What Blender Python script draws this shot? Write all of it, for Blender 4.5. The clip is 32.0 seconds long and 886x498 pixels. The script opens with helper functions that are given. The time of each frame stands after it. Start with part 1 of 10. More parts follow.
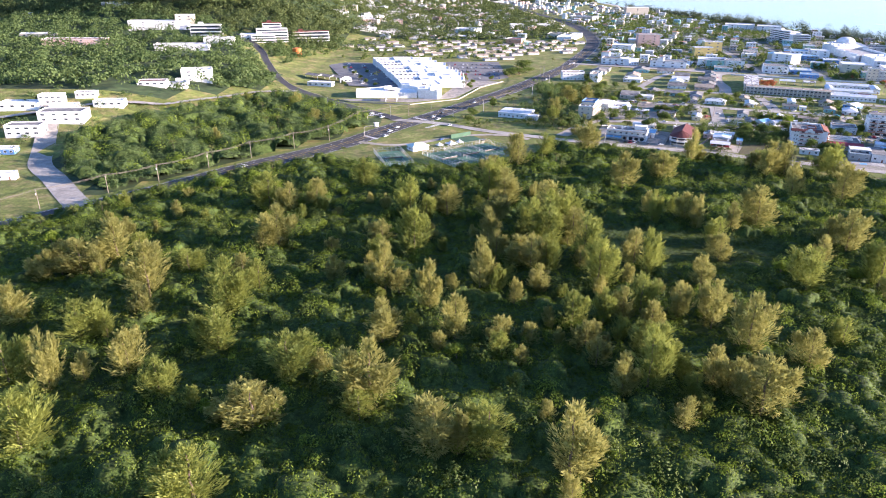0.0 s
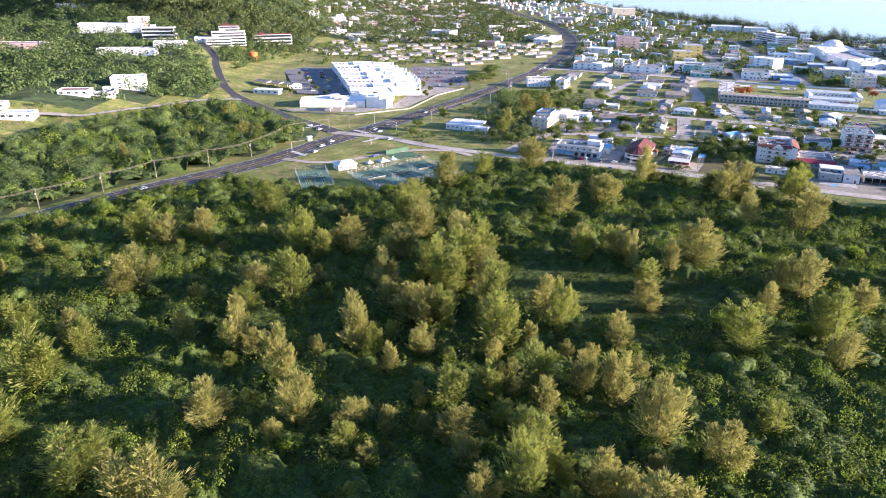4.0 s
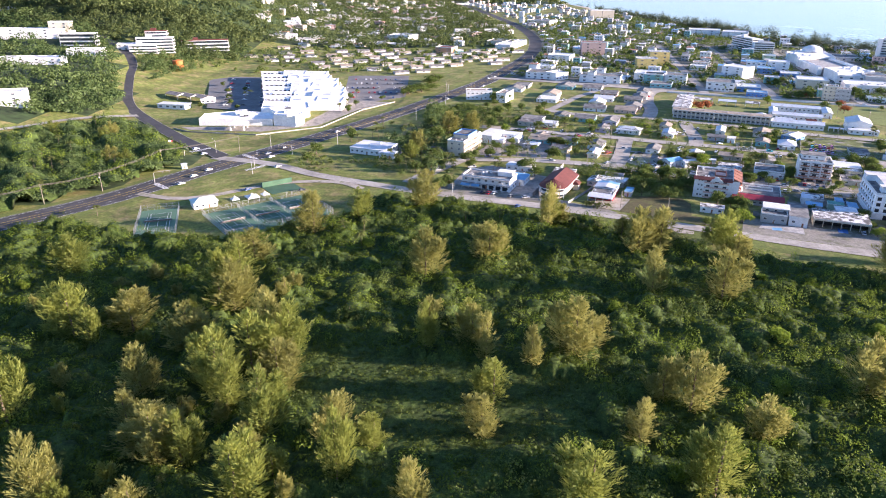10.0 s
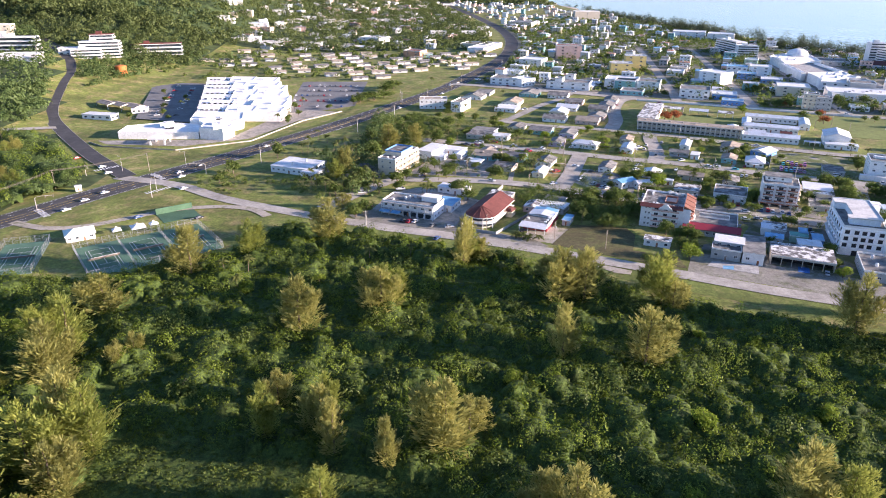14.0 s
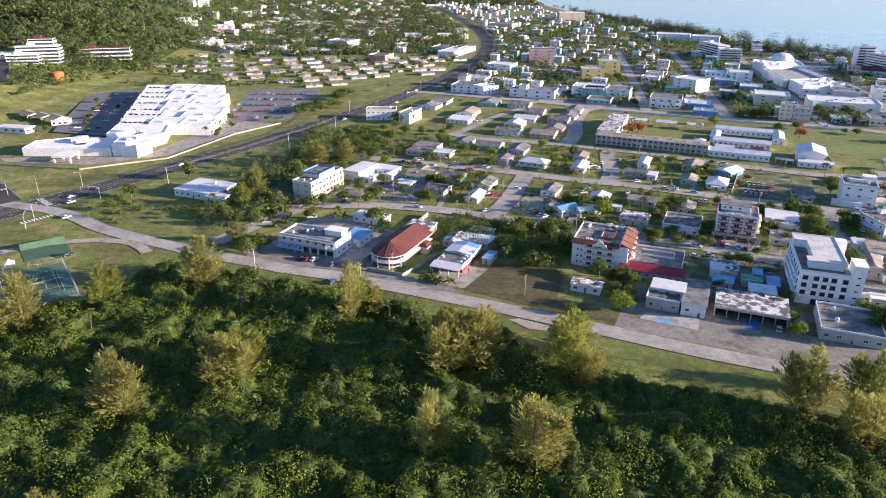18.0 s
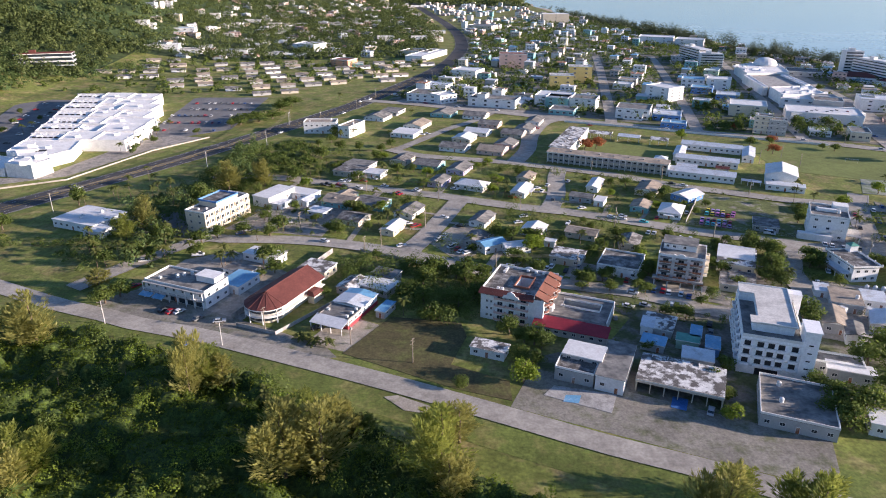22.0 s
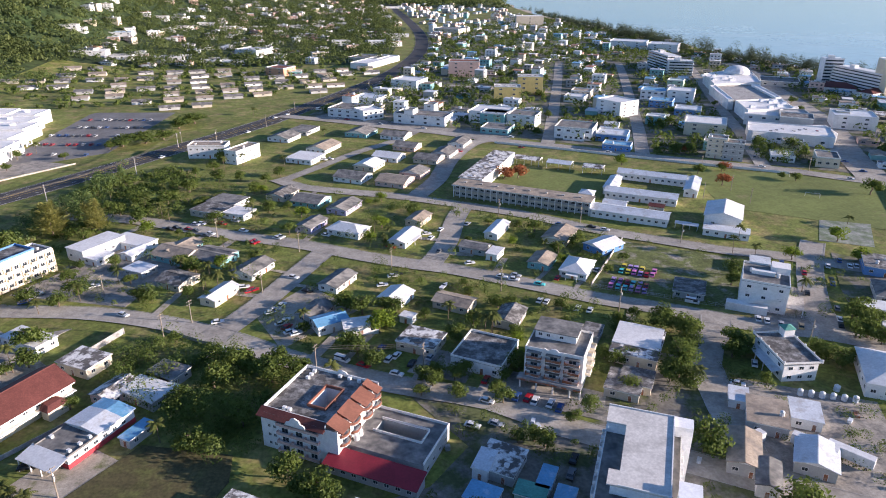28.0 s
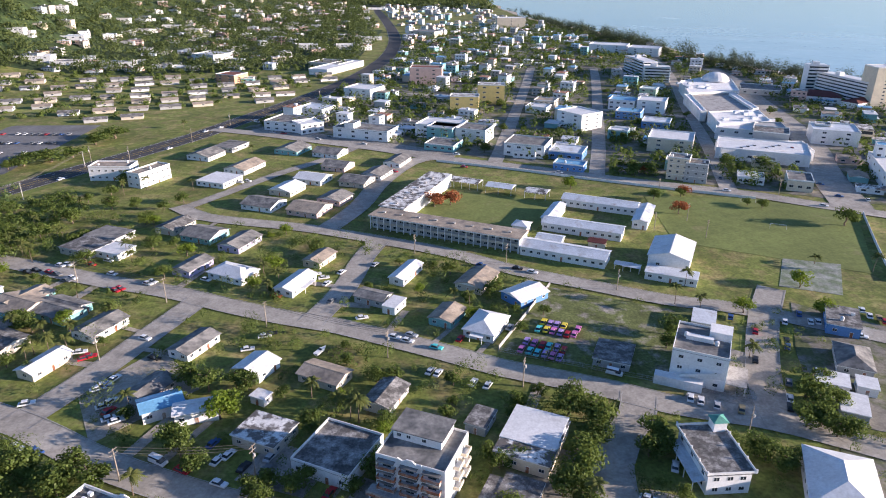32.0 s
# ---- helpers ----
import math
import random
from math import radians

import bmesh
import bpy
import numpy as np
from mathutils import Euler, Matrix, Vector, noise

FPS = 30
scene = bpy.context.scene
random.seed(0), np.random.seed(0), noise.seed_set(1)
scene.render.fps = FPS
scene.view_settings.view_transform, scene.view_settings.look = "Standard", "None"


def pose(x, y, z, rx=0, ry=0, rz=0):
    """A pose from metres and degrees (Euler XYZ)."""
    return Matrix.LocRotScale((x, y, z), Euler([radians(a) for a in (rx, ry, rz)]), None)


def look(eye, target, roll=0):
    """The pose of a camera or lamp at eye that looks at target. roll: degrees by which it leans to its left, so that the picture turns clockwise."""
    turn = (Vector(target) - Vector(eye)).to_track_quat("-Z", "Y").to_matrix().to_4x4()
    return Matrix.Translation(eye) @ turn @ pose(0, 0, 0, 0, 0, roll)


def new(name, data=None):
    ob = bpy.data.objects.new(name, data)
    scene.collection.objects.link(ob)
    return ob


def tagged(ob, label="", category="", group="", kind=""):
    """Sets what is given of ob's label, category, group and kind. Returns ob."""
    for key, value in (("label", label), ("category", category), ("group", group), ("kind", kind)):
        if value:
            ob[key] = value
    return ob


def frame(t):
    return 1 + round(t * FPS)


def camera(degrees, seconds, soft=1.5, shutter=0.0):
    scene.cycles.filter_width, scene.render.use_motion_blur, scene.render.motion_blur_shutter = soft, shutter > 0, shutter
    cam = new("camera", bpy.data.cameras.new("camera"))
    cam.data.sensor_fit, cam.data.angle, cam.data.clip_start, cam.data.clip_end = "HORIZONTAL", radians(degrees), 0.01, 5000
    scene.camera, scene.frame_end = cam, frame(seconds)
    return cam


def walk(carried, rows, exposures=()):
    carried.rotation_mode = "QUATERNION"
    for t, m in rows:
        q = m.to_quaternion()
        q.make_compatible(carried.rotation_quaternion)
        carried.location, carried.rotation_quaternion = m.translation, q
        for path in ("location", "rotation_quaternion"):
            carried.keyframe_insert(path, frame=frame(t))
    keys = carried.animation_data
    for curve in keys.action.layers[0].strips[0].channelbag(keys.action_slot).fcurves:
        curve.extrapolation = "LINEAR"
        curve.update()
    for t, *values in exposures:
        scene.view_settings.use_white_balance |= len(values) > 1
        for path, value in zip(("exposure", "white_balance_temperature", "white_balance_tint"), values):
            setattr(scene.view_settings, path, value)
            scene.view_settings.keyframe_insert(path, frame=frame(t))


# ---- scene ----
cam = camera(66.65, 32.0, soft=1.0)
ROWS = [
    (0.0, 0.0, 0.0, 118.5, 0.103, -23.123, -0.326),
    (2.0, 21.65, 23.11, 118.38, 0.09, -23.127, -0.32),
    (4.0, 43.27, 46.24, 118.31, 0.078, -23.131, -0.314),
    (6.0, 64.85, 69.42, 118.48, 0.065, -23.135, -0.308),
    (8.0, 86.38, 92.65, 118.84, 0.052, -23.139, -0.302),
    (10.0, 107.71, 115.91, 119.03, 0.039, -23.143, -0.296),
    (12.0, 128.75, 139.19, 118.82, 0.026, -23.147, -0.29),
    (14.0, 149.57, 162.51, 118.45, 0.013, -23.151, -0.284),
    (16.0, 170.29, 185.85, 118.25, -0.0, -23.155, -0.278),
    (18.0, 190.9, 209.2, 118.3, -0.013, -23.159, -0.272),
    (20.0, 211.4, 232.6, 118.4, -0.026, -23.163, -0.266),
    (22.0, 231.8, 256.06, 118.36, -0.039, -23.167, -0.26),
    (24.0, 252.08, 279.59, 118.19, -0.052, -23.171, -0.254),
    (26.0, 272.3, 303.18, 118.03, -0.065, -23.175, -0.248),
    (28.0, 292.5, 326.87, 118.02, -0.078, -23.179, -0.242),
    (30.0, 312.67, 350.65, 118.1, -0.09, -23.183, -0.236),
    (32.0, 332.83, 374.43, 118.19, -0.103, -23.187, -0.23),
]
walk(cam, [(t, pose(x, y, z, 90 + pitch, roll, yaw)) for t, x, y, z, yaw, pitch, roll in ROWS],
     [(0.0, 2.1, 5580, 28), (9.0, 1.98, 5680, 27), (16.0, 1.7, 5820, 26), (24.0, 1.18, 5720, 22), (32.0, 1.28, 5640, 22)])

# ---- light ----
SUN_AZ, SUN_EL = radians(-8), radians(12)
world = bpy.data.worlds.new("sky")
scene.world = world
world.use_nodes = True
wn = world.node_tree.nodes
sky = wn.new("ShaderNodeTexSky")
sky.sky_type, sky.sun_disc = "NISHITA", False
sky.sun_elevation, sky.sun_rotation = SUN_EL, math.pi / 2 - SUN_AZ
sky.dust_density, sky.air_density, sky.ozone_density, sky.altitude = 0.4, 1.0, 3.0, 50
world.node_tree.links.new(sky.outputs["Color"], wn["Background"].inputs["Color"])
wn["Background"].inputs["Strength"].default_value = 0.08
sun_dir = Vector((math.cos(SUN_AZ) * math.cos(SUN_EL), math.sin(SUN_AZ) * math.cos(SUN_EL), math.sin(SUN_EL)))
sun = new("sun", bpy.data.lights.new("sun", "SUN"))
sun.data.energy, sun.data.angle, sun.data.color = 5.0, radians(0.6), (1.0, 0.82, 0.6)
sun.matrix_world = look(sun_dir * 900, (0, 0, 0))

# ---- materials ----
MATS = {}


def links(m, a, b):
    m.node_tree.links.new(a, b)


def surface(name, base, rough=0.8, vary=0.25, big=12.0, small=0.6, bump=0.3, metal=0.0, second=None, cut=0.55, edge=0.08, per_object=0.0, patch=3.0):
    """Grain at two scales round a base colour; a second colour takes over in ragged patches."""
    m = bpy.data.materials.new(name)
    m.use_nodes = True
    n = m.node_tree.nodes
    bsdf = n["Principled BSDF"]
    geo = n.new("ShaderNodeNewGeometry")
    last = n.new("ShaderNodeRGB")
    last.outputs[0].default_value = (*base, 1)
    col = last.outputs[0]
    if second:
        pn = n.new("ShaderNodeTexNoise")
        pn.inputs["Scale"].default_value, pn.inputs["Detail"].default_value, pn.inputs["Roughness"].default_value = 1 / patch, 6, 0.65
        links(m, geo.outputs["Position"], pn.inputs["Vector"])
        mr = n.new("ShaderNodeMapRange")
        mr.inputs["From Min"].default_value, mr.inputs["From Max"].default_value = cut - edge, cut + edge
        links(m, pn.outputs["Fac"], mr.inputs["Value"])
        mx = n.new("ShaderNodeMix")
        mx.data_type = "RGBA"
        links(m, mr.outputs["Result"], mx.inputs["Factor"])
        links(m, col, mx.inputs[6])
        mx.inputs[7].default_value = (*second, 1)
        col = mx.outputs[2]
    total = None
    for scale, amount in ((1 / big, vary * 1.15), (3.2 / math.sqrt(big * small) / 2, vary * 0.9), (1 / small, vary * 1.1)):
        nz = n.new("ShaderNodeTexNoise")
        nz.inputs["Scale"].default_value, nz.inputs["Detail"].default_value = scale, 5
        links(m, geo.outputs["Position"], nz.inputs["Vector"])
        mr = n.new("ShaderNodeMapRange")
        mr.inputs["From Min"].default_value, mr.inputs["From Max"].default_value = 0.25, 0.75
        mr.inputs["To Min"].default_value, mr.inputs["To Max"].default_value = 1 - amount, 1 + amount
        links(m, nz.outputs["Fac"], mr.inputs["Value"])
        if total is None:
            total = mr.outputs["Result"]
        else:
            mu = n.new("ShaderNodeMath")
            mu.operation = "MULTIPLY"
            links(m, total, mu.inputs[0])
            links(m, mr.outputs["Result"], mu.inputs[1])
            total = mu.outputs[0]
            fine = nz
    if per_object:
        oi = n.new("ShaderNodeObjectInfo")
        mr = n.new("ShaderNodeMapRange")
        mr.inputs["To Min"].default_value, mr.inputs["To Max"].default_value = 1 - per_object, 1 + per_object
        links(m, oi.outputs["Random"], mr.inputs["Value"])
        mu = n.new("ShaderNodeMath")
        mu.operation = "MULTIPLY"
        links(m, total, mu.inputs[0])
        links(m, mr.outputs["Result"], mu.inputs[1])
        total = mu.outputs[0]
    vm = n.new("ShaderNodeVectorMath")
    vm.operation = "SCALE"
    links(m, col, vm.inputs[0])
    links(m, total, vm.inputs["Scale"])
    links(m, vm.outputs[0], bsdf.inputs["Base Color"])
    bsdf.inputs["Roughness"].default_value, bsdf.inputs["Metallic"].default_value = rough, metal
    bsdf.inputs["Specular IOR Level"].default_value = 0.3
    if bump:
        bp = n.new("ShaderNodeBump")
        bp.inputs["Strength"].default_value, bp.inputs["Distance"].default_value = bump, 0.1
        links(m, fine.outputs["Fac"], bp.inputs["Height"])
        links(m, bp.outputs[0], bsdf.inputs["Normal"])
    MATS[name] = m
    return m


def foliage(name, dark, light, thin=0.35, big=25.0):
    """Leaves: each loose leaf takes its own tone, and light shines through them."""
    m = bpy.data.materials.new(name)
    m.use_nodes = True
    n = m.node_tree.nodes
    n.remove(n["Principled BSDF"])
    geo = n.new("ShaderNodeNewGeometry")
    nz = n.new("ShaderNodeTexNoise")
    nz.inputs["Scale"].default_value, nz.inputs["Detail"].default_value = 1 / big, 4
    links(m, geo.outputs["Position"], nz.inputs["Vector"])
    ad = n.new("ShaderNodeMath")
    ad.operation = "MULTIPLY_ADD"
    links(m, nz.outputs["Fac"], ad.inputs[0])
    ad.inputs[1].default_value = 1.1
    ml = n.new("ShaderNodeMath")
    ml.operation = "MULTIPLY_ADD"
    links(m, geo.outputs["Random Per Island"], ml.inputs[0])
    ml.inputs[1].default_value, ml.inputs[2].default_value = 0.28, -0.26
    links(m, ml.outputs[0], ad.inputs[2])
    mx = n.new("ShaderNodeMix")
    mx.data_type = "RGBA"
    links(m, ad.outputs[0], mx.inputs["Factor"])
    mx.inputs[6].default_value, mx.inputs[7].default_value = (*dark, 1), (*light, 1)
    df, tr, gl = n.new("ShaderNodeBsdfDiffuse"), n.new("ShaderNodeBsdfTranslucent"), n.new("ShaderNodeBsdfGlossy")
    gl.inputs["Roughness"].default_value = 0.5
    links(m, mx.outputs[2], df.inputs["Color"])
    links(m, mx.outputs[2], tr.inputs["Color"])
    s1, s2 = n.new("ShaderNodeMixShader"), n.new("ShaderNodeMixShader")
    s1.inputs[0].default_value, s2.inputs[0].default_value = thin, 0.01
    links(m, df.outputs[0], s1.inputs[1])
    links(m, tr.outputs[0], s1.inputs[2])
    links(m, s1.outputs[0], s2.inputs[1])
    links(m, gl.outputs[0], s2.inputs[2])
    links(m, s2.outputs[0], n["Material Output"].inputs["Surface"])
    MATS[name] = m
    return m


surface("grass", (0.145, 0.17, 0.035), 0.95, 0.35, 30, 1.2, 0.5, second=(0.27, 0.22, 0.09), cut=0.57, edge=0.1, patch=11)
surface("lawn", (0.125, 0.155, 0.032), 0.95, 0.3, 18, 0.9, 0.5, second=(0.2, 0.185, 0.06), cut=0.58, edge=0.1, patch=8)
surface("lot_grass", (0.125, 0.145, 0.045), 0.95, 0.35, 9, 0.8, 0.4, second=(0.31, 0.28, 0.23), cut=0.58, edge=0.07, patch=8)
# dry grass with the shade over the vacant lot darkened into its colour
surface("shaded_dry_grass", (0.095, 0.083, 0.036), 0.95, 0.3, 16, 0.8, 0.5, second=(0.12, 0.13, 0.038), cut=0.6, edge=0.12, patch=9)
surface("field_grass", (0.16, 0.19, 0.05), 0.95, 0.18, 40, 1.5, 0.4, second=(0.25, 0.22, 0.1), cut=0.66, edge=0.08, patch=16)
surface("forest_floor", (0.03, 0.052, 0.016), 0.95, 0.35, 40, 6, 0.5, second=(0.055, 0.08, 0.025), cut=0.55, edge=0.1, patch=22)
# darker than the leaves: shade between them put into the inner skin's colour
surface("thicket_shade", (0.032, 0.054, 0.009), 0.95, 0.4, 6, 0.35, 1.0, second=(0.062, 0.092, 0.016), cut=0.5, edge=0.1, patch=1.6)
surface("soil", (0.03, 0.045, 0.014), 0.95, 0.3, 10, 1.0, 0.5)
surface("asphalt", (0.06, 0.058, 0.058), 0.85, 0.18, 20, 0.8, 0.2, second=(0.085, 0.082, 0.08), cut=0.6, patch=7)
surface("old_road", (0.38, 0.35, 0.3), 0.9, 0.18, 25, 0.8, 0.2, second=(0.28, 0.257, 0.22), cut=0.56, edge=0.12, patch=8)
surface("yard", (0.34, 0.31, 0.265), 0.9, 0.22, 12, 0.7, 0.2, second=(0.19, 0.18, 0.16), cut=0.55, edge=0.1, patch=4)
surface("car_park", (0.17, 0.168, 0.163), 0.9, 0.2, 14, 0.8, 0.2, second=(0.18, 0.175, 0.17), cut=0.58, patch=6)
surface("apron", (0.26, 0.24, 0.2), 0.9, 0.25, 12, 0.7, 0.2, second=(0.12, 0.125, 0.07), cut=0.57, edge=0.1, patch=6)
surface("gravel", (0.36, 0.32, 0.26), 0.95, 0.2, 9, 0.5, 0.3, second=(0.15, 0.16, 0.07), cut=0.6, edge=0.07, patch=5)
surface("town_ground", (0.2, 0.185, 0.155), 0.95, 0.25, 20, 1.0, 0.3, second=(0.1, 0.115, 0.045), cut=0.5, edge=0.05, patch=14)
surface("sand", (0.5, 0.43, 0.33), 0.95, 0.1, 20, 1, 0.2)
surface("white_line", (0.75, 0.75, 0.72), 0.7, 0.15, 3, 0.3, 0.0)
surface("yellow_line", (0.6, 0.42, 0.06), 0.7, 0.15, 3, 0.3, 0.0)
surface("court_green", (0.1, 0.185, 0.115), 0.8, 0.15, 6, 0.5, 0.1)
surface("court_blue", (0.065, 0.13, 0.075), 0.8, 0.15, 6, 0.5, 0.1)
surface("worn_court", (0.3, 0.31, 0.27), 0.9, 0.2, 6, 0.6, 0.1, second=(0.16, 0.2, 0.12), cut=0.5, edge=0.1, patch=5)
surface("blue_paint", (0.05, 0.14, 0.36), 0.7, 0.2, 3, 0.3, 0.1)
WALLS = dict(white=(0.78, 0.77, 0.75), cream=(0.66, 0.58, 0.44), grey=(0.42, 0.42, 0.41), pink=(0.62, 0.44, 0.38), yellow=(0.66, 0.52, 0.2), teal=(0.22, 0.42, 0.42), blue=(0.12, 0.25, 0.5), lilac=(0.45, 0.4, 0.55), green=(0.34, 0.46, 0.34), beige=(0.52, 0.47, 0.38), orange=(0.6, 0.33, 0.2), bright=(0.86, 0.86, 0.86), crimson=(0.38, 0.05, 0.06))
for key, c in WALLS.items():
    surface("wall_" + key, c, 0.85, 0.08, 5, 0.5, 0.12, second=tuple(v * 0.8 for v in c), cut=0.68, edge=0.12, patch=3)
surface("roof_white", (0.68, 0.68, 0.67), 0.6, 0.1, 6, 0.6, 0.1, second=(0.55, 0.54, 0.52), cut=0.64, edge=0.1, patch=3.5)
surface("roof_stained", (0.62, 0.6, 0.56), 0.8, 0.14, 8, 0.6, 0.15, second=(0.4, 0.385, 0.36), cut=0.6, edge=0.14, patch=5)
surface("hospital_white", (0.82, 0.8, 0.76), 0.75, 0.12, 9, 0.7, 0.15, second=(0.66, 0.64, 0.6), cut=0.66, edge=0.12, patch=4)
surface("tank_orange", (0.55, 0.17, 0.04), 0.7, 0.15, 4, 0.4, 0.1)
surface("roof_metal", (0.6, 0.63, 0.66), 0.45, 0.12, 5, 0.4, 0.1, second=(0.42, 0.4, 0.38), cut=0.62, edge=0.08, patch=4)
surface("roof_grey", (0.25, 0.24, 0.22), 0.9, 0.22, 5, 0.5, 0.2, second=(0.11, 0.11, 0.108), cut=0.52, edge=0.1, patch=4)
surface("roof_dark", (0.105, 0.1, 0.094), 0.9, 0.32, 5, 0.5, 0.2, second=(0.34, 0.33, 0.31), cut=0.55, edge=0.1, patch=3)
surface("roof_worn", (0.7, 0.69, 0.66), 0.85, 0.15, 5, 0.5, 0.15, second=(0.13, 0.12, 0.11), cut=0.5, edge=0.05, patch=3.2)
surface("roof_tan", (0.36, 0.3, 0.23), 0.85, 0.2, 6, 0.5, 0.2, second=(0.22, 0.19, 0.16), cut=0.55, patch=4)
surface("roof_blue", (0.16, 0.36, 0.55), 0.55, 0.12, 5, 0.5, 0.1, second=(0.45, 0.52, 0.58), cut=0.62, patch=5)
surface("roof_red", (0.125, 0.042, 0.034), 0.75, 0.18, 4, 0.35, 0.3)
surface("roof_crimson", (0.24, 0.025, 0.04), 0.6, 0.12, 5, 0.4, 0.1)
surface("roof_orange", (0.21, 0.09, 0.06), 0.75, 0.15, 4, 0.35, 0.2)
surface("roof_green", (0.1, 0.3, 0.24), 0.6, 0.15, 4, 0.5, 0.1)
surface("roof_pale", (0.6, 0.68, 0.6), 0.6, 0.12, 4, 0.5, 0.1)
surface("concrete", (0.4, 0.385, 0.36), 0.9, 0.18, 6, 0.5, 0.2, second=(0.24, 0.23, 0.215), cut=0.56, patch=3)
surface("rust", (0.3, 0.12, 0.06), 0.85, 0.3, 3, 0.3, 0.2, second=(0.4, 0.35, 0.3), cut=0.55, patch=2)
surface("trim", (0.75, 0.74, 0.71), 0.7, 0.08, 3, 0.3, 0.0)
# near-black stand-in for the shade inside unlit rooms and recesses
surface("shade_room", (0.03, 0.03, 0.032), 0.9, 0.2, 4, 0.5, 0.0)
surface("trunk", (0.16, 0.12, 0.085), 0.95, 0.25, 2, 0.2, 0.5)
surface("pole_wood", (0.28, 0.24, 0.19), 0.9, 0.2, 2, 0.2, 0.2)
surface("pole_concrete", (0.5, 0.48, 0.45), 0.9, 0.12, 2, 0.2, 0.1)
surface("steel", (0.5, 0.5, 0.5), 0.45, 0.1, 2, 0.2, 0.0, metal=0.7)
# tan instead of black: sunlight on the cables put into their base colour
surface("wire", (0.16, 0.14, 0.11), 0.6, 0.1, 2, 0.3, 0.0)
surface("rubber", (0.02, 0.02, 0.02), 0.8, 0.1, 1, 0.1, 0.0)
PAINT = dict(white=(0.75, 0.75, 0.74), silver=(0.45, 0.46, 0.48), black=(0.02, 0.02, 0.022), red=(0.4, 0.02, 0.03), blue=(0.04, 0.09, 0.25), grey=(0.16, 0.165, 0.17), pink=(0.62, 0.2, 0.45), lilac=(0.45, 0.3, 0.6), yellow=(0.75, 0.6, 0.05), aqua=(0.12, 0.6, 0.6), gold=(0.4, 0.3, 0.15))
for key, c in PAINT.items():
    surface("paint_" + key, c, 0.3, 0.04, 2, 0.3, 0.0, metal=0.1)
g = surface("glass", (0.035, 0.045, 0.055), 0.12, 0.15, 3, 0.4, 0.0)
g.node_tree.nodes["Principled BSDF"].inputs["Specular IOR Level"].default_value = 0.6
w = surface("water", (0.3, 0.4, 0.44), 0.16, 0.05, 120, 6, 0.1, second=(0.36, 0.45, 0.48), cut=0.55, edge=0.1, patch=160)
w.node_tree.nodes["Principled BSDF"].inputs["Specular IOR Level"].default_value = 0.6
foliage("leaf_jungle", (0.03, 0.056, 0.007), (0.19, 0.25, 0.026), 0.42, 11)
foliage("leaf_shore", (0.03, 0.05, 0.028), (0.12, 0.14, 0.07), 0.3, 30)
foliage("leaf_vine", (0.04, 0.066, 0.01), (0.14, 0.18, 0.028), 0.38, 12)
foliage("leaf_hill", (0.034, 0.06, 0.022), (0.19, 0.225, 0.066), 0.38, 32)
foliage("leaf_forest", (0.042, 0.08, 0.028), (0.19, 0.25, 0.075), 0.38, 18)
foliage("leaf_broad", (0.045, 0.08, 0.018), (0.21, 0.26, 0.055), 0.42, 9)
foliage("leaf_bright", (0.1, 0.16, 0.016), (0.28, 0.35, 0.042), 0.45, 9)
foliage("leaf_casuarina", (0.16, 0.17, 0.05), (0.5, 0.47, 0.135), 0.5, 18)
foliage("leaf_casuarina_green", (0.12, 0.155, 0.035), (0.41, 0.435, 0.09), 0.5, 18)
foliage("leaf_palm", (0.05, 0.08, 0.02), (0.2, 0.2, 0.06), 0.35, 6)
foliage("leaf_flame", (0.22, 0.08, 0.03), (0.46, 0.18, 0.08), 0.35, 6)


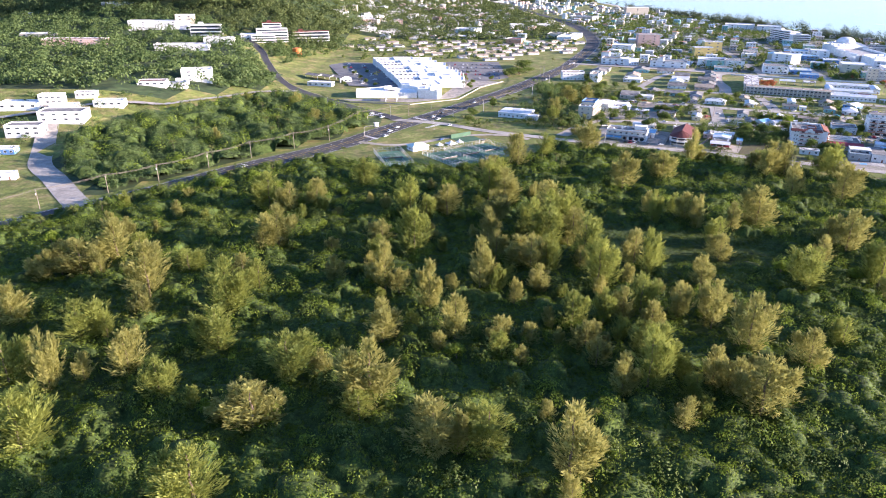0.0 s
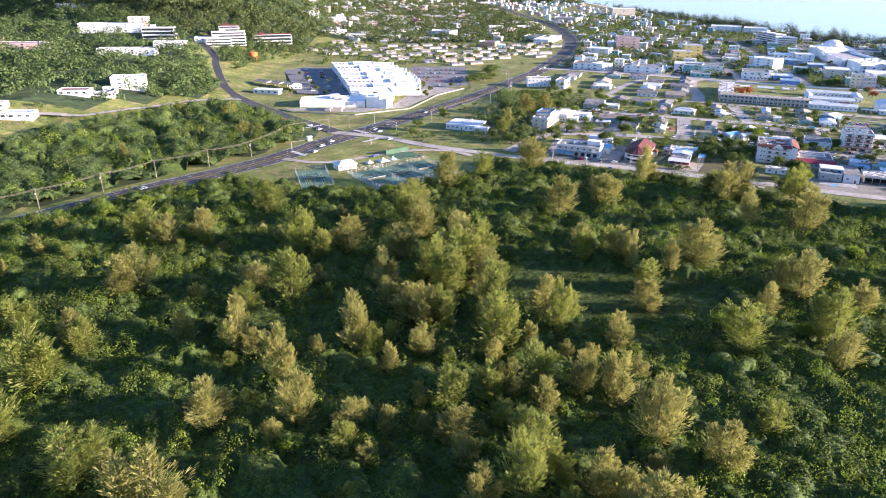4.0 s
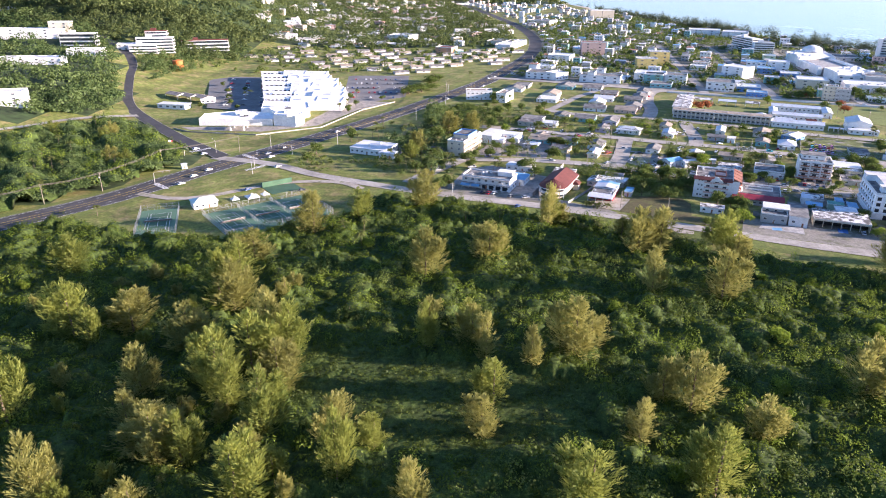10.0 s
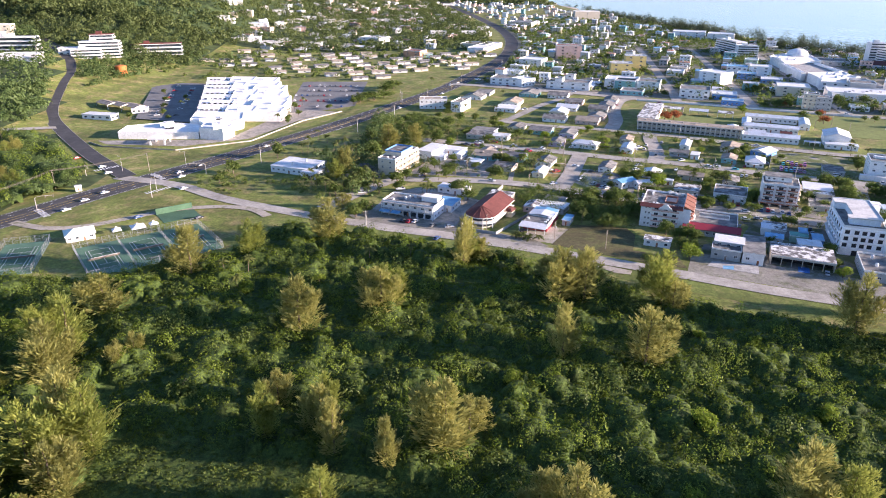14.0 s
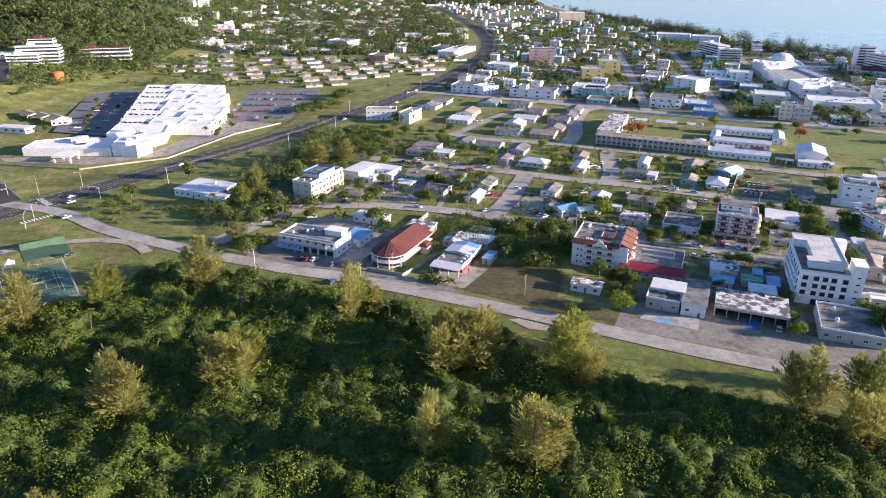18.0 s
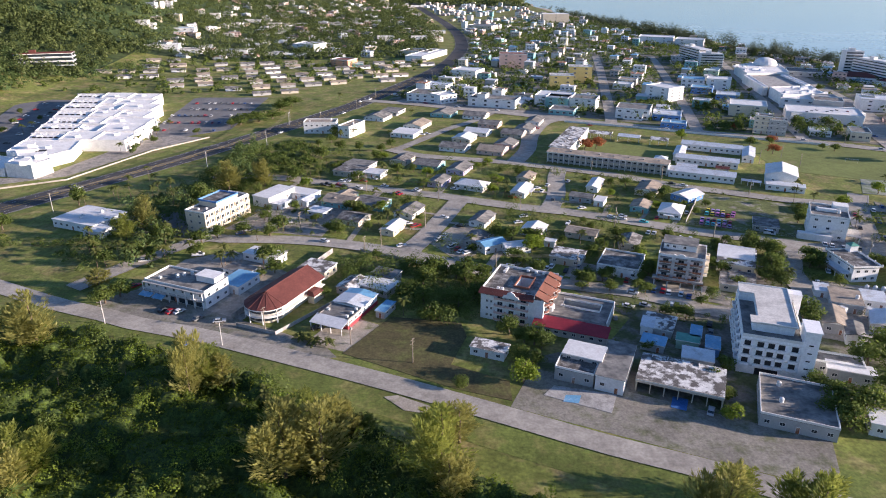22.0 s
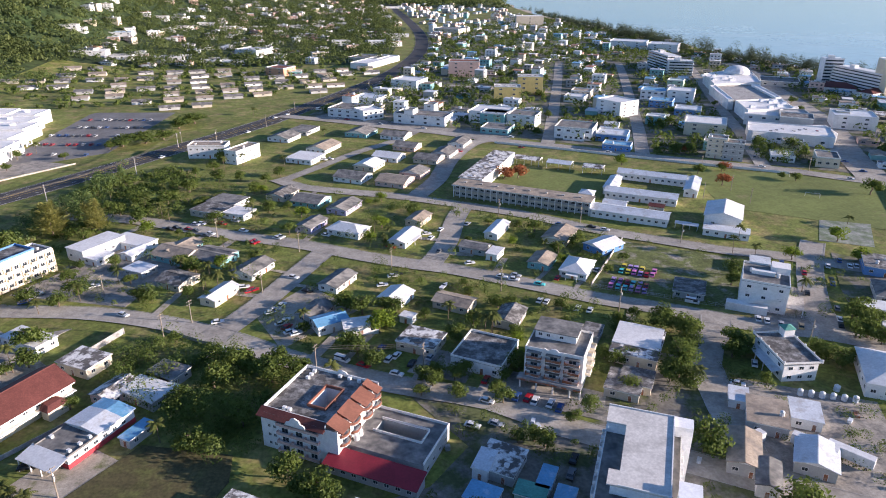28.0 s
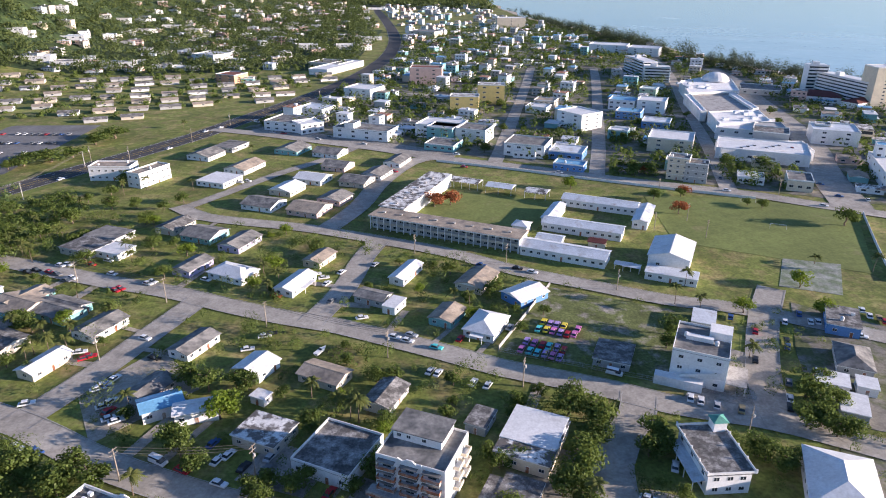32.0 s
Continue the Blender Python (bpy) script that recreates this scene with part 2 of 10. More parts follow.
# ---- mesh building ----
class Shape:
    """Collects boxes, prisms and sheets into one mesh."""

    def __init__(self):
        self.v, self.f, self.mi = [], [], []

    def poly(self, pts, mi=0):
        k = len(self.v)
        self.v += [tuple(p) for p in pts]
        self.f.append(tuple(range(k, k + len(pts))))
        self.mi.append(mi)
        return self

    def prism(self, ring_a, ring_b, mi=0):
        """A closed solid between two rings of equal count, ring_a below or before ring_b."""
        k, n = len(self.v), len(ring_a)
        self.v += [tuple(p) for p in ring_a] + [tuple(p) for p in ring_b]
        self.f.append(tuple(range(k + n - 1, k - 1, -1)))
        self.f.append(tuple(range(k + n, k + 2 * n)))
        self.f += [(k + i, k + (i + 1) % n, k + n + (i + 1) % n, k + n + i) for i in range(n)]
        self.mi += [mi] * (n + 2)
        return self

    def box(self, x0, y0, z0, x1, y1, z1, mi=0):
        a = [(x0, y0), (x1, y0), (x1, y1), (x0, y1)]
        return self.prism([(*p, z0) for p in a], [(*p, z1) for p in a], mi)

    def tube(self, p, q, r0, r1=None, n=6, mi=0):
        p, q = Vector(p), Vector(q)
        d = (q - p).normalized()
        s = d.cross(Vector((0, 0, 1)) if abs(d.z) < 0.9 else Vector((1, 0, 0))).normalized()
        u = s.cross(d)
        r1 = r0 if r1 is None else r1
        ring = [(math.cos(2 * math.pi * i / n), math.sin(2 * math.pi * i / n)) for i in range(n)]
        return self.prism([p + (s * c - u * e) * r0 for c, e in ring], [q + (s * c - u * e) * r1 for c, e in ring], mi)

    def pipe(self, pts, r, n=6, mi=0):
        """One continuous round tube along a line of points."""
        k = len(self.v)
        for i, p in enumerate(pts):
            d = (pts[min(i + 1, len(pts) - 1)] - pts[max(i - 1, 0)]).normalized()
            a = d.cross(Vector((0, 0, 1))).normalized()
            b = a.cross(d)
            self.v += [tuple(p + (a * math.cos(2 * math.pi * j / n) + b * math.sin(2 * math.pi * j / n)) * r) for j in range(n)]
        for i in range(len(pts) - 1):
            self.f += [(k + i * n + j, k + i * n + (j + 1) % n, k + (i + 1) * n + (j + 1) % n, k + (i + 1) * n + j) for j in range(n)]
            self.mi += [mi] * n
        return self

    def mesh(self, name, *mats):
        me = bpy.data.meshes.new(name)
        me.from_pydata(self.v, [], self.f)
        for m in mats:
            me.materials.append(MATS[m])
        if len(mats) > 1:
            me.polygons.foreach_set("material_index", self.mi)
        me.update()
        return me


CACHE = {}


def cached(key, make):
    if key not in CACHE:
        CACHE[key] = make()
    return CACHE[key]


def part(name, me, parent, m=None, label=""):
    ob = new(name, me)
    ob.parent = parent
    if m is not None:
        ob.matrix_basis = m
    return tagged(ob, label)


def thing(name, x, y, z, rot, label, category, group="", kind=""):
    ob = new(name)
    ob.matrix_basis = pose(x, y, z, 0, 0, math.degrees(rot))
    return tagged(ob, label, category, group, kind)


def elev(x, y):
    """Height of the land: flat town, a steep wooded hill and rising country beyond."""
    h = 120 * math.exp(-((x + 390) / 190) ** 2 - ((y - 1330) / 240) ** 2)
    s = min(max((y - 1250) / 1300, 0), 1)
    h += 150 * s * s * (3 - 2 * s) / (1 + math.exp((x + 120) / 70))
    s = min(max((-x - 130) / 160, 0), 1)
    q = min(max((y - 430) / 120, 0), 1)
    return h + 22 * s * s * (3 - 2 * s) * q


LAYERS = [0]


def sheet(name, pts, z, material, label="", category="", kind="structure"):
    """A level sheet of ground with a little thickness, each a little over the one before."""
    if z < 0.2:
        LAYERS[0] += 1
        z = 0.03 + 0.004 * LAYERS[0]
    s = Shape()
    ring = [(x, y) for x, y in pts]
    if sum(a[0] * b[1] - b[0] * a[1] for a, b in zip(ring, ring[1:] + ring[:1])) < 0:
        ring.reverse()
    s.prism([(*p, z - 0.3) for p in ring], [(*p, z) for p in ring])
    ob = new(name, s.mesh(name, material))
    return tagged(ob, label, category, "", kind)


def smooth(pts, step=8.0):
    """Points along a soft curve through the given ones."""
    out = []
    p = [Vector((*a, 0)) for a in pts]
    p = [2 * p[0] - p[1]] + p + [2 * p[-1] - p[-2]]
    for i in range(1, len(p) - 2):
        n = max(2, int((p[i + 1] - p[i]).length / step))
        for k in range(n):
            t = k / n
            a, b, c, d = p[i - 1], p[i], p[i + 1], p[i + 2]
            out.append(0.5 * (2 * b + (c - a) * t + (2 * a - 5 * b + 4 * c - d) * t * t + (3 * b - a - 3 * c + d) * t ** 3))
    return out + [p[-2]]


def ribbon(s, line, off0, off1, z, follow=False, mi=0):
    """A strip between two offsets from a line."""
    n = len(line)
    rows = []
    for i in range(n):
        d = (line[min(i + 1, n - 1)] - line[max(i - 1, 0)]).normalized()
        r = Vector((d.y, -d.x, 0))
        a, b = line[i] + r * off0, line[i] + r * off1
        h = elev(line[i].x, line[i].y) if follow else 0
        rows.append(((a.x, a.y, z + h), (b.x, b.y, z + h)))
    for (a, b), (c, d) in zip(rows, rows[1:]):
        s.poly([a, b, d, c], mi)


def road(name, pts, width, z, material, label, kerb=True, follow=False):
    line = smooth(pts)
    z += 0.14
    s = Shape()
    ribbon(s, line, -width / 2, width / 2, z, follow)
    ob = tagged(new(name, s.mesh(name, material)), label, "road", "", "structure")
    if kerb:
        k = Shape()
        for e in (-1, 1):
            o = e * (width / 2 + 0.12)
            ribbon(k, line, o - 0.12, o + 0.12, z + 0.12, follow)
            ribbon(k, line, o - 0.12, o - 0.119, z + 0.12, follow)
        part("kerb", k.mesh("kerb", "concrete"), ob)
    return line


def dashes(name, line, off, z, length, gap, width, material, parent):
    s = Shape()
    run, i = 0.0, 0
    pts = [line[0]]
    for a, b in zip(line, line[1:]):
        n = max(1, int((b - a).length))
        pts += [a + (b - a) * (k + 1) / n for k in range(n)]
    k = 0
    step = int(length + gap)
    while k + int(length) + 1 < len(pts):
        ribbon(s, pts[k:k + int(length) + 1], off - width / 2, off + width / 2, z)
        k += max(step, 1)
    return part(name, s.mesh(name, material), parent)


# ---- leaves ----
def quads_mesh(name, co, mats, mi=None):
    """co: n x 4 x 3 corners of loose leaves."""
    n = len(co)
    me = bpy.data.meshes.new(name)
    me.vertices.add(4 * n)
    me.vertices.foreach_set("co", co.astype(np.float32).ravel())
    me.loops.add(4 * n)
    me.loops.foreach_set("vertex_index", np.arange(4 * n, dtype=np.int32))
    me.polygons.add(n)
    me.polygons.foreach_set("loop_start", np.arange(0, 4 * n, 4, dtype=np.int32))
    for m in mats:
        me.materials.append(MATS[m])
    if mi is not None:
        me.polygons.foreach_set("material_index", mi.astype(np.int32))
    me.update(calc_edges=True)
    return me


def unit(a):
    return a / np.maximum(np.linalg.norm(a, axis=-1, keepdims=True), 1e-9)


def leaf_quads(rng, pos, nor, size, stretch=1.3, along=None):
    """Leaves at pos, roughly facing nor; pointed diamonds with a bend."""
    n = len(pos)
    rnd = rng.normal(size=(n, 3))
    a = unit(np.cross(nor, rnd) if along is None else along)
    b = unit(np.cross(nor, a))
    s = size[:, None]
    tip = pos + a * s * stretch * 0.5 - nor * s * 0.12
    tail = pos - a * s * stretch * 0.5 - nor * s * 0.12
    l, r = pos + b * s * 0.42 + a * s * 0.05, pos - b * s * 0.42 + a * s * 0.05
    return np.stack([tail, r, tip, l], axis=1)


def dome_leaves(rng, cen, rad, hgt, per, size):
    """Leaves over many bush domes: cen (n x 3 at the ground), rad, hgt."""
    n = len(cen)
    k = np.repeat(np.arange(n), per)
    m = len(k)
    az = rng.uniform(0, 2 * np.pi, m)
    up = rng.uniform(-0.1, 1, m)
    d = np.stack([np.cos(az) * np.sqrt(1 - up * up), np.sin(az) * np.sqrt(1 - up * up), up], axis=1)
    lump = 1 + 0.22 * np.sin(3 * az + k) * np.cos(4 * up + 2 * k) + rng.normal(scale=0.09, size=m)
    pos = cen[k] + np.stack([d[:, 0] * rad[k] * lump, d[:, 1] * rad[k] * lump, hgt[k] * (0.35 + 0.65 * d[:, 2] * lump)], axis=1)
    nor = unit(d + rng.normal(scale=0.2, size=(m, 3)) + np.array([0, 0, 0.15]))
    return leaf_quads(rng, pos, nor, size * rng.uniform(0.6, 1.35, m))


def inside(poly, x, y):
    c = np.zeros(len(x), bool)
    for (x0, y0), (x1, y1) in zip(poly, poly[1:] + poly[:1]):
        hit = ((y0 > y) != (y1 > y)) & (x < (x1 - x0) * (y - y0) / (y1 - y0 + 1e-12) + x0)
        c ^= hit
    return c


def field(x, y, seed, scale):
    """Uneven patches over the land, from 0 to 1."""
    rng = np.random.default_rng(seed + 500)
    f = np.zeros(len(x))
    for w in (1.0, 0.8, 0.55, 0.4, 0.27, 0.2):
        a, p = rng.uniform(0, 6.28), rng.uniform(0, 6.28)
        f += w ** 0.7 * np.sin((x * math.cos(a) + y * math.sin(a)) * 6.28 / (scale * w) + p + 1.4 * np.sin((x * math.sin(a) - y * math.cos(a)) * 4 / (scale * w)))
    return np.clip(0.5 + f / 4.2, 0, 1)


def mound_mesh(poly, holes, x, y, z, r, h, step, material):
    """The closed mass of foliage under the outer leaves: one lumpy skin over all the bushes, its dark colour standing
    for the shade in their gaps.
    """
    x0, y0 = min(p[0] for p in poly) - 4, min(p[1] for p in poly) - 4
    nx, ny = int((max(p[0] for p in poly) + 4 - x0) / step), int((max(p[1] for p in poly) + 4 - y0) / step)
    rng = np.random.default_rng(5)
    gx, gy = np.meshgrid(x0 + np.arange(nx) * step, y0 + np.arange(ny) * step)
    gx = gx + rng.uniform(-0.3, 0.3, gx.shape) * step
    gy = gy + rng.uniform(-0.3, 0.3, gy.shape) * step
    gz = np.full(gx.shape, -9.0)
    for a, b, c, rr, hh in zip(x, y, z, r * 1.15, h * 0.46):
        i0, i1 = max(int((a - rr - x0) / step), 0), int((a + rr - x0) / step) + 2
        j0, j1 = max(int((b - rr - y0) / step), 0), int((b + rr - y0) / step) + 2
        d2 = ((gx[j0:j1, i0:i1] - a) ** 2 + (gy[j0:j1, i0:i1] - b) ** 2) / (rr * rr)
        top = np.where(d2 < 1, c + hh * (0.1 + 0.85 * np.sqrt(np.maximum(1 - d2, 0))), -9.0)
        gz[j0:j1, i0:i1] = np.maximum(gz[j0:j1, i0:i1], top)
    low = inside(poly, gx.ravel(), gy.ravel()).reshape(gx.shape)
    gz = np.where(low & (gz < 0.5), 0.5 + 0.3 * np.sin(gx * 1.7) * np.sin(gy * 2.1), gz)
    ok = gz > -5
    full = ok[:-1, :-1] & ok[1:, :-1] & ok[:-1, 1:] & ok[1:, 1:]
    j, i = np.nonzero(full)
    k = j * nx + i
    quads = np.stack([k, k + 1, k + 1 + nx, k + nx], 1)
    co = np.stack([gx.ravel(), gy.ravel(), gz.ravel()], 1)
    used, inv = np.unique(quads, return_inverse=True)
    me = bpy.data.meshes.new("foliage_mass")
    me.from_pydata(co[used].tolist(), [], inv.reshape(-1, 4).tolist())
    me.materials.append(MATS[material])
    me.polygons.foreach_set("use_smooth", [True] * len(me.polygons))
    return me


def thicket(name, poly, spacing, rad, hgt, per, size, material, label, category, seed, holes=(), kind="stuff", lift=0.0, cut=0.0, scale=30.0, mound=0.0):
    """Undergrowth or forest over a stretch of land, in clumps of leaves that swell and thin out."""
    rng = np.random.default_rng(seed)
    xs, ys = [p[0] for p in poly], [p[1] for p in poly]
    n = int((max(xs) - min(xs)) * (max(ys) - min(ys)) / spacing ** 2)
    x, y = rng.uniform(min(xs), max(xs), n), rng.uniform(min(ys), max(ys), n)
    ok = inside(poly, x, y)
    for h in holes:
        ok &= ~inside(h, x, y)
    f = field(x, y, seed, scale)
    ok &= f >= cut
    x, y, f = x[ok], y[ok], f[ok]
    n = len(x)
    z = np.array([elev(a, b) for a, b in zip(x, y)]) + lift * f ** 1.6 * rng.uniform(0.8, 1.15, n)
    r = rng.uniform(*rad, n) * (0.75 + 0.5 * f)
    h = rng.uniform(*hgt, n) * (0.5 + f)
    co = dome_leaves(rng, np.stack([x, y, z], 1), r, h, per, size)
    ob = new(name, quads_mesh(name, co, (material,)))
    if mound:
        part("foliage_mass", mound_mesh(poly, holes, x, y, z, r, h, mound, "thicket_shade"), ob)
    return tagged(ob, label, category, "", kind)


# ---- trees ----
def trunk_mesh(h, r, lean=0.0, forks=0, seed=0):
    rng = random.Random(seed)
    s = Shape()
    p, n = Vector((0, 0, -0.3)), 5
    for i in range(n):
        q = Vector((lean * ((i + 1) / n) ** 2 + rng.uniform(-0.1, 0.1), rng.uniform(-0.15, 0.15), h * (i + 1) / n))
        s.tube(p, q, r * (1 - 0.75 * i / n), r * (1 - 0.75 * (i + 1) / n), 6)
        if forks and i >= 1:
            for _ in range(forks):
                a = rng.uniform(0, 6.28)
                l = h * rng.uniform(0.2, 0.35)
                s.tube(q, q + Vector((math.cos(a) * l, math.sin(a) * l, l * 0.7)), r * 0.35, r * 0.1, 5)
        p = q
    return s.mesh("trunk", "trunk")


def casuarina_mesh(seed, material):
    """Feathery crown for a tree 10 m tall and about 6 m wide: several leaders, each carrying upswept plumes of fine needles."""
    rng = np.random.default_rng(seed)
    leaders = [(0.0, 0.0, 10.0)] + [(1.5 * math.cos(a), 1.5 * math.sin(a), rng.uniform(6.0, 9.2)) for a in rng.uniform(0, 6.28, int(rng.integers(2, 5)))]
    cos = []
    total = sum(l[2] for l in leaders)
    for lx, ly, top in leaders:
        n = int(84 * top / total)
        for k in range(n):
            u = ((k + rng.uniform(0, 1)) / n) ** 0.9
            az = k * 2.4 + rng.uniform(-0.5, 0.5)
            el = radians(rng.uniform(25, 50) + 32 * u)
            ln = (2.3 * (1 - u) ** 0.55 * min(1, 0.5 + 2.2 * u) * rng.uniform(0.6, 1.15) + 0.9) * (0.55 + 0.45 * top / 10)
            out = np.array([math.cos(az), math.sin(az), 0.0])
            way = out * math.cos(el) + np.array([0, 0, math.sin(el)])
            root = np.array([lx * u ** 0.5, ly * u ** 0.5, top * (0.08 + 0.8 * u)])
            m = 50
            t = rng.uniform(0.1, 1.0, m)
            girth = 0.5 * np.sin(np.pi * np.minimum(0.18 + 0.8 * t, 1.0)) * (0.6 + 0.2 * ln)
            ring = unit(np.cross(way, rng.normal(size=(m, 3))))
            bend = np.array([0, 0, 0.3]) * (t * t)[:, None] * ln
            pos = root + way * (t * ln)[:, None] + bend + ring * girth[:, None] * rng.uniform(0.6, 1.1, m)[:, None]
            along = unit(way + ring * 0.35 + np.array([0, 0, 0.3]) + rng.normal(scale=0.16, size=(m, 3)))
            nor = unit(ring + out * 0.5 + np.array([0, 0, 0.35]) + rng.normal(scale=0.2, size=(m, 3)))
            nor = unit(nor - along * np.sum(nor * along, 1, keepdims=True))
            cos.append(leaf_quads(rng, pos, nor, rng.uniform(0.075, 0.13, m), 5.6, along))
    co = np.concatenate(cos)
    reach = np.percentile(np.hypot(co[..., 0], co[..., 1]), 93)
    co[..., :2] *= 3.0 / reach
    co[..., 2] *= 10.0 / co[..., 2].max()
    return quads_mesh("crown", co, (material,))


def broadleaf_mesh(seed, material, lobes=13, per=84):
    """Uneven rounded crown for a tree 6 m tall and 6 m wide."""
    rng = np.random.default_rng(seed)
    cos = []
    for i in range(lobes):
        a, rr = rng.uniform(0, 6.28), rng.uniform(0.3, 1.9)
        c = np.array([math.cos(a) * rr, math.sin(a) * rr, rng.uniform(2.2, 4.9 - 0.6 * rr)])
        r = rng.uniform(0.8, 1.4)
        d = unit(rng.normal(size=(per, 3)))
        pos = c + d * (r * rng.uniform(0.7, 1.1, per))[:, None] * np.array([1.1, 1.1, 0.85])
        nor = unit(d + rng.normal(scale=0.5, size=(per, 3)))
        cos.append(leaf_quads(rng, pos, nor, rng.uniform(0.24, 0.46, per)))
    return quads_mesh("crown", np.concatenate(cos), (material,))


def palm_mesh(seed):
    """Drooping feather fronds round the head of a palm."""
    rng = np.random.default_rng(seed)
    co = []
    for i in range(15):
        az, el, ln = i * 2.4 + rng.uniform(-0.3, 0.3), rng.uniform(-0.1, 1.1), rng.uniform(2.4, 3.4)
        fl = np.array([math.cos(az), math.sin(az), 0])
        side = np.array([-math.sin(az), math.cos(az), 0])
        pts = []
        for k in range(8):
            t = k / 7
            pts.append(fl * (ln * t * math.cos(el) + 0.1) + np.array([0, 0, ln * (t * math.sin(el) - 0.55 * t * t)]))
        for k in range(7):
            w = 0.62 * math.sin(math.pi * min(0.15 + 0.85 * (k + 0.5) / 7, 1)) + 0.08
            for e in (-1, 1):
                a, b = pts[k], pts[k + 1]
                o = side * e * w + (b - a) * 0.5 - np.array([0, 0, w * 0.45])
                co.append([a, b, b + o * 0.9, a + (b - a) * 0.3 + o])
    return quads_mesh("fronds", np.array(co), ("leaf_palm",))


TREE_COUNT = [0]


def put_tree(name, x, y, z, h, w, base_h, base_w, trunk, crown, label, rot):
    ob = new(name)
    ob.matrix_basis = pose(x, y, z, 0, 0, rot) @ Matrix.Diagonal((w / base_w, w / base_w, h / base_h, 1))
    tagged(ob, label, "tree")
    part("trunk", trunk, ob)
    part("fronds" if name == "palm_tree" else "crown", crown, ob)
    return ob


def casuarina(x, y, h, w):
    w *= 1.12
    TREE_COUNT[0] += 1
    i = (TREE_COUNT[0] * 7) % 8
    crown = cached(("cas", i), lambda: casuarina_mesh(40 + i, "leaf_casuarina" if i % 8 in (1, 2, 4, 6, 7) else "leaf_casuarina_green"))
    trunk = cached("cas_trunk", lambda: trunk_mesh(8.5, 0.2, 0, 0, 3))
    put_tree("casuarina_tree", x, y, 0, h, w, 10.0, 6.0, trunk, crown, "tall feathery olive-green casuarina tree growing in dense undergrowth", TREE_COUNT[0] * 77 % 360)


def broadleaf(x, y, h, w, tint="broad"):
    h, w = h * 1.2, w * 1.45
    TREE_COUNT[0] += 1
    i = TREE_COUNT[0] % 4
    crown = cached(("leaf", tint, i), lambda: broadleaf_mesh(60 + i, "leaf_" + tint))
    trunk = cached(("leaf_trunk", i), lambda: trunk_mesh(3.8, 0.2, 0.2, 2, i))
    words = dict(broad="dark green broadleaf tree with a rounded crown", bright="yellow-green broadleaf tree with a dense crown", flame="flame tree covered in orange-red blossom")[tint]
    put_tree("broadleaf_tree" if tint != "flame" else "flame_tree", x, y, elev(x, y), h, w, 5.9, 6.0, trunk, crown, words, TREE_COUNT[0] * 77 % 360)


def palm(x, y, h):
    TREE_COUNT[0] += 1
    i = TREE_COUNT[0] % 3
    ob = new("palm_tree")
    ob.matrix_basis = pose(x, y, elev(x, y), 0, 0, TREE_COUNT[0] * 77 % 360)
    tagged(ob, "coconut palm with drooping green fronds", "tree")
    hh = round(h)
    part("trunk", cached(("palm_trunk", hh), lambda: trunk_mesh(hh, 0.17, 0.5, 0, hh)), ob)
    part("fronds", cached(("palm", i), lambda: palm_mesh(80 + i)), ob, pose(0.5, 0, hh - 0.1))


# ---- buildings ----
def window_mesh(w, h, lit=False):
    def make():
        s = Shape()
        t = 0.09
        s.box(-w / 2, -0.05, 0, w / 2, 0.02, t, 0)
        s.box(-w / 2, -0.05, h - t, w / 2, 0.02, h, 0)
        s.box(-w / 2, -0.05, t, -w / 2 + t, 0.02, h - t, 0)
        s.box(w / 2 - t, -0.05, t, w / 2, 0.02, h - t, 0)
        s.box(-0.03, -0.04, t, 0.03, 0.02, h - t, 0)
        s.poly([(-w / 2 + t, -0.012, t), (w / 2 - t, -0.012, t), (w / 2 - t, -0.012, h - t), (-w / 2 + t, -0.012, h - t)], 1)
        return s.mesh("window", "trim", "glass")
    return cached(("window", round(w, 1), round(h, 1)), make)


def door_mesh():
    def make():
        s = Shape()
        s.box(-0.55, -0.05, 0, 0.55, 0.02, 2.15, 0)
        s.box(-0.45, -0.08, 0.02, 0.45, -0.05, 2.05, 1)
        return s.mesh("door", "trim", "rust")
    return cached("door", make)


def sides(w, d):
    """Poses of the four wall faces, x along the face, -y outwards, with their lengths."""
    return ((pose(0, -d / 2, 0), w), (pose(w / 2, 0, 0, 0, 0, 90), d), (pose(0, d / 2, 0, 0, 0, 180), w), (pose(-w / 2, 0, 0, 0, 0, -90), d))


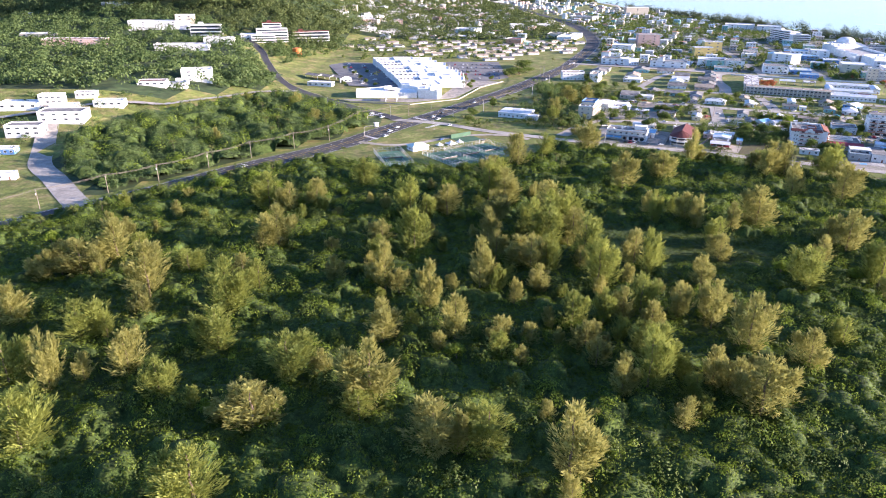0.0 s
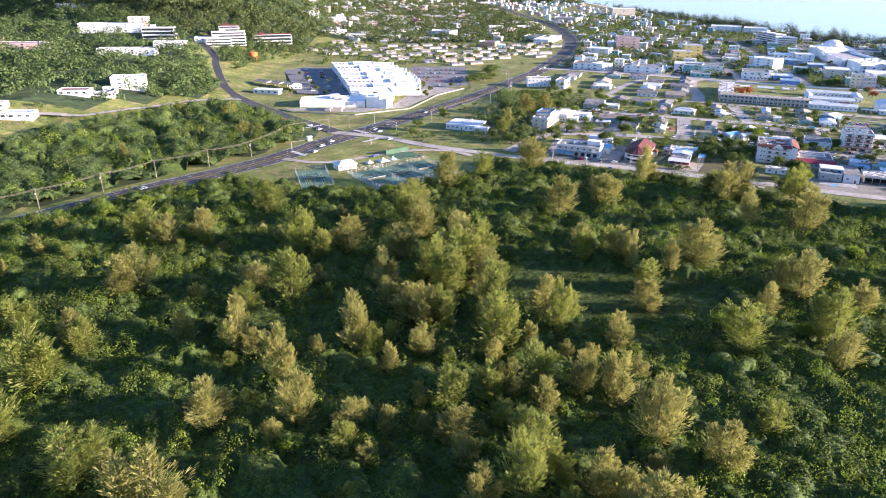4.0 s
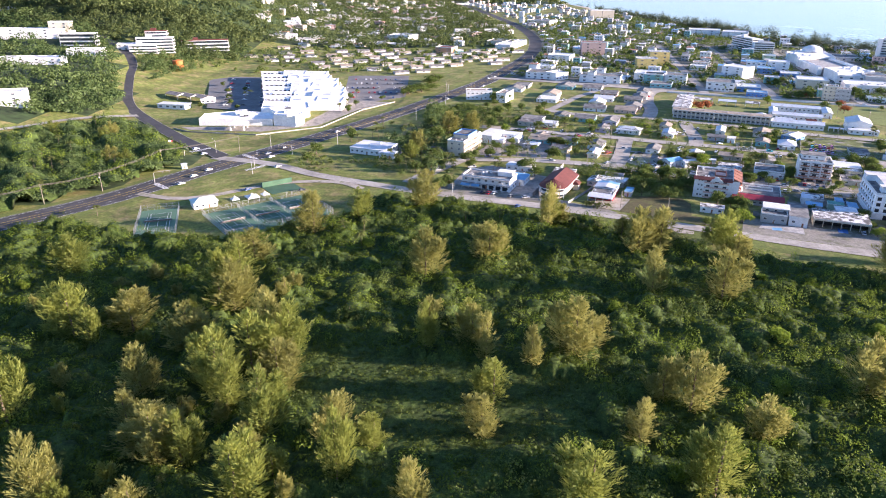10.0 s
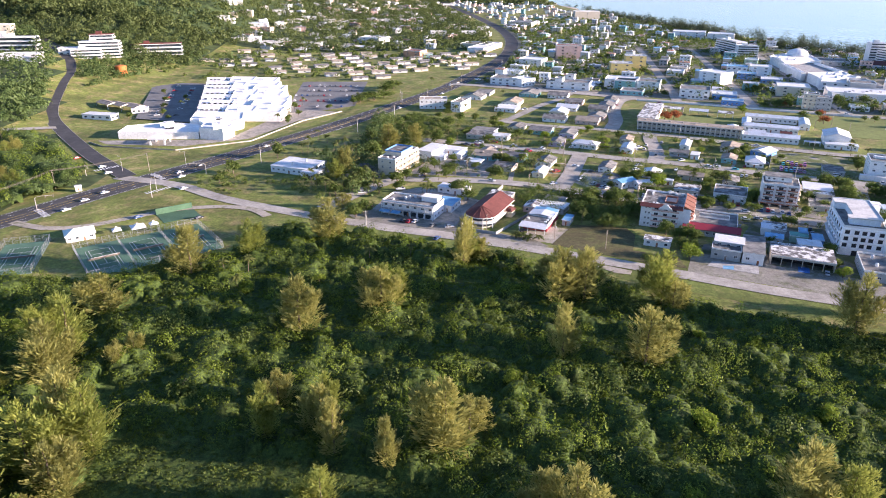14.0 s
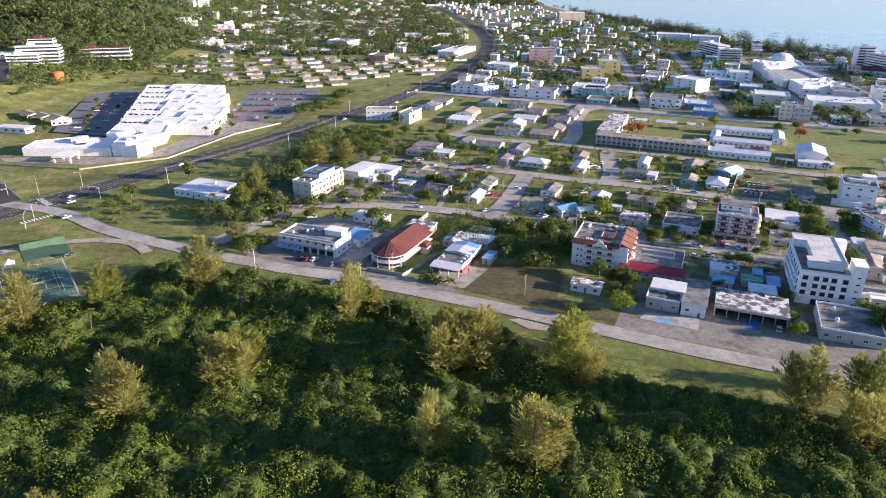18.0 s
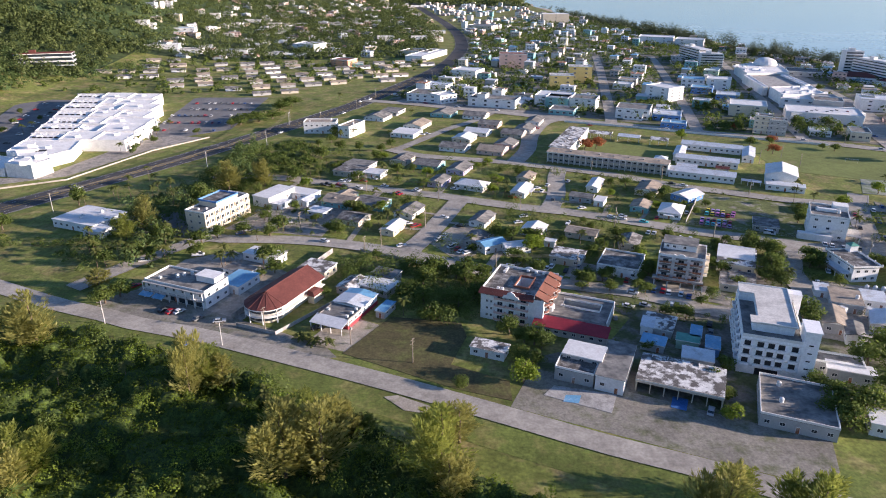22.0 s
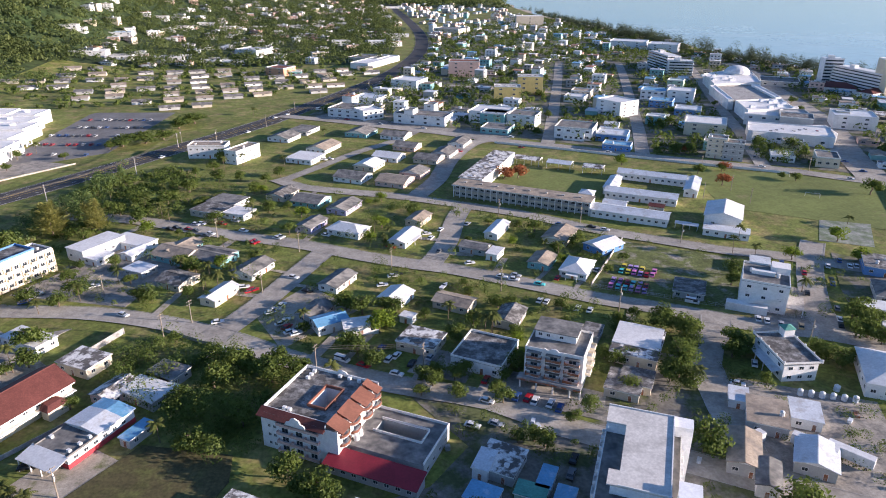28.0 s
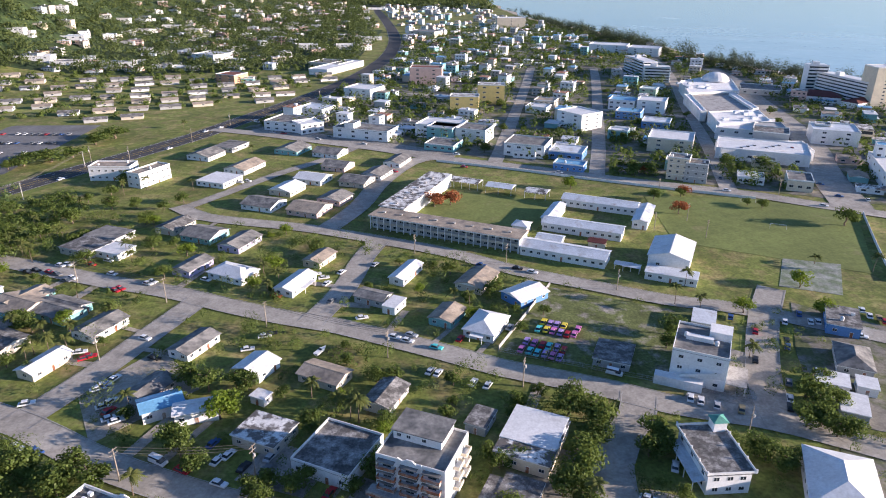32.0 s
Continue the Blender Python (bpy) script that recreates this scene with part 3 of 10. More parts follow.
def roof_mesh(style, w, d, over=0.5, rise=1.2, roof="roof_grey"):
    s = Shape()
    if style == "gable":
        if w >= d:
            a, b = w / 2 + over, d / 2 + over
            P = lambda u, v, z: (u, v, z)
        else:
            a, b = d / 2 + over, w / 2 + over
            P = lambda u, v, z: (v, -u, z)
        rise = rise if rise else b * 0.3
        prof = [(-b, -0.1), (0, rise), (b, -0.1), (b, -0.28), (0, rise - 0.2), (-b, -0.28)]
        s.prism([P(a, v, z) for v, z in prof], [P(-a, v, z) for v, z in prof], 0)
        tri = [(-b + over, -0.25), (b - over, -0.25), (0, rise - 0.25)]
        s.prism([P(a - over - 0.01, v, z) for v, z in tri], [P(-a + over + 0.01, v, z) for v, z in tri], 1)
        s.prism([P(a + 0.02, v, z) for v, z in ((-0.15, rise - 0.03), (0.15, rise - 0.03), (0.15, rise + 0.05), (-0.15, rise + 0.05))], [P(-a - 0.02, v, z) for v, z in ((-0.15, rise - 0.03), (0.15, rise - 0.03), (0.15, rise + 0.05), (-0.15, rise + 0.05))], 0)
    elif style == "hip":
        a, b = w / 2 + over, d / 2 + over
        m = min(a, b)
        if a >= b:
            ridge = [(-(a - m * 0.9), 0), (a - m * 0.9, 0)]
        else:
            ridge = [(0, -(b - m * 0.9)), (0, b - m * 0.9)]
        (p, q), z = ridge, rise
        lo = [(-a, -b, 0), (a, -b, 0), (a, b, 0), (-a, b, 0)]
        P0, P1 = (*p, z), (*q, z)
        if a >= b:
            faces = [[lo[0], lo[1], P1, P0], [lo[1], lo[2], P1], [lo[2], lo[3], P0, P1], [lo[3], lo[0], P0]]
        else:
            faces = [[lo[0], lo[1], P0], [lo[1], lo[2], P1, P0], [lo[2], lo[3], P1], [lo[3], lo[0], P0, P1]]
        for f in faces:
            s.poly(f)
        s.box(-a, -b, -0.22, a, b, -0.002, 1)
    elif style == "parapet":
        a, b = w / 2 + 0.05, d / 2 + 0.05
        s.box(-a, -b, -0.1, a, b, 0.02, 0)
        for x0, y0, x1, y1 in ((-a, -b, a, -b + 0.22), (-a, b - 0.22, a, b), (-a, -b + 0.22, -a + 0.22, b - 0.22), (a - 0.22, -b + 0.22, a, b - 0.22)):
            s.box(x0, y0, 0.02, x1, y1, 0.75, 1)
    else:
        a, b = w / 2 + over, d / 2 + over
        s.box(-a, -b, -0.05, a, b, 0.2, 0)
        s.box(-a - 0.03, -b - 0.03, -0.14, a + 0.03, b + 0.03, 0.1, 1)
    return s.mesh("roof", roof, "trim")


WORDS = dict(roof_white="white-painted", roof_metal="pale sheet-metal", roof_grey="grey weathered concrete", roof_dark="dark stained", roof_worn="peeling white", roof_tan="brown", roof_blue="blue sheet-metal", roof_red="red tiled", roof_crimson="crimson sheet-metal", roof_orange="orange tiled", roof_green="green sheet-metal", roof_pale="pale green", rust="rusty")
SHAPES = dict(gable="low gable roof", hip="hipped roof", flat="flat roof", parapet="flat roof")


def building(name, x, y, w, d, rot, h, style="gable", roof="roof_grey", wall="white", floors=1, step=3.4, category="house", clutter=0, walls="0123", group="", porch=False, winh=1.15):
    """A house or block: wall body, roof, windows row by row, a door, and things on the roof."""
    what = dict(house="house", shop="shop building", apartment="apartment block", office="building", school="school block", shed="shed")[category]
    tall = "" if floors == 1 else " of %d storeys" % floors
    ob = thing(name, x, y, elev(x, y), rot, "%s %s%s with %s %s" % (wall, what, tall, WORDS[roof], SHAPES[style]), dict(house="house", shop="shop", apartment="building", office="building", school="school", shed="shed")[category], group)
    b = Shape()
    b.box(-w / 2, -d / 2, -4 if elev(x, y) > 1 else -0.2, w / 2, d / 2, h - 0.05)
    part("wall", b.mesh("wall", "wall_" + wall), ob)
    part("roof", roof_mesh(style, w, d, 0.55 if style in ("gable", "hip") else 0.3, min(w, d) * 0.14 if style != "hip" else min(w, d) * 0.2, roof), ob, pose(0, 0, h))
    fh = h / floors
    far = math.hypot(x - 250, y - 300) > 520
    for i, (m, ln) in enumerate(sides(w, d)):
        if str(i) not in (walls if not far else "01"):
            continue
        n = max(1, int(ln / step))
        if far:
            n = max(1, min(n, 8 // floors, 4 - 2 * i))
        me = window_mesh(min(1.5 if not far else 2.6, ln / n * 0.5), min(winh if not far else 1.5, fh * 0.42))
        for f in range(floors):
            for k in range(n):
                u = (k + 0.5) * ln / n - ln / 2
                if f == 0 and i == 0 and k == n // 2 and not far:
                    part("door", door_mesh(), ob, m @ pose(u, 0, 0))
                else:
                    part("window", me, ob, m @ pose(u, 0, f * fh + fh * 0.36))
    rng = random.Random(int(x * 13 + y * 7))
    if floors > 1 and not far:
        for f in range(1, floors):
            s = Shape()
            s.box(-w / 2 - 0.06, -d / 2 - 0.06, f * fh - 0.1, w / 2 + 0.06, d / 2 + 0.06, f * fh + 0.08)
            part("floor_band", s.mesh("floor_band", "trim"), ob)
    if porch:
        s = Shape()
        s.box(-w * 0.22, -d / 2 - 2.6, h - 0.75, w * 0.22, -d / 2, h - 0.6)
        for e in (-1, 1):
            s.box(e * w * 0.2 - 0.09, -d / 2 - 2.5, 0, e * w * 0.2 + 0.09, -d / 2 - 2.32, h - 0.75)
        part("porch", s.mesh("porch", "trim"), ob)
    top = h + (0.03 if style == "parapet" else 0.21)
    for k in range(clutter if not far else 0):
        cx, cy = rng.uniform(-0.35, 0.35) * w, rng.uniform(-0.35, 0.35) * d
        if rng.random() < 0.5:
            s = Shape()
            s.box(-0.6, -0.45, 0.1, 0.6, 0.45, 0.85)
            s.box(-0.5, -0.35, 0, 0.5, 0.35, 0.1)
            s.box(-0.45, -0.3, 0.85, 0.45, 0.3, 0.9)
            part("air_conditioner", cached("aircon", lambda: s.mesh("air_conditioner", "trim")), ob, pose(cx, cy, top))
        else:
            s = Shape()
            s.tube((0, 0, 0), (0, 0, 1.3), 0.65, 0.65, 10)
            s.tube((0, 0, 1.3), (0, 0, 1.55), 0.6, 0.15, 10)
            part("water_tank", cached("tank", lambda: s.mesh("water_tank", "roof_white")), ob, pose(cx, cy, top))
    return ob


def house(x, y, w, d, rot, h, style="gable", roof="roof_grey", wall="white", porch=False):
    w, d = w - 0.9, d - 0.9
    return building("house", x, y, w, d, rot, h, style, roof, wall, 1, 3.6, "house", 0, porch=porch)


def shop(x, y, w, d, rot, h, roof="roof_grey", wall="white", floors=1, style="flat", clutter=2):
    return building("shop_building", x, y, w, d, rot, h, style, roof, wall, floors, 3.6, "shop", clutter)


def block(x, y, w, d, rot, h, floors=3, roof="roof_grey", wall="white", clutter=3, step=3.6, walls="0123"):
    return building("apartment_building", x, y, w, d, rot, h, "parapet", roof, wall, floors, step, "apartment", clutter, walls)


def open_shed(x, y, w, d, rot, h, roof="roof_metal", label="open shed with a sheet-metal roof on posts"):
    ob = thing("open_shed", x, y, 0, rot, label, "shed")
    part("roof", roof_mesh("gable", w, d, 0.2, min(w, d) * 0.12, roof), ob, pose(0, 0, h))
    s = Shape()
    s.box(-0.1, -0.1, 0, 0.1, 0.1, h - 0.1)
    post = cached(("post", round(h, 1)), lambda: s.mesh("post", "trim"))
    n = max(2, int(w / 4))
    for i in range(n):
        for e in (-1, 1):
            part("post", post, ob, pose((i / (n - 1) - 0.5) * (w - 0.4), e * (d / 2 - 0.2), 0))
    return ob


# ---- vehicles ----
def car_meshes(paint, van):
    b = Shape()
    l, w = (4.5, 1.8) if not van else (5.2, 1.95)
    hood = 0.78 if not van else 1.0
    prof = [(-l / 2, 0.35), (l / 2, 0.35), (l / 2, 0.62), (l / 2 - 0.15, hood), (-l / 2 + 0.12, hood + 0.06), (-l / 2, 0.7)]
    b.prism([(x, w / 2, z) for x, z in prof], [(x, -w / 2, z) for x, z in prof])
    body = b.mesh("body", "paint_" + paint)
    c = Shape()
    z1 = 1.42 if not van else 2.1
    x0, x1, t0, t1 = (-1.75, 0.95, -1.25, 0.3) if not van else (-2.5, 2.0, -2.4, 1.3)
    lo = [(x0, -w / 2 + 0.06), (x1, -w / 2 + 0.06), (x1, w / 2 - 0.06), (x0, w / 2 - 0.06)]
    hi = [(t0, -w / 2 + 0.22), (t1, -w / 2 + 0.22), (t1, w / 2 - 0.22), (t0, w / 2 - 0.22)]
    c.prism([(*p, hood - 0.02) for p in lo], [(*p, z1) for p in hi])
    cabin = c.mesh("cabin", "glass")
    r = Shape()
    hi = [(t0 - 0.05, -w / 2 + 0.18), (t1 + 0.05, -w / 2 + 0.18), (t1 + 0.05, w / 2 - 0.18), (t0 - 0.05, w / 2 - 0.18)]
    r.prism([(*p, z1 - 0.02) for p in hi], [(p[0] * 0.94, p[1] * 0.9, z1 + 0.06) for p in hi])
    if van:
        r.box(-2.45, -w / 2 + 0.03, hood - 0.03, 0.4, w / 2 - 0.03, z1 - 0.55)
    roof = r.mesh("roof", "paint_" + paint)
    return body, cabin, roof


def wheel_mesh():
    s = Shape()
    s.tube((0, -0.11, 0), (0, 0.11, 0), 0.33, 0.33, 10, 0)
    s.tube((0, -0.12, 0), (0, -0.105, 0), 0.18, 0.18, 8, 1)
    s.tube((0, 0.105, 0), (0, 0.12, 0), 0.18, 0.18, 8, 1)
    return s.mesh("wheel", "rubber", "steel")


def car(x, y, rot, paint="white", van=False, group="", z=0.06, where="parked by the roadside"):
    ob = thing("van" if van else "car", x, y, z + 0.1, rot, "%s %s %s" % (paint, "minivan" if van else "saloon car", where), "car", group)
    body, cabin, roof = cached(("car", paint, van), lambda: car_meshes(paint, van))
    part("body", body, ob)
    part("cabin", cabin, ob, None, "dark tinted glass")
    part("roof", roof, ob)
    if y > 490:
        return ob
    wheel = cached("wheel", wheel_mesh)
    for ex in (-1.4, 1.4):
        for ey in (-0.82, 0.82):
            part("wheel", wheel, ob, pose(ex, ey, 0.33))
    return ob


# ---- poles, lamps, fences ----
def utility_pole(x, y, h=11.0, rot=0.0, steel=False):
    ob = thing("utility_pole", x, y, 0, rot, "%s utility pole with cross-arms and insulators" % ("pale concrete" if steel else "wooden"), "utility pole", "utility poles")
    s = Shape()
    s.tube((0, 0, -0.5), (0, 0, h), 0.19, 0.13, 8)
    part("shaft", cached(("shaft", h, steel), lambda: s.mesh("shaft", "pole_concrete" if steel else "pole_wood")), ob)
    a = Shape()
    a.box(-1.2, -0.07, -0.07, 1.2, 0.07, 0.07)
    for u in (-1.05, 0, 1.05):
        a.tube((u, 0, 0.07), (u, 0, 0.3), 0.06, 0.05, 5)
    arm = cached("arm", lambda: a.mesh("crossarm", "pole_wood"))
    for z in (h - 0.4, h - 1.6):
        part("crossarm", arm, ob, pose(0, 0, z))
    t = Shape()
    t.tube((0, -0.45, h - 3.2), (0, -0.45, h - 2.3), 0.27, 0.27, 8)
    t.box(-0.06, -0.3, h - 2.9, 0.06, -0.1, h - 2.75)
    if int(x) % 2:
        part("transformer", cached(("transformer", h), lambda: t.mesh("transformer", "pole_concrete")), ob)
    return ob


def wires(name, a, b, ha=10.7, hb=10.7, sag=0.9, count=3):
    """Cables between two poles, one thing."""
    ob = thing(name, 0, 0, 0, 0, "thin black overhead power cables between poles, tinted tan as if sunlit", "cable")
    a, b = Vector((*a, ha)), Vector((*b, hb))
    d = (b - a).normalized()
    side = Vector((-d.y, d.x, 0))
    for k in range(count):
        s = Shape()
        o = side * (k - (count - 1) / 2) * 1.05
        pts = [a + (b - a) * t / 6 + o - Vector((0, 0, sag * 4 * (t / 6) * (1 - t / 6))) for t in range(7)]
        s.pipe(pts, 0.055, 4)
        part("cable", s.mesh("cable", "wire"), ob)
    return ob


def street_lamp(x, y, rot, h=9.0):
    ob = thing("street_lamp", x, y, 0, rot, "grey steel street lamp with a single curved arm", "street lamp", "street lamps")
    s = Shape()
    s.tube((0, 0, -0.3), (0, 0, h), 0.12, 0.07, 8)
    part("pole", cached(("lamp_pole", h), lambda: s.mesh("pole", "pole_concrete")), ob)
    a = Shape()
    a.tube((0, 0, h - 0.05), (1.2, 0, h + 0.5), 0.05, 0.05, 6)
    a.tube((1.2, 0, h + 0.5), (2.4, 0, h + 0.55), 0.05, 0.04, 6)
    part("arm", cached(("lamp_arm", h), lambda: a.mesh("arm", "steel")), ob)
    l = Shape()
    l.prism([(2.2, -0.16, h + 0.46), (3.0, -0.12, h + 0.46), (3.0, 0.12, h + 0.46), (2.2, 0.16, h + 0.46)], [(2.25, -0.1, h + 0.62), (2.9, -0.07, h + 0.6), (2.9, 0.07, h + 0.6), (2.25, 0.1, h + 0.62)])
    part("lamp_head", cached(("lamp_head", h), lambda: l.mesh("lamp_head", "trim")), ob)
    return ob


def mesh_fence(name, pts, h, material="steel", label="tall galvanised chain-link fence on steel posts", gap=3.0, solid=False):
    ob = thing(name, 0, 0, 0, 0, label, "fence")
    for (x0, y0), (x1, y1) in zip(pts, pts[1:]):
        ln = math.hypot(x1 - x0, y1 - y0)
        r = math.atan2(y1 - y0, x1 - x0)
        n = max(1, round(ln / gap))
        s = Shape()
        if solid:
            s.box(0, -0.09, 0, ln, 0.09, h)
        else:
            for z in (0.05, h * 0.5, h - 0.05):
                s.box(0, -0.025, z - 0.025, ln, 0.025, z + 0.025)
            k = int(ln / 0.5)
            for i in range(k):
                u = i * ln / k
                s.box(u, -0.008, 0.05, u + 0.016, 0.008, h - 0.05)
            for i in range(int(h / 0.5)):
                s.box(0, -0.008, i * 0.5 + 0.25, ln, 0.008, i * 0.5 + 0.266)
        part("fence_panel", s.mesh("fence_panel", material), ob, pose(x0, y0, 0, 0, 0, math.degrees(r)))
        p = Shape()
        p.box(-0.06, -0.12 if solid else -0.05, 0, 0.06, 0.12 if solid else 0.05, h + 0.1)
        me = cached(("fence_post", h, material, solid), lambda: p.mesh("post", material))
        for i in range(n + 1):
            part("post", me, ob, pose(x0 + (x1 - x0) * i / n, y0 + (y1 - y0) * i / n, 0, 0, 0, math.degrees(r)))
    return ob


def free_of(polys, x, y):
    return not any(inside(p, np.array([x]), np.array([y]))[0] for p in polys)


def garage_row(x, y, w, d, rot, h):
    """Low row of open-fronted bays under a peeling flat roof."""
    ob = thing("garage_row", x, y, 0, rot, "low open-fronted garage row with peeling white flat roof", "garage")
    s = Shape()
    s.box(-w / 2, -d / 2 + 5, -0.2, w / 2, d / 2, h)
    s.box(-w / 2, -d / 2 + 0.4, -0.2, -w / 2 + 0.3, -d / 2 + 5, h)
    s.box(w / 2 - 0.3, -d / 2 + 0.4, -0.2, w / 2, -d / 2 + 5, h)
    part("wall", s.mesh("wall", "wall_beige"), ob)
    part("roof", roof_mesh("flat", w, d, 0.1, 0, "roof_worn"), ob, pose(0, 0, h))
    s = Shape()
    s.box(-w / 2 - 0.1, -d / 2 - 0.1, h - 0.9, w / 2 + 0.1, -d / 2 + 0.1, h + 0.25)
    part("fascia", s.mesh("fascia", "wall_beige"), ob)
    # near-black panel before the beige rear wall paints the shade inside the bays
    s = Shape()
    s.box(-w / 2 + 0.3, -d / 2 + 4.8, 0, w / 2 - 0.3, -d / 2 + 5.0, h - 0.6)
    part("back_wall", s.mesh("back_wall", "shade_room"), ob)
    p = Shape()
    p.box(-0.15, -0.15, 0, 0.15, 0.15, h - 0.1)
    me = p.mesh("pillar", "wall_beige")
    for i in range(7):
        part("pillar", me, ob, pose(-w / 2 + 0.3 + i * (w - 0.6) / 6, -d / 2 + 0.3, 0))
    for k in range(5):
        part("roof_rib", cached("roof_rib", lambda: Shape().box(-0.12, -0.8, 0, 0.12, 0.8, 0.35).mesh("roof_rib", "trim")), ob, pose(-w / 2 + 3 + k * 4.6, d / 2 - 1.0, h + 0.2))
    return ob


# ---- land, water, roads ----
CLEARING = [(57, 303), (66, 309), (92, 306), (118, 301), (140, 295), (155, 286), (154, 264), (120, 253), (88, 260), (66, 272), (60, 288)]
JUNGLE = [(-235, 265), (-222, 290), (-160, 355), (-118, 400), (-75, 425), (-48, 412), (-20, 406), (5, 404), (28, 416), (58, 436), (78, 466), (112, 457), (155, 440), (185, 424), (214, 404), (241, 386), (268, 377), (294, 369), (335, 350), (345, 338), (285, 268), (135, 108), (-120, 108), (-190, 205)]
WOOD = [(-186, 356), (-174, 368), (-134, 416), (-85, 473), (-62, 514), (-60, 546), (-96, 588), (-135, 640), (-152, 636), (-172, 608), (-182, 583), (-195, 551), (-210, 519), (-228, 498), (-246, 473), (-255, 449), (-226, 388)]
SLOPE = [(-165, 690), (-182, 730), (-220, 800), (-242, 868), (-280, 925), (-340, 1000), (-620, 1180), (-760, 1000), (-660, 600), (-430, 545), (-320, 552), (-262, 552), (-226, 562), (-206, 602), (-192, 642)]
HILL_SITES = [(-232, 926, 46), (-192, 996, 60), (-311, 922, 40), (-384, 952, 80), (-278, 868, 38), (-302, 807, 62), (-230, 640.7, 30), (-251, 590, 34), (-443, 843, 74), (-490, 1085, 50)]
CLEARED = [[(x - w / 2 - 3, y + 10), (x + w / 2 + 3, y + 10), (x + w / 2 + 2, y - 34), (x - w / 2 - 2, y - 34)] for x, y, w in HILL_SITES]
HILLS = [(-150, 1120), (-170, 1200), (-225, 1400), (-330, 1700), (-450, 2300), (480, 2250), (450, 2700), (-1500, 2700), (-1400, 1500), (-800, 1100), (-640, 1190), (-350, 1060), (-215, 1070)]
FOOT = [(-152, 1118), (-20, 1120), (60, 1150), (215, 1180), (235, 1420), (200, 1800), (120, 2300), (-450, 2300), (-330, 1700), (-225, 1400), (-138, 1102)]


def ground():
    xs = np.concatenate([np.linspace(-4600, -950, 16), np.arange(-900, 1000, 25), np.linspace(1000, 4600, 14)])
    ys = np.concatenate([np.linspace(-900, -50, 6), np.arange(0, 2700, 25), np.linspace(2750, 4900, 14)])
    s = Shape()
    s.v = [(float(x), float(y), elev(x, y) - 0.02) for y in ys for x in xs]
    n = len(xs)
    s.f = [(j * n + i, j * n + i + 1, (j + 1) * n + i + 1, (j + 1) * n + i) for j in range(len(ys) - 1) for i in range(n - 1)]
    cx = np.array([sum(s.v[k][0] for k in f) / 4 for f in s.f])
    cy = np.array([sum(s.v[k][1] for k in f) / 4 for f in s.f])
    s.mi = [int(v) for v in inside(HILLS, cx, cy) | inside(SLOPE, cx, cy) | inside(WOOD, cx, cy) | inside(FOOT, cx, cy) | ((cx < -150) & (cy > 985))]
    return tagged(new("ground", s.mesh("ground", "grass", "forest_floor")), "wide grassy land rising to wooded hills", "ground", "", "structure")


ground()
COAST = [(280, 4800), (420, 3300), (472, 2627), (526, 2006), (600, 1700), (668, 1413), (701, 1262), (727, 1177), (770, 1110), (785, 1059), (840, 900), (900, 700), (1000, 300), (1200, -900)]
shore = smooth(COAST, 40)
s = Shape()
ring = [(p.x + 9 * math.sin(p.y / 37), p.y) for p in shore] + [(4600, -900), (4600, 4800)]
s.poly([(x, y, 0.35) for x, y in reversed(ring)])
tagged(new("water", s.mesh("water", "water")), "calm pale lagoon under the evening sky", "water", "", "structure")
s = Shape()
ribbon(s, shore, -12, 10, 0.2)
tagged(new("beach", s.mesh("beach", "sand")), "narrow pale sand beach", "beach", "", "structure")

HIGHWAY = [(-420, 60), (-330, 165), (-260, 245), (-203, 309), (-165, 351), (-124, 403), (-73, 460), (-37, 518), (7, 584), (68, 684), (106, 757), (150, 845), (170, 899), (218, 1041), (246, 1165), (262, 1340), (250, 1596), (190, 2040), (97, 2600)]
FRONT = [(-42, 545), (-1, 530), (30, 508), (62, 491.5), (90.5, 478), (110.6, 470.5), (123.7, 464.6), (145.3, 458), (164.7, 450.5), (193.5, 438.5), (211, 431), (231.3, 421.8), (256.7, 409.8), (276.5, 400.4), (302.7, 389.6), (345, 370), (400, 343)]
for pts, pad in ((HIGHWAY[3:12], 16), (FRONT[3:16], 15)):
    line = smooth(pts)
    s = Shape()
    ribbon(s, line, -pad, pad, 0.03)
    tagged(new("verge", s.mesh("verge", "lawn")), "mown green grass verge along the road", "grass", "", "structure")
highway = road("highway", HIGHWAY, 19.5, 0.06, "asphalt", "dark asphalt five-lane highway with painted lines", True, True)
hw = bpy.data.objects["highway"]
near = highway[12:150]
for off in (-1.7, 1.7):
    dashes("yellow_line", near, off, 0.215, 60, 0, 0.28, "yellow_line", hw)
for off in (-5.4, 5.4):
    dashes("lane_line", near, off, 0.215, 3, 7, 0.2, "white_line", hw)
for off in (-9.0, 9.0):
    dashes("edge_line", near, off, 0.215, 60, 0, 0.18, "white_line", hw)
road("front_road", FRONT, 8.2, 0.09, "old_road", "pale worn asphalt road beside the jungle", False)
road("street", [(88, 492), (105, 520), (122, 543), (132, 543), (164, 542), (192, 536), (220, 525), (246, 511), (279, 498), (307, 490), (327, 478), (372, 457), (420, 436)], 9, 0.10, "old_road", "pale worn town street")
road("street", [(95, 640), (118, 641), (145, 636), (175, 625), (203, 615), (229, 607), (254, 596), (277, 587), (294, 582), (306, 577), (334, 564), (352, 555), (369, 549), (385, 543), (400, 536), (415, 532), (430, 527), (470, 506), (540, 470)], 9.5, 0.11, "old_road", "pale worn town street")
road("street", [(216, 526), (226, 551), (234, 576), (242, 601)], 10, 0.12, "old_road", "pale side street")
road("street", [(287, 583), (295, 609), (300, 642), (306, 664)], 9.5, 0.12, "old_road", "pale side street")
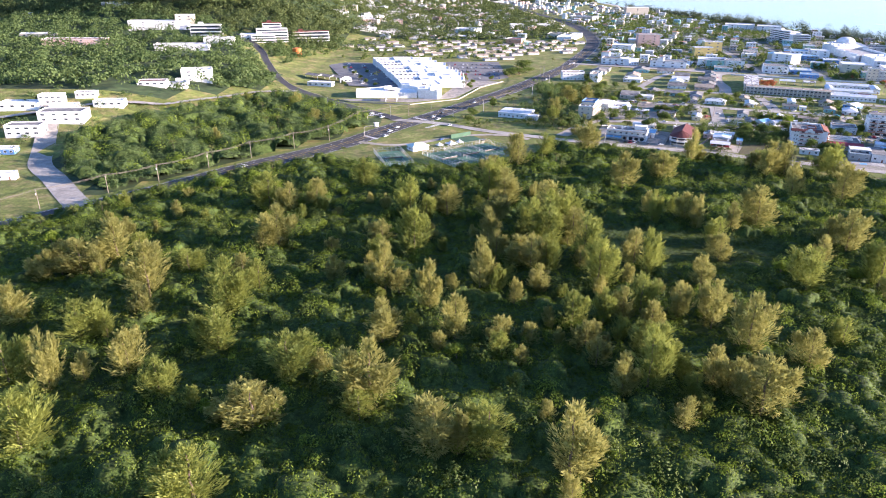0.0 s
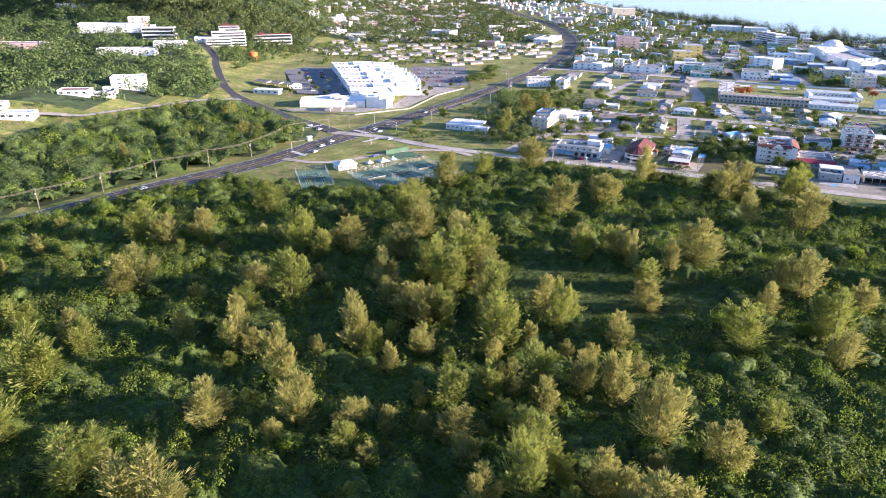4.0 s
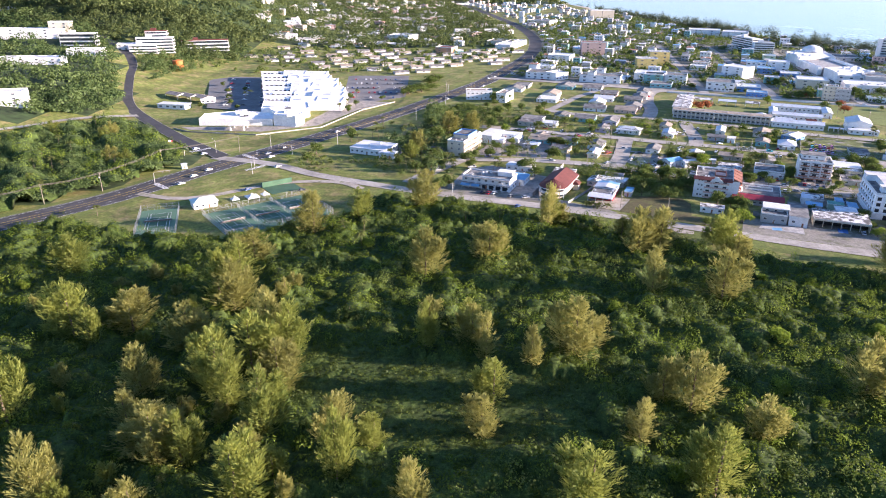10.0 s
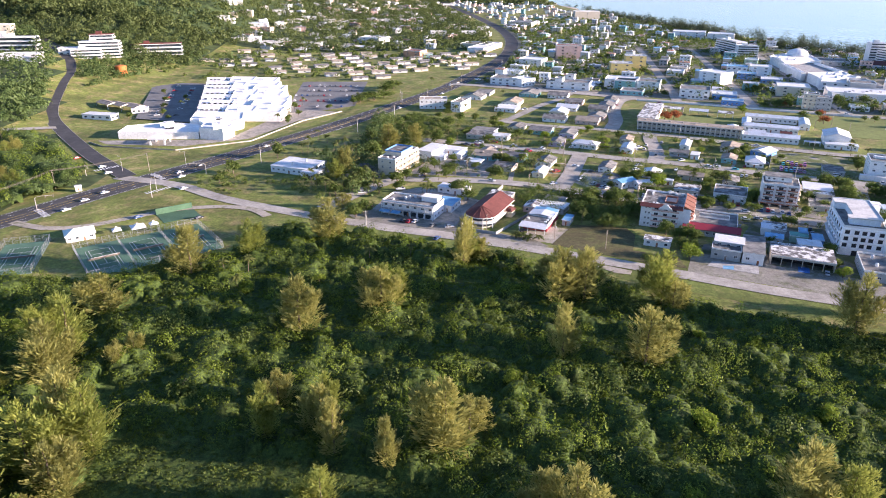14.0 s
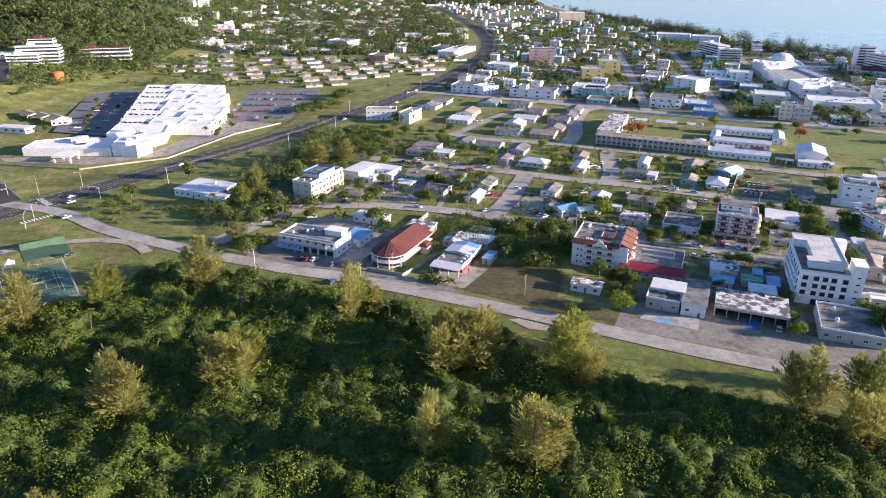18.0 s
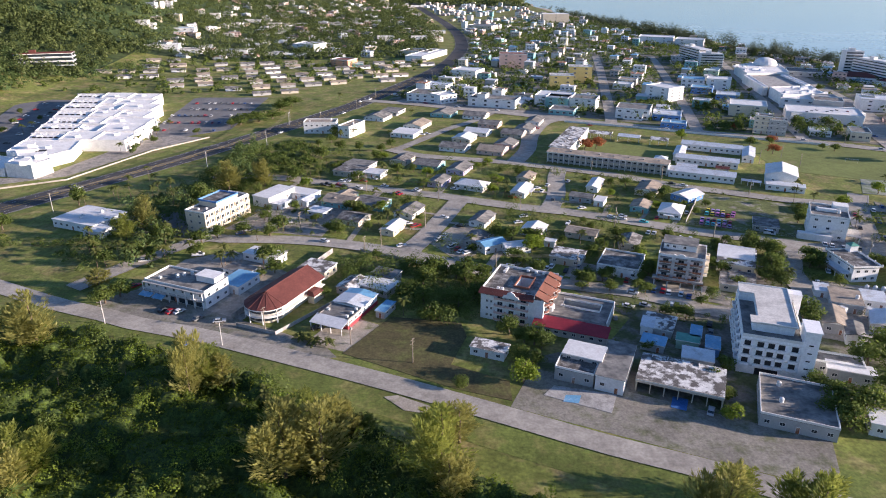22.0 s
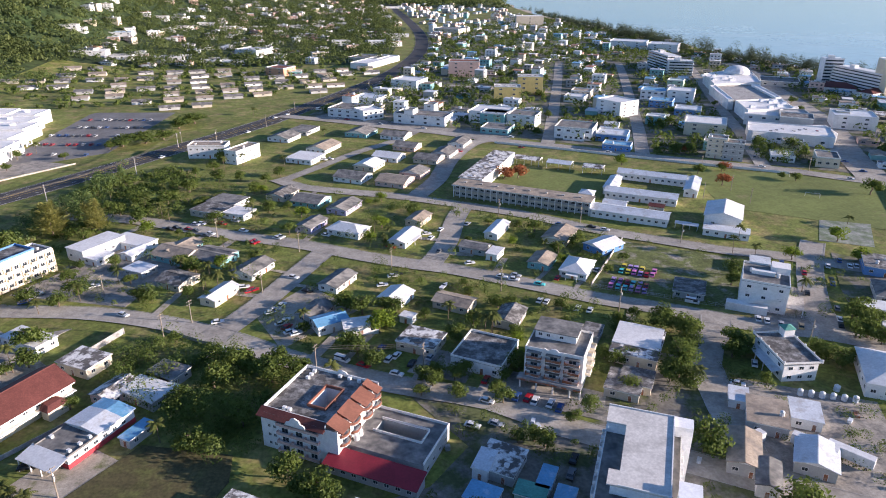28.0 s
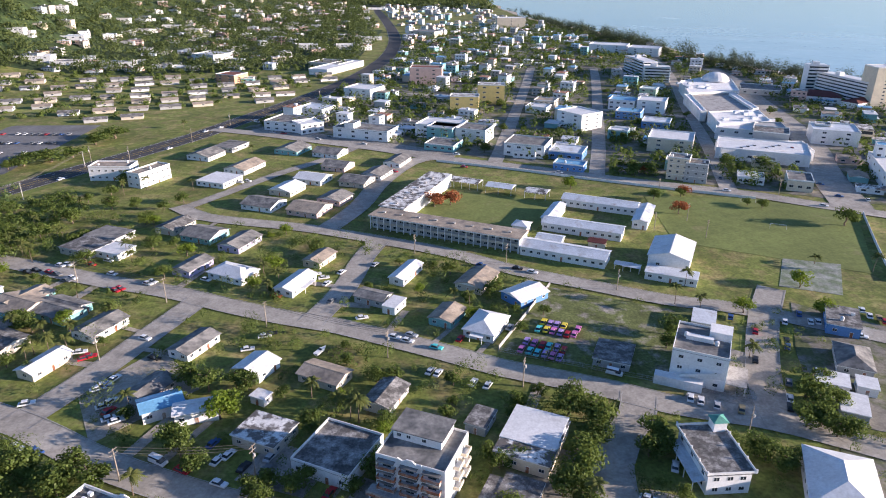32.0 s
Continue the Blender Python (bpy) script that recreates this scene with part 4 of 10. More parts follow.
road("street", [(196, 705), (214, 690), (240, 682), (268, 675), (296, 664), (334, 647), (365, 627), (394, 613), (420, 601), (450, 592), (520, 556)], 9, 0.13, "old_road", "pale street in front of the school")
road("street", [(278, 672), (290, 705), (298, 747), (314, 790), (334, 805)], 11, 0.14, "old_road", "pale street beside the school")
road("street", [(160, 879), (205, 862), (253, 840), (292, 822), (334, 799), (381, 780), (425, 760), (465, 743), (503, 728), (530, 712), (570, 690), (640, 655)], 11, 0.15, "old_road", "pale cross street behind the school field")
road("street", [(366, 786), (372, 815), (395, 940), (418, 1068), (440, 1200)], 9, 0.16, "old_road", "pale town street")
road("street", [(426, 762), (448, 860), (495, 1092), (515, 1200)], 9, 0.16, "old_road", "pale town street")
road("street", [(494, 733), (520, 840), (545, 956), (596, 1174), (612, 1290)], 9, 0.16, "old_road", "pale town street")
road("street", [(548, 706), (568, 774), (590, 832), (606, 895), (630, 1031), (648, 1120), (655, 1200)], 20, 0.16, "old_road", "wide pale town street")
road("street", [(372, 458), (377, 511), (388, 530), (392, 541)], 10, 0.14, "old_road", "pale side street")
road("street", [(463, 612), (447, 583), (432, 548), (428, 528)], 10, 0.14, "old_road", "pale side street")
road("street", [(200, 701), (216, 729), (237, 766), (258, 795), (275, 828)], 7, 0.12, "old_road", "narrow pale residential lane")
road("street", [(300, 1030), (380, 1000), (500, 945), (610, 900)], 8, 0.12, "old_road", "pale town street")
road("side_road", [(-186, 327), (-205, 350), (-228, 379), (-254, 411), (-279, 469), (-300, 520)], 13, 0.12, "old_road", "pale side road turning off the highway", True, True)
road("upper_road", [(-330, 488), (-300, 503), (-250, 530), (-222, 539), (-206, 570), (-192, 600), (-182, 627), (-165, 652), (-143, 668)], 9, 0.5, "old_road", "pale road along the wooded slope", True, True)
road("hill_road", [(-36, 545), (-60, 570), (-85, 598), (-131, 656), (-169, 710), (-206, 801), (-226, 858), (-259, 915), (-330, 990)], 10.5, 0.35, "asphalt", "grey asphalt road climbing past the medical centre", True, True)
road("driveway", [(-60, 470), (-40, 462), (-20, 466), (10, 488), (35, 494), (52, 490), (62, 480)], 5, 0.1, "gravel", "pale gravel track through the park", False)

# crossing
for x, y, r in ((-52, 482, -0.75), (-18, 545, -0.75), (-8, 520, 0.9), (-56, 562, 0.85)):
    s = Shape()
    for k in range(9):
        s.poly([(k * 1.7 - 7.2 + a, b, 0) for a, b in ((-0.4, -1.6), (0.4, -1.6), (0.4, 1.6), (-0.4, 1.6))])
    ob = part("zebra_crossing", s.mesh("zebra_crossing", "white_line"), hw, pose(x, y, 0.52, 0, 0, math.degrees(r)))

# paved and mown ground
sheet("car_park", [(-97, 701), (-142, 850), (-121, 872), (-84, 866), (-70, 822), (-48, 723), (-46, 688)], 0.9, "car_park", "grey asphalt car park beside the medical centre", "car park")
sheet("car_park", [(2, 889), (70, 891), (72, 762), (30, 725), (16, 735)], 0.12, "car_park", "grey asphalt car park behind the medical centre", "car park")
sheet("forecourt", [(-95, 632), (-84, 622), (-30, 618), (10, 640), (34, 700), (60, 735), (34, 742), (16, 722), (-2, 650), (-20, 636)], 0.1, "yard", "pale paved forecourt", "forecourt")
sheet("yard", [(112, 487), (160, 466), (178, 500), (140, 530), (122, 520)], 0.07, "yard", "pale concrete yard", "yard")
sheet("yard", [(186, 452), (206, 444), (214, 462), (196, 472)], 0.07, "gravel", "pale gravel yard", "yard")
sheet("yard", [(252, 417), (264, 411.5), (280, 404.5), (306, 393), (330, 383), (340, 410), (262, 440)], 0.07, "apron", "worn concrete yard in front of the shops", "yard")
sheet("yard", [(255, 440), (330, 405), (395, 430), (380, 500), (330, 478), (280, 497), (300, 470), (290, 455)], 0.05, "town_ground", "bare stony yard", "yard")
sheet("yard", [(372, 462), (384, 502), (399, 497), (420, 490), (414, 470), (402, 440), (384, 448)], 0.05, "yard", "grey concrete yard between sheds", "yard")
sheet("yard", [(404, 436), (470, 405), (520, 470), (440, 520), (424, 488)], 0.05, "town_ground", "bare stony yard", "yard")
sheet("car_park", [(60, 556), (112, 545), (120, 572), (76, 585)], 0.07, "car_park", "asphalt car park behind the low white hall", "car park")
sheet("yard", [(128, 556), (176, 547), (186, 590), (150, 604)], 0.06, "yard", "cracked concrete yard of the apartment block", "yard")
sheet("yard", [(240, 518), (262, 545), (240, 566), (226, 540)], 0.05, "gravel", "worn dirt parking area", "yard")
sheet("rental_lot", [(352, 566), (412, 545), (428, 590), (372, 614)], 0.05, "lot_grass", "patchy grass and gravel lot", "yard")
sheet("playing_field", [(444, 725), (500, 722), (545, 697), (512, 625), (440, 660)], 0.06, "field_grass", "mown green school playing field", "field")
sheet("basketball_slab", [(481, 641), (503, 635), (488, 606), (467, 614)], 0.09, "worn_court", "worn grey concrete ball court", "court")
sheet("school_green", [(330, 735), (392, 715), (378, 672), (312, 698)], 0.05, "field_grass", "green lawn in the school courtyard", "lawn")
sheet("town_floor", [(180, 872), (300, 828), (500, 740), (640, 680), (760, 900), (700, 1200), (520, 1900), (275, 1500), (262, 1200)], 0.04, "town_ground", "paved and bare ground between town blocks", "ground")
sheet("car_park", [(600, 770), (650, 735), (700, 860), (660, 900), (622, 860)], 0.08, "car_park", "wide asphalt parking area", "car park")
sheet("yard", [(182, 868), (262, 832), (340, 800), (345, 815), (262, 856), (200, 890)], 0.06, "yard", "pale concrete forecourt of the shops", "yard")

sheet("yard", [(308, 493), (340, 480), (346, 492), (314, 506)], 0.06, "yard", "concrete parking strip in front of the apartments", "yard")
sheet("yard", [(340, 488), (372, 474), (378, 512), (350, 522)], 0.05, "town_ground", "bare ground between yards", "yard")
sheet("yard", [(282, 505), (300, 499), (306, 512), (288, 520)], 0.06, "yard", "concrete drive under the porch", "yard")
sheet("yard", [(396, 535), (426, 530), (440, 560), (424, 570), (405, 540)], 0.06, "yard", "concrete forecourt beside the stair block", "yard")
sheet("yard", [(440, 530), (500, 505), (520, 560), (465, 600), (450, 565)], 0.05, "town_ground", "bare ground round the yards", "yard")
sheet("vacant_lot", [(199.6, 445.3), (213.6, 470.1), (238.8, 466.3), (240.6, 456.5), (235, 439), (252.8, 429.8), (252.8, 419.7), (236, 425.7)], 0.05, "shaded_dry_grass", "dry brownish grass on a vacant lot, darkened for shade", "field")
sheet("yard", [(102.5, 482.5), (114.5, 492), (146.9, 473.9), (170, 462.5), (181.6, 456), (193, 450), (198, 443), (192, 441), (164, 452), (145, 460), (109, 473)], 0.05, "apron", "broad pale worn forecourt along the road", "yard")
sheet("yard", [(144.7, 478.9), (150.7, 500.9), (156.7, 516.8), (164.5, 531), (137.5, 520), (139.5, 501)], 0.05, "yard", "concrete yard between the buildings", "yard")
sheet("parking_bay", [(300.5, 422.2), (304.6, 420.7), (302.2, 415.3), (298.2, 417)], 0.05, "blue_paint", "blue painted parking bay in front of the garages", "parking bay")
sheet("yard", [(266.2, 427.7), (284, 422.8), (280.6, 414), (262.3, 422.7)], 0.05, "concrete", "pale concrete apron before the shop", "yard")
sheet("parking_bay", [(268.9, 422.8), (273.4, 422.5), (272, 418.6), (267.6, 419.5)], 0.05, "roof_blue", "faded turquoise painted parking bay", "parking bay")
sheet("bare_patch", [(215, 421.5), (219, 422.3), (228.9, 417), (227.4, 413.6), (221.4, 415)], 0.05, "gravel", "bare gravel patch in the verge", "ground")

def corridor(pts, half):
    """Outline of a strip of land along a street."""
    line = smooth(pts, 20)
    n = len(line)
    sides = []
    for i in range(n):
        d = (line[min(i + 1, n - 1)] - line[max(i - 1, 0)]).normalized()
        sides.append(((line[i].x - d.y * half, line[i].y + d.x * half), (line[i].x + d.y * half, line[i].y - d.x * half)))
    return [a for a, b in sides] + [b for a, b in reversed(sides)]


TOWN_STREETS = [[(366, 786), (372, 815), (395, 940), (418, 1068), (440, 1200)], [(426, 762), (448, 860), (495, 1092), (515, 1200)], [(494, 733), (520, 840), (545, 956), (596, 1174), (612, 1290)], [(548, 706), (568, 774), (590, 832), (606, 895), (630, 1031), (648, 1120), (655, 1200)], [(160, 879), (253, 840), (334, 799), (425, 760), (503, 728), (570, 690)], [(300, 1030), (380, 1000), (500, 945), (610, 900)]]
GAPS = [corridor(p, 9 if i != 3 else 15) for i, p in enumerate(TOWN_STREETS)] + [corridor(HIGHWAY[8:], 15)]
MALL = [(505, 785), (590, 785), (640, 1070), (600, 1085), (545, 985), (530, 860)]
GAPS.append(MALL)

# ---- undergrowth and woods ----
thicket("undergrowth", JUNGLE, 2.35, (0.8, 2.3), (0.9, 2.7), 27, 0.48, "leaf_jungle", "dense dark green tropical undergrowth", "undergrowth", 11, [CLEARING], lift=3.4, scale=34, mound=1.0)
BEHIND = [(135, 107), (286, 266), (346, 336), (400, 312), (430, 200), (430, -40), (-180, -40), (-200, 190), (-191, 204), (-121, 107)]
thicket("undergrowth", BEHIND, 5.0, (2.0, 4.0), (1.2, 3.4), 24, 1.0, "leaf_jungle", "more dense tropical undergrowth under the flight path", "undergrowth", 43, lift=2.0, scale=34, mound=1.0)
sheet("jungle_floor", BEHIND, 0.03, "soil", "dark leafy soil under the jungle", "ground")
thicket("bush_clumps", JUNGLE, 4.6, (1.0, 2.1), (1.6, 3.6), 40, 0.42, "leaf_bright", "bright yellow-green bushes and vines in the undergrowth", "bushes", 27, [CLEARING], lift=3.0, cut=0.57, scale=40)
thicket("tangantangan_scrub", JUNGLE, 6.5, (1.6, 3.4), (3.5, 6.5), 90, 0.48, "leaf_broad", "taller leafy scrub trees over the undergrowth", "scrub", 12, [CLEARING], cut=0.66, scale=55)
thicket("vine_cover", CLEARING, 1.5, (0.8, 1.6), (0.5, 1.7), 15, 0.4, "leaf_vine", "low even carpet of vines in a clearing", "vines", 13, mound=1.0)
sheet("jungle_floor", JUNGLE, 0.03, "soil", "dark leafy soil under the jungle", "ground")
thicket("woodland", WOOD, 3.9, (1.6, 3.8), (2.0, 6.0), 54, 0.6, "leaf_forest", "dense broadleaf woodland between the roads", "woodland", 14, lift=5.0, scale=36, mound=1.8)
thicket("woodland", WOOD, 9.0, (1.8, 3.6), (4.0, 8.0), 90, 0.6, "leaf_bright", "sunlit yellow-green trees in the woodland", "woodland", 28, cut=0.45, lift=4.0, scale=36)
thicket("street_trees", [(-340, 430), (-330, 545), (-262, 548), (-226, 548), (-214, 528), (-262, 456), (-272, 440), (-262, 418), (-300, 380)], 9.0, (1.8, 3.6), (2.5, 6.0), 60, 0.7, "leaf_forest", "garden trees round the white houses by the side road", "trees", 44, [corridor([(-186, 327), (-205, 350), (-228, 379), (-254, 411), (-279, 469), (-300, 520)], 10), corridor([(-330, 488), (-300, 503), (-250, 530), (-222, 539)], 7)], cut=0.3, scale=40)
thicket("hillside_forest", [(-211, 632), (-189, 639), (-176, 657), (-167, 682), (-167, 698), (-183, 744), (-197, 788), (-211, 828), (-223, 812), (-221, 743), (-223, 698), (-222, 662)], 5.0, (2.0, 4.6), (3.0, 7.0), 40, 1.0, "leaf_forest", "broadleaf trees between the side road and the climbing road", "forest", 45, [corridor([(-131, 656), (-169, 710), (-206, 801), (-226, 858), (-259, 915), (-330, 990)], 7)], lift=3.0, scale=40)
thicket("hillside_forest", [(-213, 834), (-202, 850), (-193, 875), (-171, 881), (-163, 935), (-121, 955), (-100, 1015), (-80, 1064), (-125, 1061), (-180, 994), (-186, 938), (-209, 919), (-222, 881)], 7.5, (2.0, 4.6), (3.0, 7.0), 40, 1.0, "leaf_forest", "loose belt of trees below the hillside hotels", "forest", 46, [corridor([(-131, 656), (-169, 710), (-206, 801), (-226, 858), (-259, 915), (-330, 990)], 6)], lift=3.0, cut=0.3, scale=40)
thicket("hillside_forest", SLOPE, 6.5, (2.6, 6.0), (3.5, 9.0), 20, 1.7, "leaf_forest", "green forest on the slope round scattered houses", "forest", 15, CLEARED, lift=7.0, scale=70)
thicket("hillside_forest", [(-300, 960), (-235, 935), (-165, 945), (-150, 985), (-150, 1118), (-210, 1120), (-350, 1130), (-640, 1210), (-660, 1150), (-420, 1000)], 7.5, (3.4, 6.0), (5.0, 11.0), 36, 1.7, "leaf_hill", "belt of trees above the lawn", "forest", 16, lift=4.0)
thicket("hill_forest", [(-145, 1118), (-165, 1200), (-225, 1400), (-300, 1560), (-800, 1560), (-800, 1100), (-640, 1130), (-350, 1030), (-215, 1060), (-190, 1095)], 8.5, (4.0, 8.0), (5, 13), 26, 2.4, "leaf_hill", "dense forest on the steep hill", "forest", 17, lift=14.0, scale=90)
thicket("hill_forest", [(-300, 1560), (-330, 1700), (-450, 2300), (480, 2250), (450, 2650), (-1500, 2650), (-1400, 1500), (-800, 1100), (-800, 1560)], 16.0, (6.0, 11.5), (6, 15), 14, 4.2, "leaf_hill", "forest covering the far hills", "forest", 31, lift=10.0, scale=130)
thicket("street_trees", FOOT, 9.0, (2.8, 6.5), (4.0, 10.0), 24, 1.8, "leaf_hill", "trees round the houses on the rising land", "trees", 32, [corridor(HIGHWAY[10:], 15)], lift=3.0, cut=0.2, scale=80)
thicket("hedge_wood", [(186, 512), (205, 524), (222, 515), (250, 500), (250, 478), (236, 462), (214, 478), (196, 492)], 3.4, (1.8, 3.2), (3, 6.5), 90, 0.46, "leaf_broad", "thick dark trees and bushes behind the shops", "woodland", 18)
thicket("hedge_wood", [(90, 672), (108, 715), (132, 726), (152, 700), (146, 655), (120, 650)], 3.2, (1.4, 2.4), (1.6, 3.0), 34, 0.7, "leaf_broad", "low green plantation behind the white building", "scrub", 19)
thicket("street_trees", [(190, 890), (300, 840), (500, 750), (640, 690), (760, 1000), (690, 1250), (520, 1900), (280, 1600), (262, 1200), (225, 1000)], 9.5, (2.0, 4.8), (2.5, 7.5), 24, 1.5, "leaf_broad", "scattered garden and street trees across the town", "trees", 20, GAPS)
thicket("street_trees", [(-230, 900), (60, 900), (200, 1050), (235, 1300), (60, 1260), (-130, 1060)], 17, (2.0, 4.4), (2.5, 6), 40, 1.4, "leaf_broad", "scattered trees between low houses", "trees", 21)
thicket("shore_trees", [(640, 1270), (690, 1240), (715, 1180), (765, 1095), (745, 1070), (690, 1150), (650, 1230), (600, 1480), (540, 1800), (500, 2300), (530, 2010), (615, 1640), (655, 1430)], 9, (4, 7), (7, 14), 90, 1.1, "leaf_shore", "dark trees along the shore", "trees", 23)
belt = [p for p in shore if 1020 < p.y < 1560]
thicket("shore_trees", [(p.x - 14, p.y) for p in belt] + [(p.x - 52, p.y - 14) for p in reversed(belt)], 8.5, (4.0, 7.5), (9, 17), 130, 1.0, "leaf_shore", "tall dark casuarinas along the shore", "trees", 29, cut=0.5, lift=2.0, scale=70)
thicket("roadside_scrub", [(60, 540), (100, 520), (118, 548), (90, 560), (108, 600), (140, 615), (150, 640), (110, 650), (72, 600)], 7, (1.6, 3.0), (2, 5), 55, 0.7, "leaf_broad", "bushy trees beside the apartment block", "scrub", 25)
thicket("hedge_wood", [(-241, 896), (-267, 1031), (-213, 987), (-170, 899), (-176, 856), (-184, 809)], 6.0, (2.2, 4.6), (3.0, 8.0), 50, 1.1, "leaf_forest", "clump of trees beside the climbing road", "woodland", 41, lift=2.0)
thicket("car_park_shrubs", [(3, 547), (20, 558), (33, 540), (70, 541), (88, 509), (80, 506), (60, 530), (34, 532), (40, 512), (14, 524)], 5.0, (1.3, 2.4), (1.6, 3.4), 50, 0.55, "leaf_broad", "row of rounded shrubs round the car park", "shrubs", 33)
thicket("hedge_wood", [(66, 586), (72, 600), (89, 599), (92, 640), (94, 690), (96, 738), (109, 695), (118, 640), (109, 612), (113, 537), (116, 512), (100, 510), (88, 548)], 5.0, (1.8, 3.4), (3.5, 8.0), 60, 0.75, "leaf_forest", "thick mixed trees beside the apartment block", "woodland", 34)
for x, y, h in ((58, 614, 8), (62, 632, 8), (70, 622, 7), (84, 607, 9), (93, 594, 8), (74, 536, 8), (87, 552, 9), (57, 598, 7), (99, 530, 8), (104, 545, 7), (48, 585, 6)):
    palm(x, y, h)
thicket("vacant_scrub", [(441, 790), (473, 782), (461, 756), (434, 760)], 5.0, (1.8, 3.2), (2.0, 4.0), 50, 0.9, "leaf_broad", "overgrown scrub on a vacant town lot", "scrub", 35)
thicket("vacant_scrub", [(508, 784), (525, 780), (537, 769), (530, 748), (505, 742), (497, 750)], 6.0, (2.2, 4.0), (3.0, 7.0), 60, 0.9, "leaf_broad", "dark trees on a vacant town lot", "scrub", 36)
thicket("hedge_wood", [(412, 425), (470, 400), (500, 470), (446, 490), (428, 455)], 8, (2.0, 3.4), (3, 6.5), 110, 0.5, "leaf_broad", "trees between the yards", "woodland", 26)


# ---- landmark buildings ----
def boxes(specs):
    s = Shape()
    for b in specs:
        s.box(*b)
    return s


def balcony_mesh(w, d, material):
    def make():
        s = Shape()
        s.box(-w / 2, -d, 0, w / 2, 0, 0.14, 0)
        s.box(-w / 2, -d, 0.14, w / 2, -d + 0.1, 0.95, 1)
        s.box(-w / 2, -d + 0.1, 0.14, -w / 2 + 0.1, 0, 0.95, 1)
        s.box(w / 2 - 0.1, -d + 0.1, 0.14, w / 2, 0, 0.95, 1)
        return s.mesh("balcony", "trim", material)
    return cached(("balcony", w, d, material), make)


def hotel():
    """Four storeys round a small courtyard, tiled orange eaves, rounded corner balconies."""
    w, d, h = 22.8, 22.2, 10.9
    ob = thing("hotel_building", 260.7, 476.3, 0, -0.39, "white four-storey hotel with dark flat roof, courtyard and orange tiled eaves", "hotel")
    x0, x1, y0, y1 = -1.0, 4.0, -4.5, 4.5
    part("wall", boxes([(-w / 2, -d / 2, -0.2, x0, d / 2, h), (x1, -d / 2, -0.2, w / 2, d / 2, h), (x0, -d / 2, -0.2, x1, y0, h), (x0, y1, -0.2, x1, d / 2, h)]).mesh("wall", "wall_white"), ob)
    part("roof", boxes([(-w / 2, -d / 2, h, x0, d / 2, h + 0.1), (x1, -d / 2, h, w / 2, d / 2, h + 0.1), (x0, -d / 2, h, x1, y0, h + 0.1), (x0, y1, h, x1, d / 2, h + 0.1)]).mesh("roof", "roof_dark"), ob)
    part("courtyard_rim", boxes([(x0 - 0.35, y0 - 0.35, h + 0.1, x1 + 0.35, y0, h + 0.9), (x0 - 0.35, y1, h + 0.1, x1 + 0.35, y1 + 0.35, h + 0.9), (x0 - 0.35, y0, h + 0.1, x0, y1, h + 0.9), (x1, y0, h + 0.1, x1 + 0.35, y1, h + 0.9)]).mesh("courtyard_rim", "roof_orange"), ob)
    s = boxes([(-w / 2, d / 2 - 0.25, h + 0.1, w / 2, d / 2, h + 0.95), (-w / 2, -d / 2 + 1.6, h + 0.1, -w / 2 + 0.25, d / 2 - 0.25, h + 0.95), (w / 2 - 3.6, -d / 2, h + 0.1, w / 2 - 3.35, d / 2 - 0.25, h + 0.95), (-w / 2, -d / 2 + 1.6, h + 0.1, w / 2 - 3.6, -d / 2 + 1.85, h + 0.7)])
    part("parapet", s.mesh("parapet", "trim"), ob)
    s = Shape()
    s.prism([(-w / 2 - 0.6, -d / 2 - 1.3, h - 0.6), (w / 2 - 3.4, -d / 2 - 1.3, h - 0.6), (w / 2 - 3.4, -d / 2 + 1.6, h - 0.4), (-w / 2 - 0.6, -d / 2 + 1.6, h - 0.4)], [(-w / 2 - 0.6, -d / 2 - 1.3, h - 0.45), (w / 2 - 3.4, -d / 2 - 1.3, h - 0.45), (w / 2 - 3.4, -d / 2 + 1.6, h + 0.75), (-w / 2 - 0.6, -d / 2 + 1.6, h + 0.75)])
    part("front_eave", s.mesh("front_eave", "roof_red"), ob)
    for y, ln in ((-8.4, 4.6), (-2.4, 6.2), (4.2, 5.6), (9.3, 3.0)):
        s = Shape()
        a, b = y - ln / 2, y + ln / 2
        s.prism([(w / 2 - 3.3, a, h - 0.3), (w / 2 + 1.3, a, h - 0.6), (w / 2 + 1.3, b, h - 0.6), (w / 2 - 3.3, b, h - 0.3)], [(w / 2 - 3.3, a, h + 1.5), (w / 2 + 1.3, a, h - 0.4), (w / 2 + 1.3, b, h - 0.4), (w / 2 - 3.3, b, h + 1.5)])
        part("side_eave", s.mesh("side_eave", "roof_orange"), ob)
    s = Shape()
    prof = [(-3.2, 0), (3.2, 0), (2.6, 1.0), (1.7, 1.2), (1.2, 2.2), (0, 2.7), (-1.2, 2.2), (-1.7, 1.2), (-2.6, 1.0)]
    s.prism([(x, -d / 2 - 1.45, h - 0.8 + z) for x, z in prof], [(x, -d / 2 - 1.1, h - 0.8 + z) for x, z in reversed(prof)][::-1])
    part("gable", s.mesh("gable", "trim"), ob)
    s = Shape()
    s.prism([(x, d / 2 + 0.02, h + z * 0.6) for x, z in prof], [(x, d / 2 + 0.32, h + z * 0.6) for x, z in prof])
    part("gable", s.mesh("gable", "trim"), ob)
    bal = balcony_mesh(4.0, 1.1, "wall_pink")
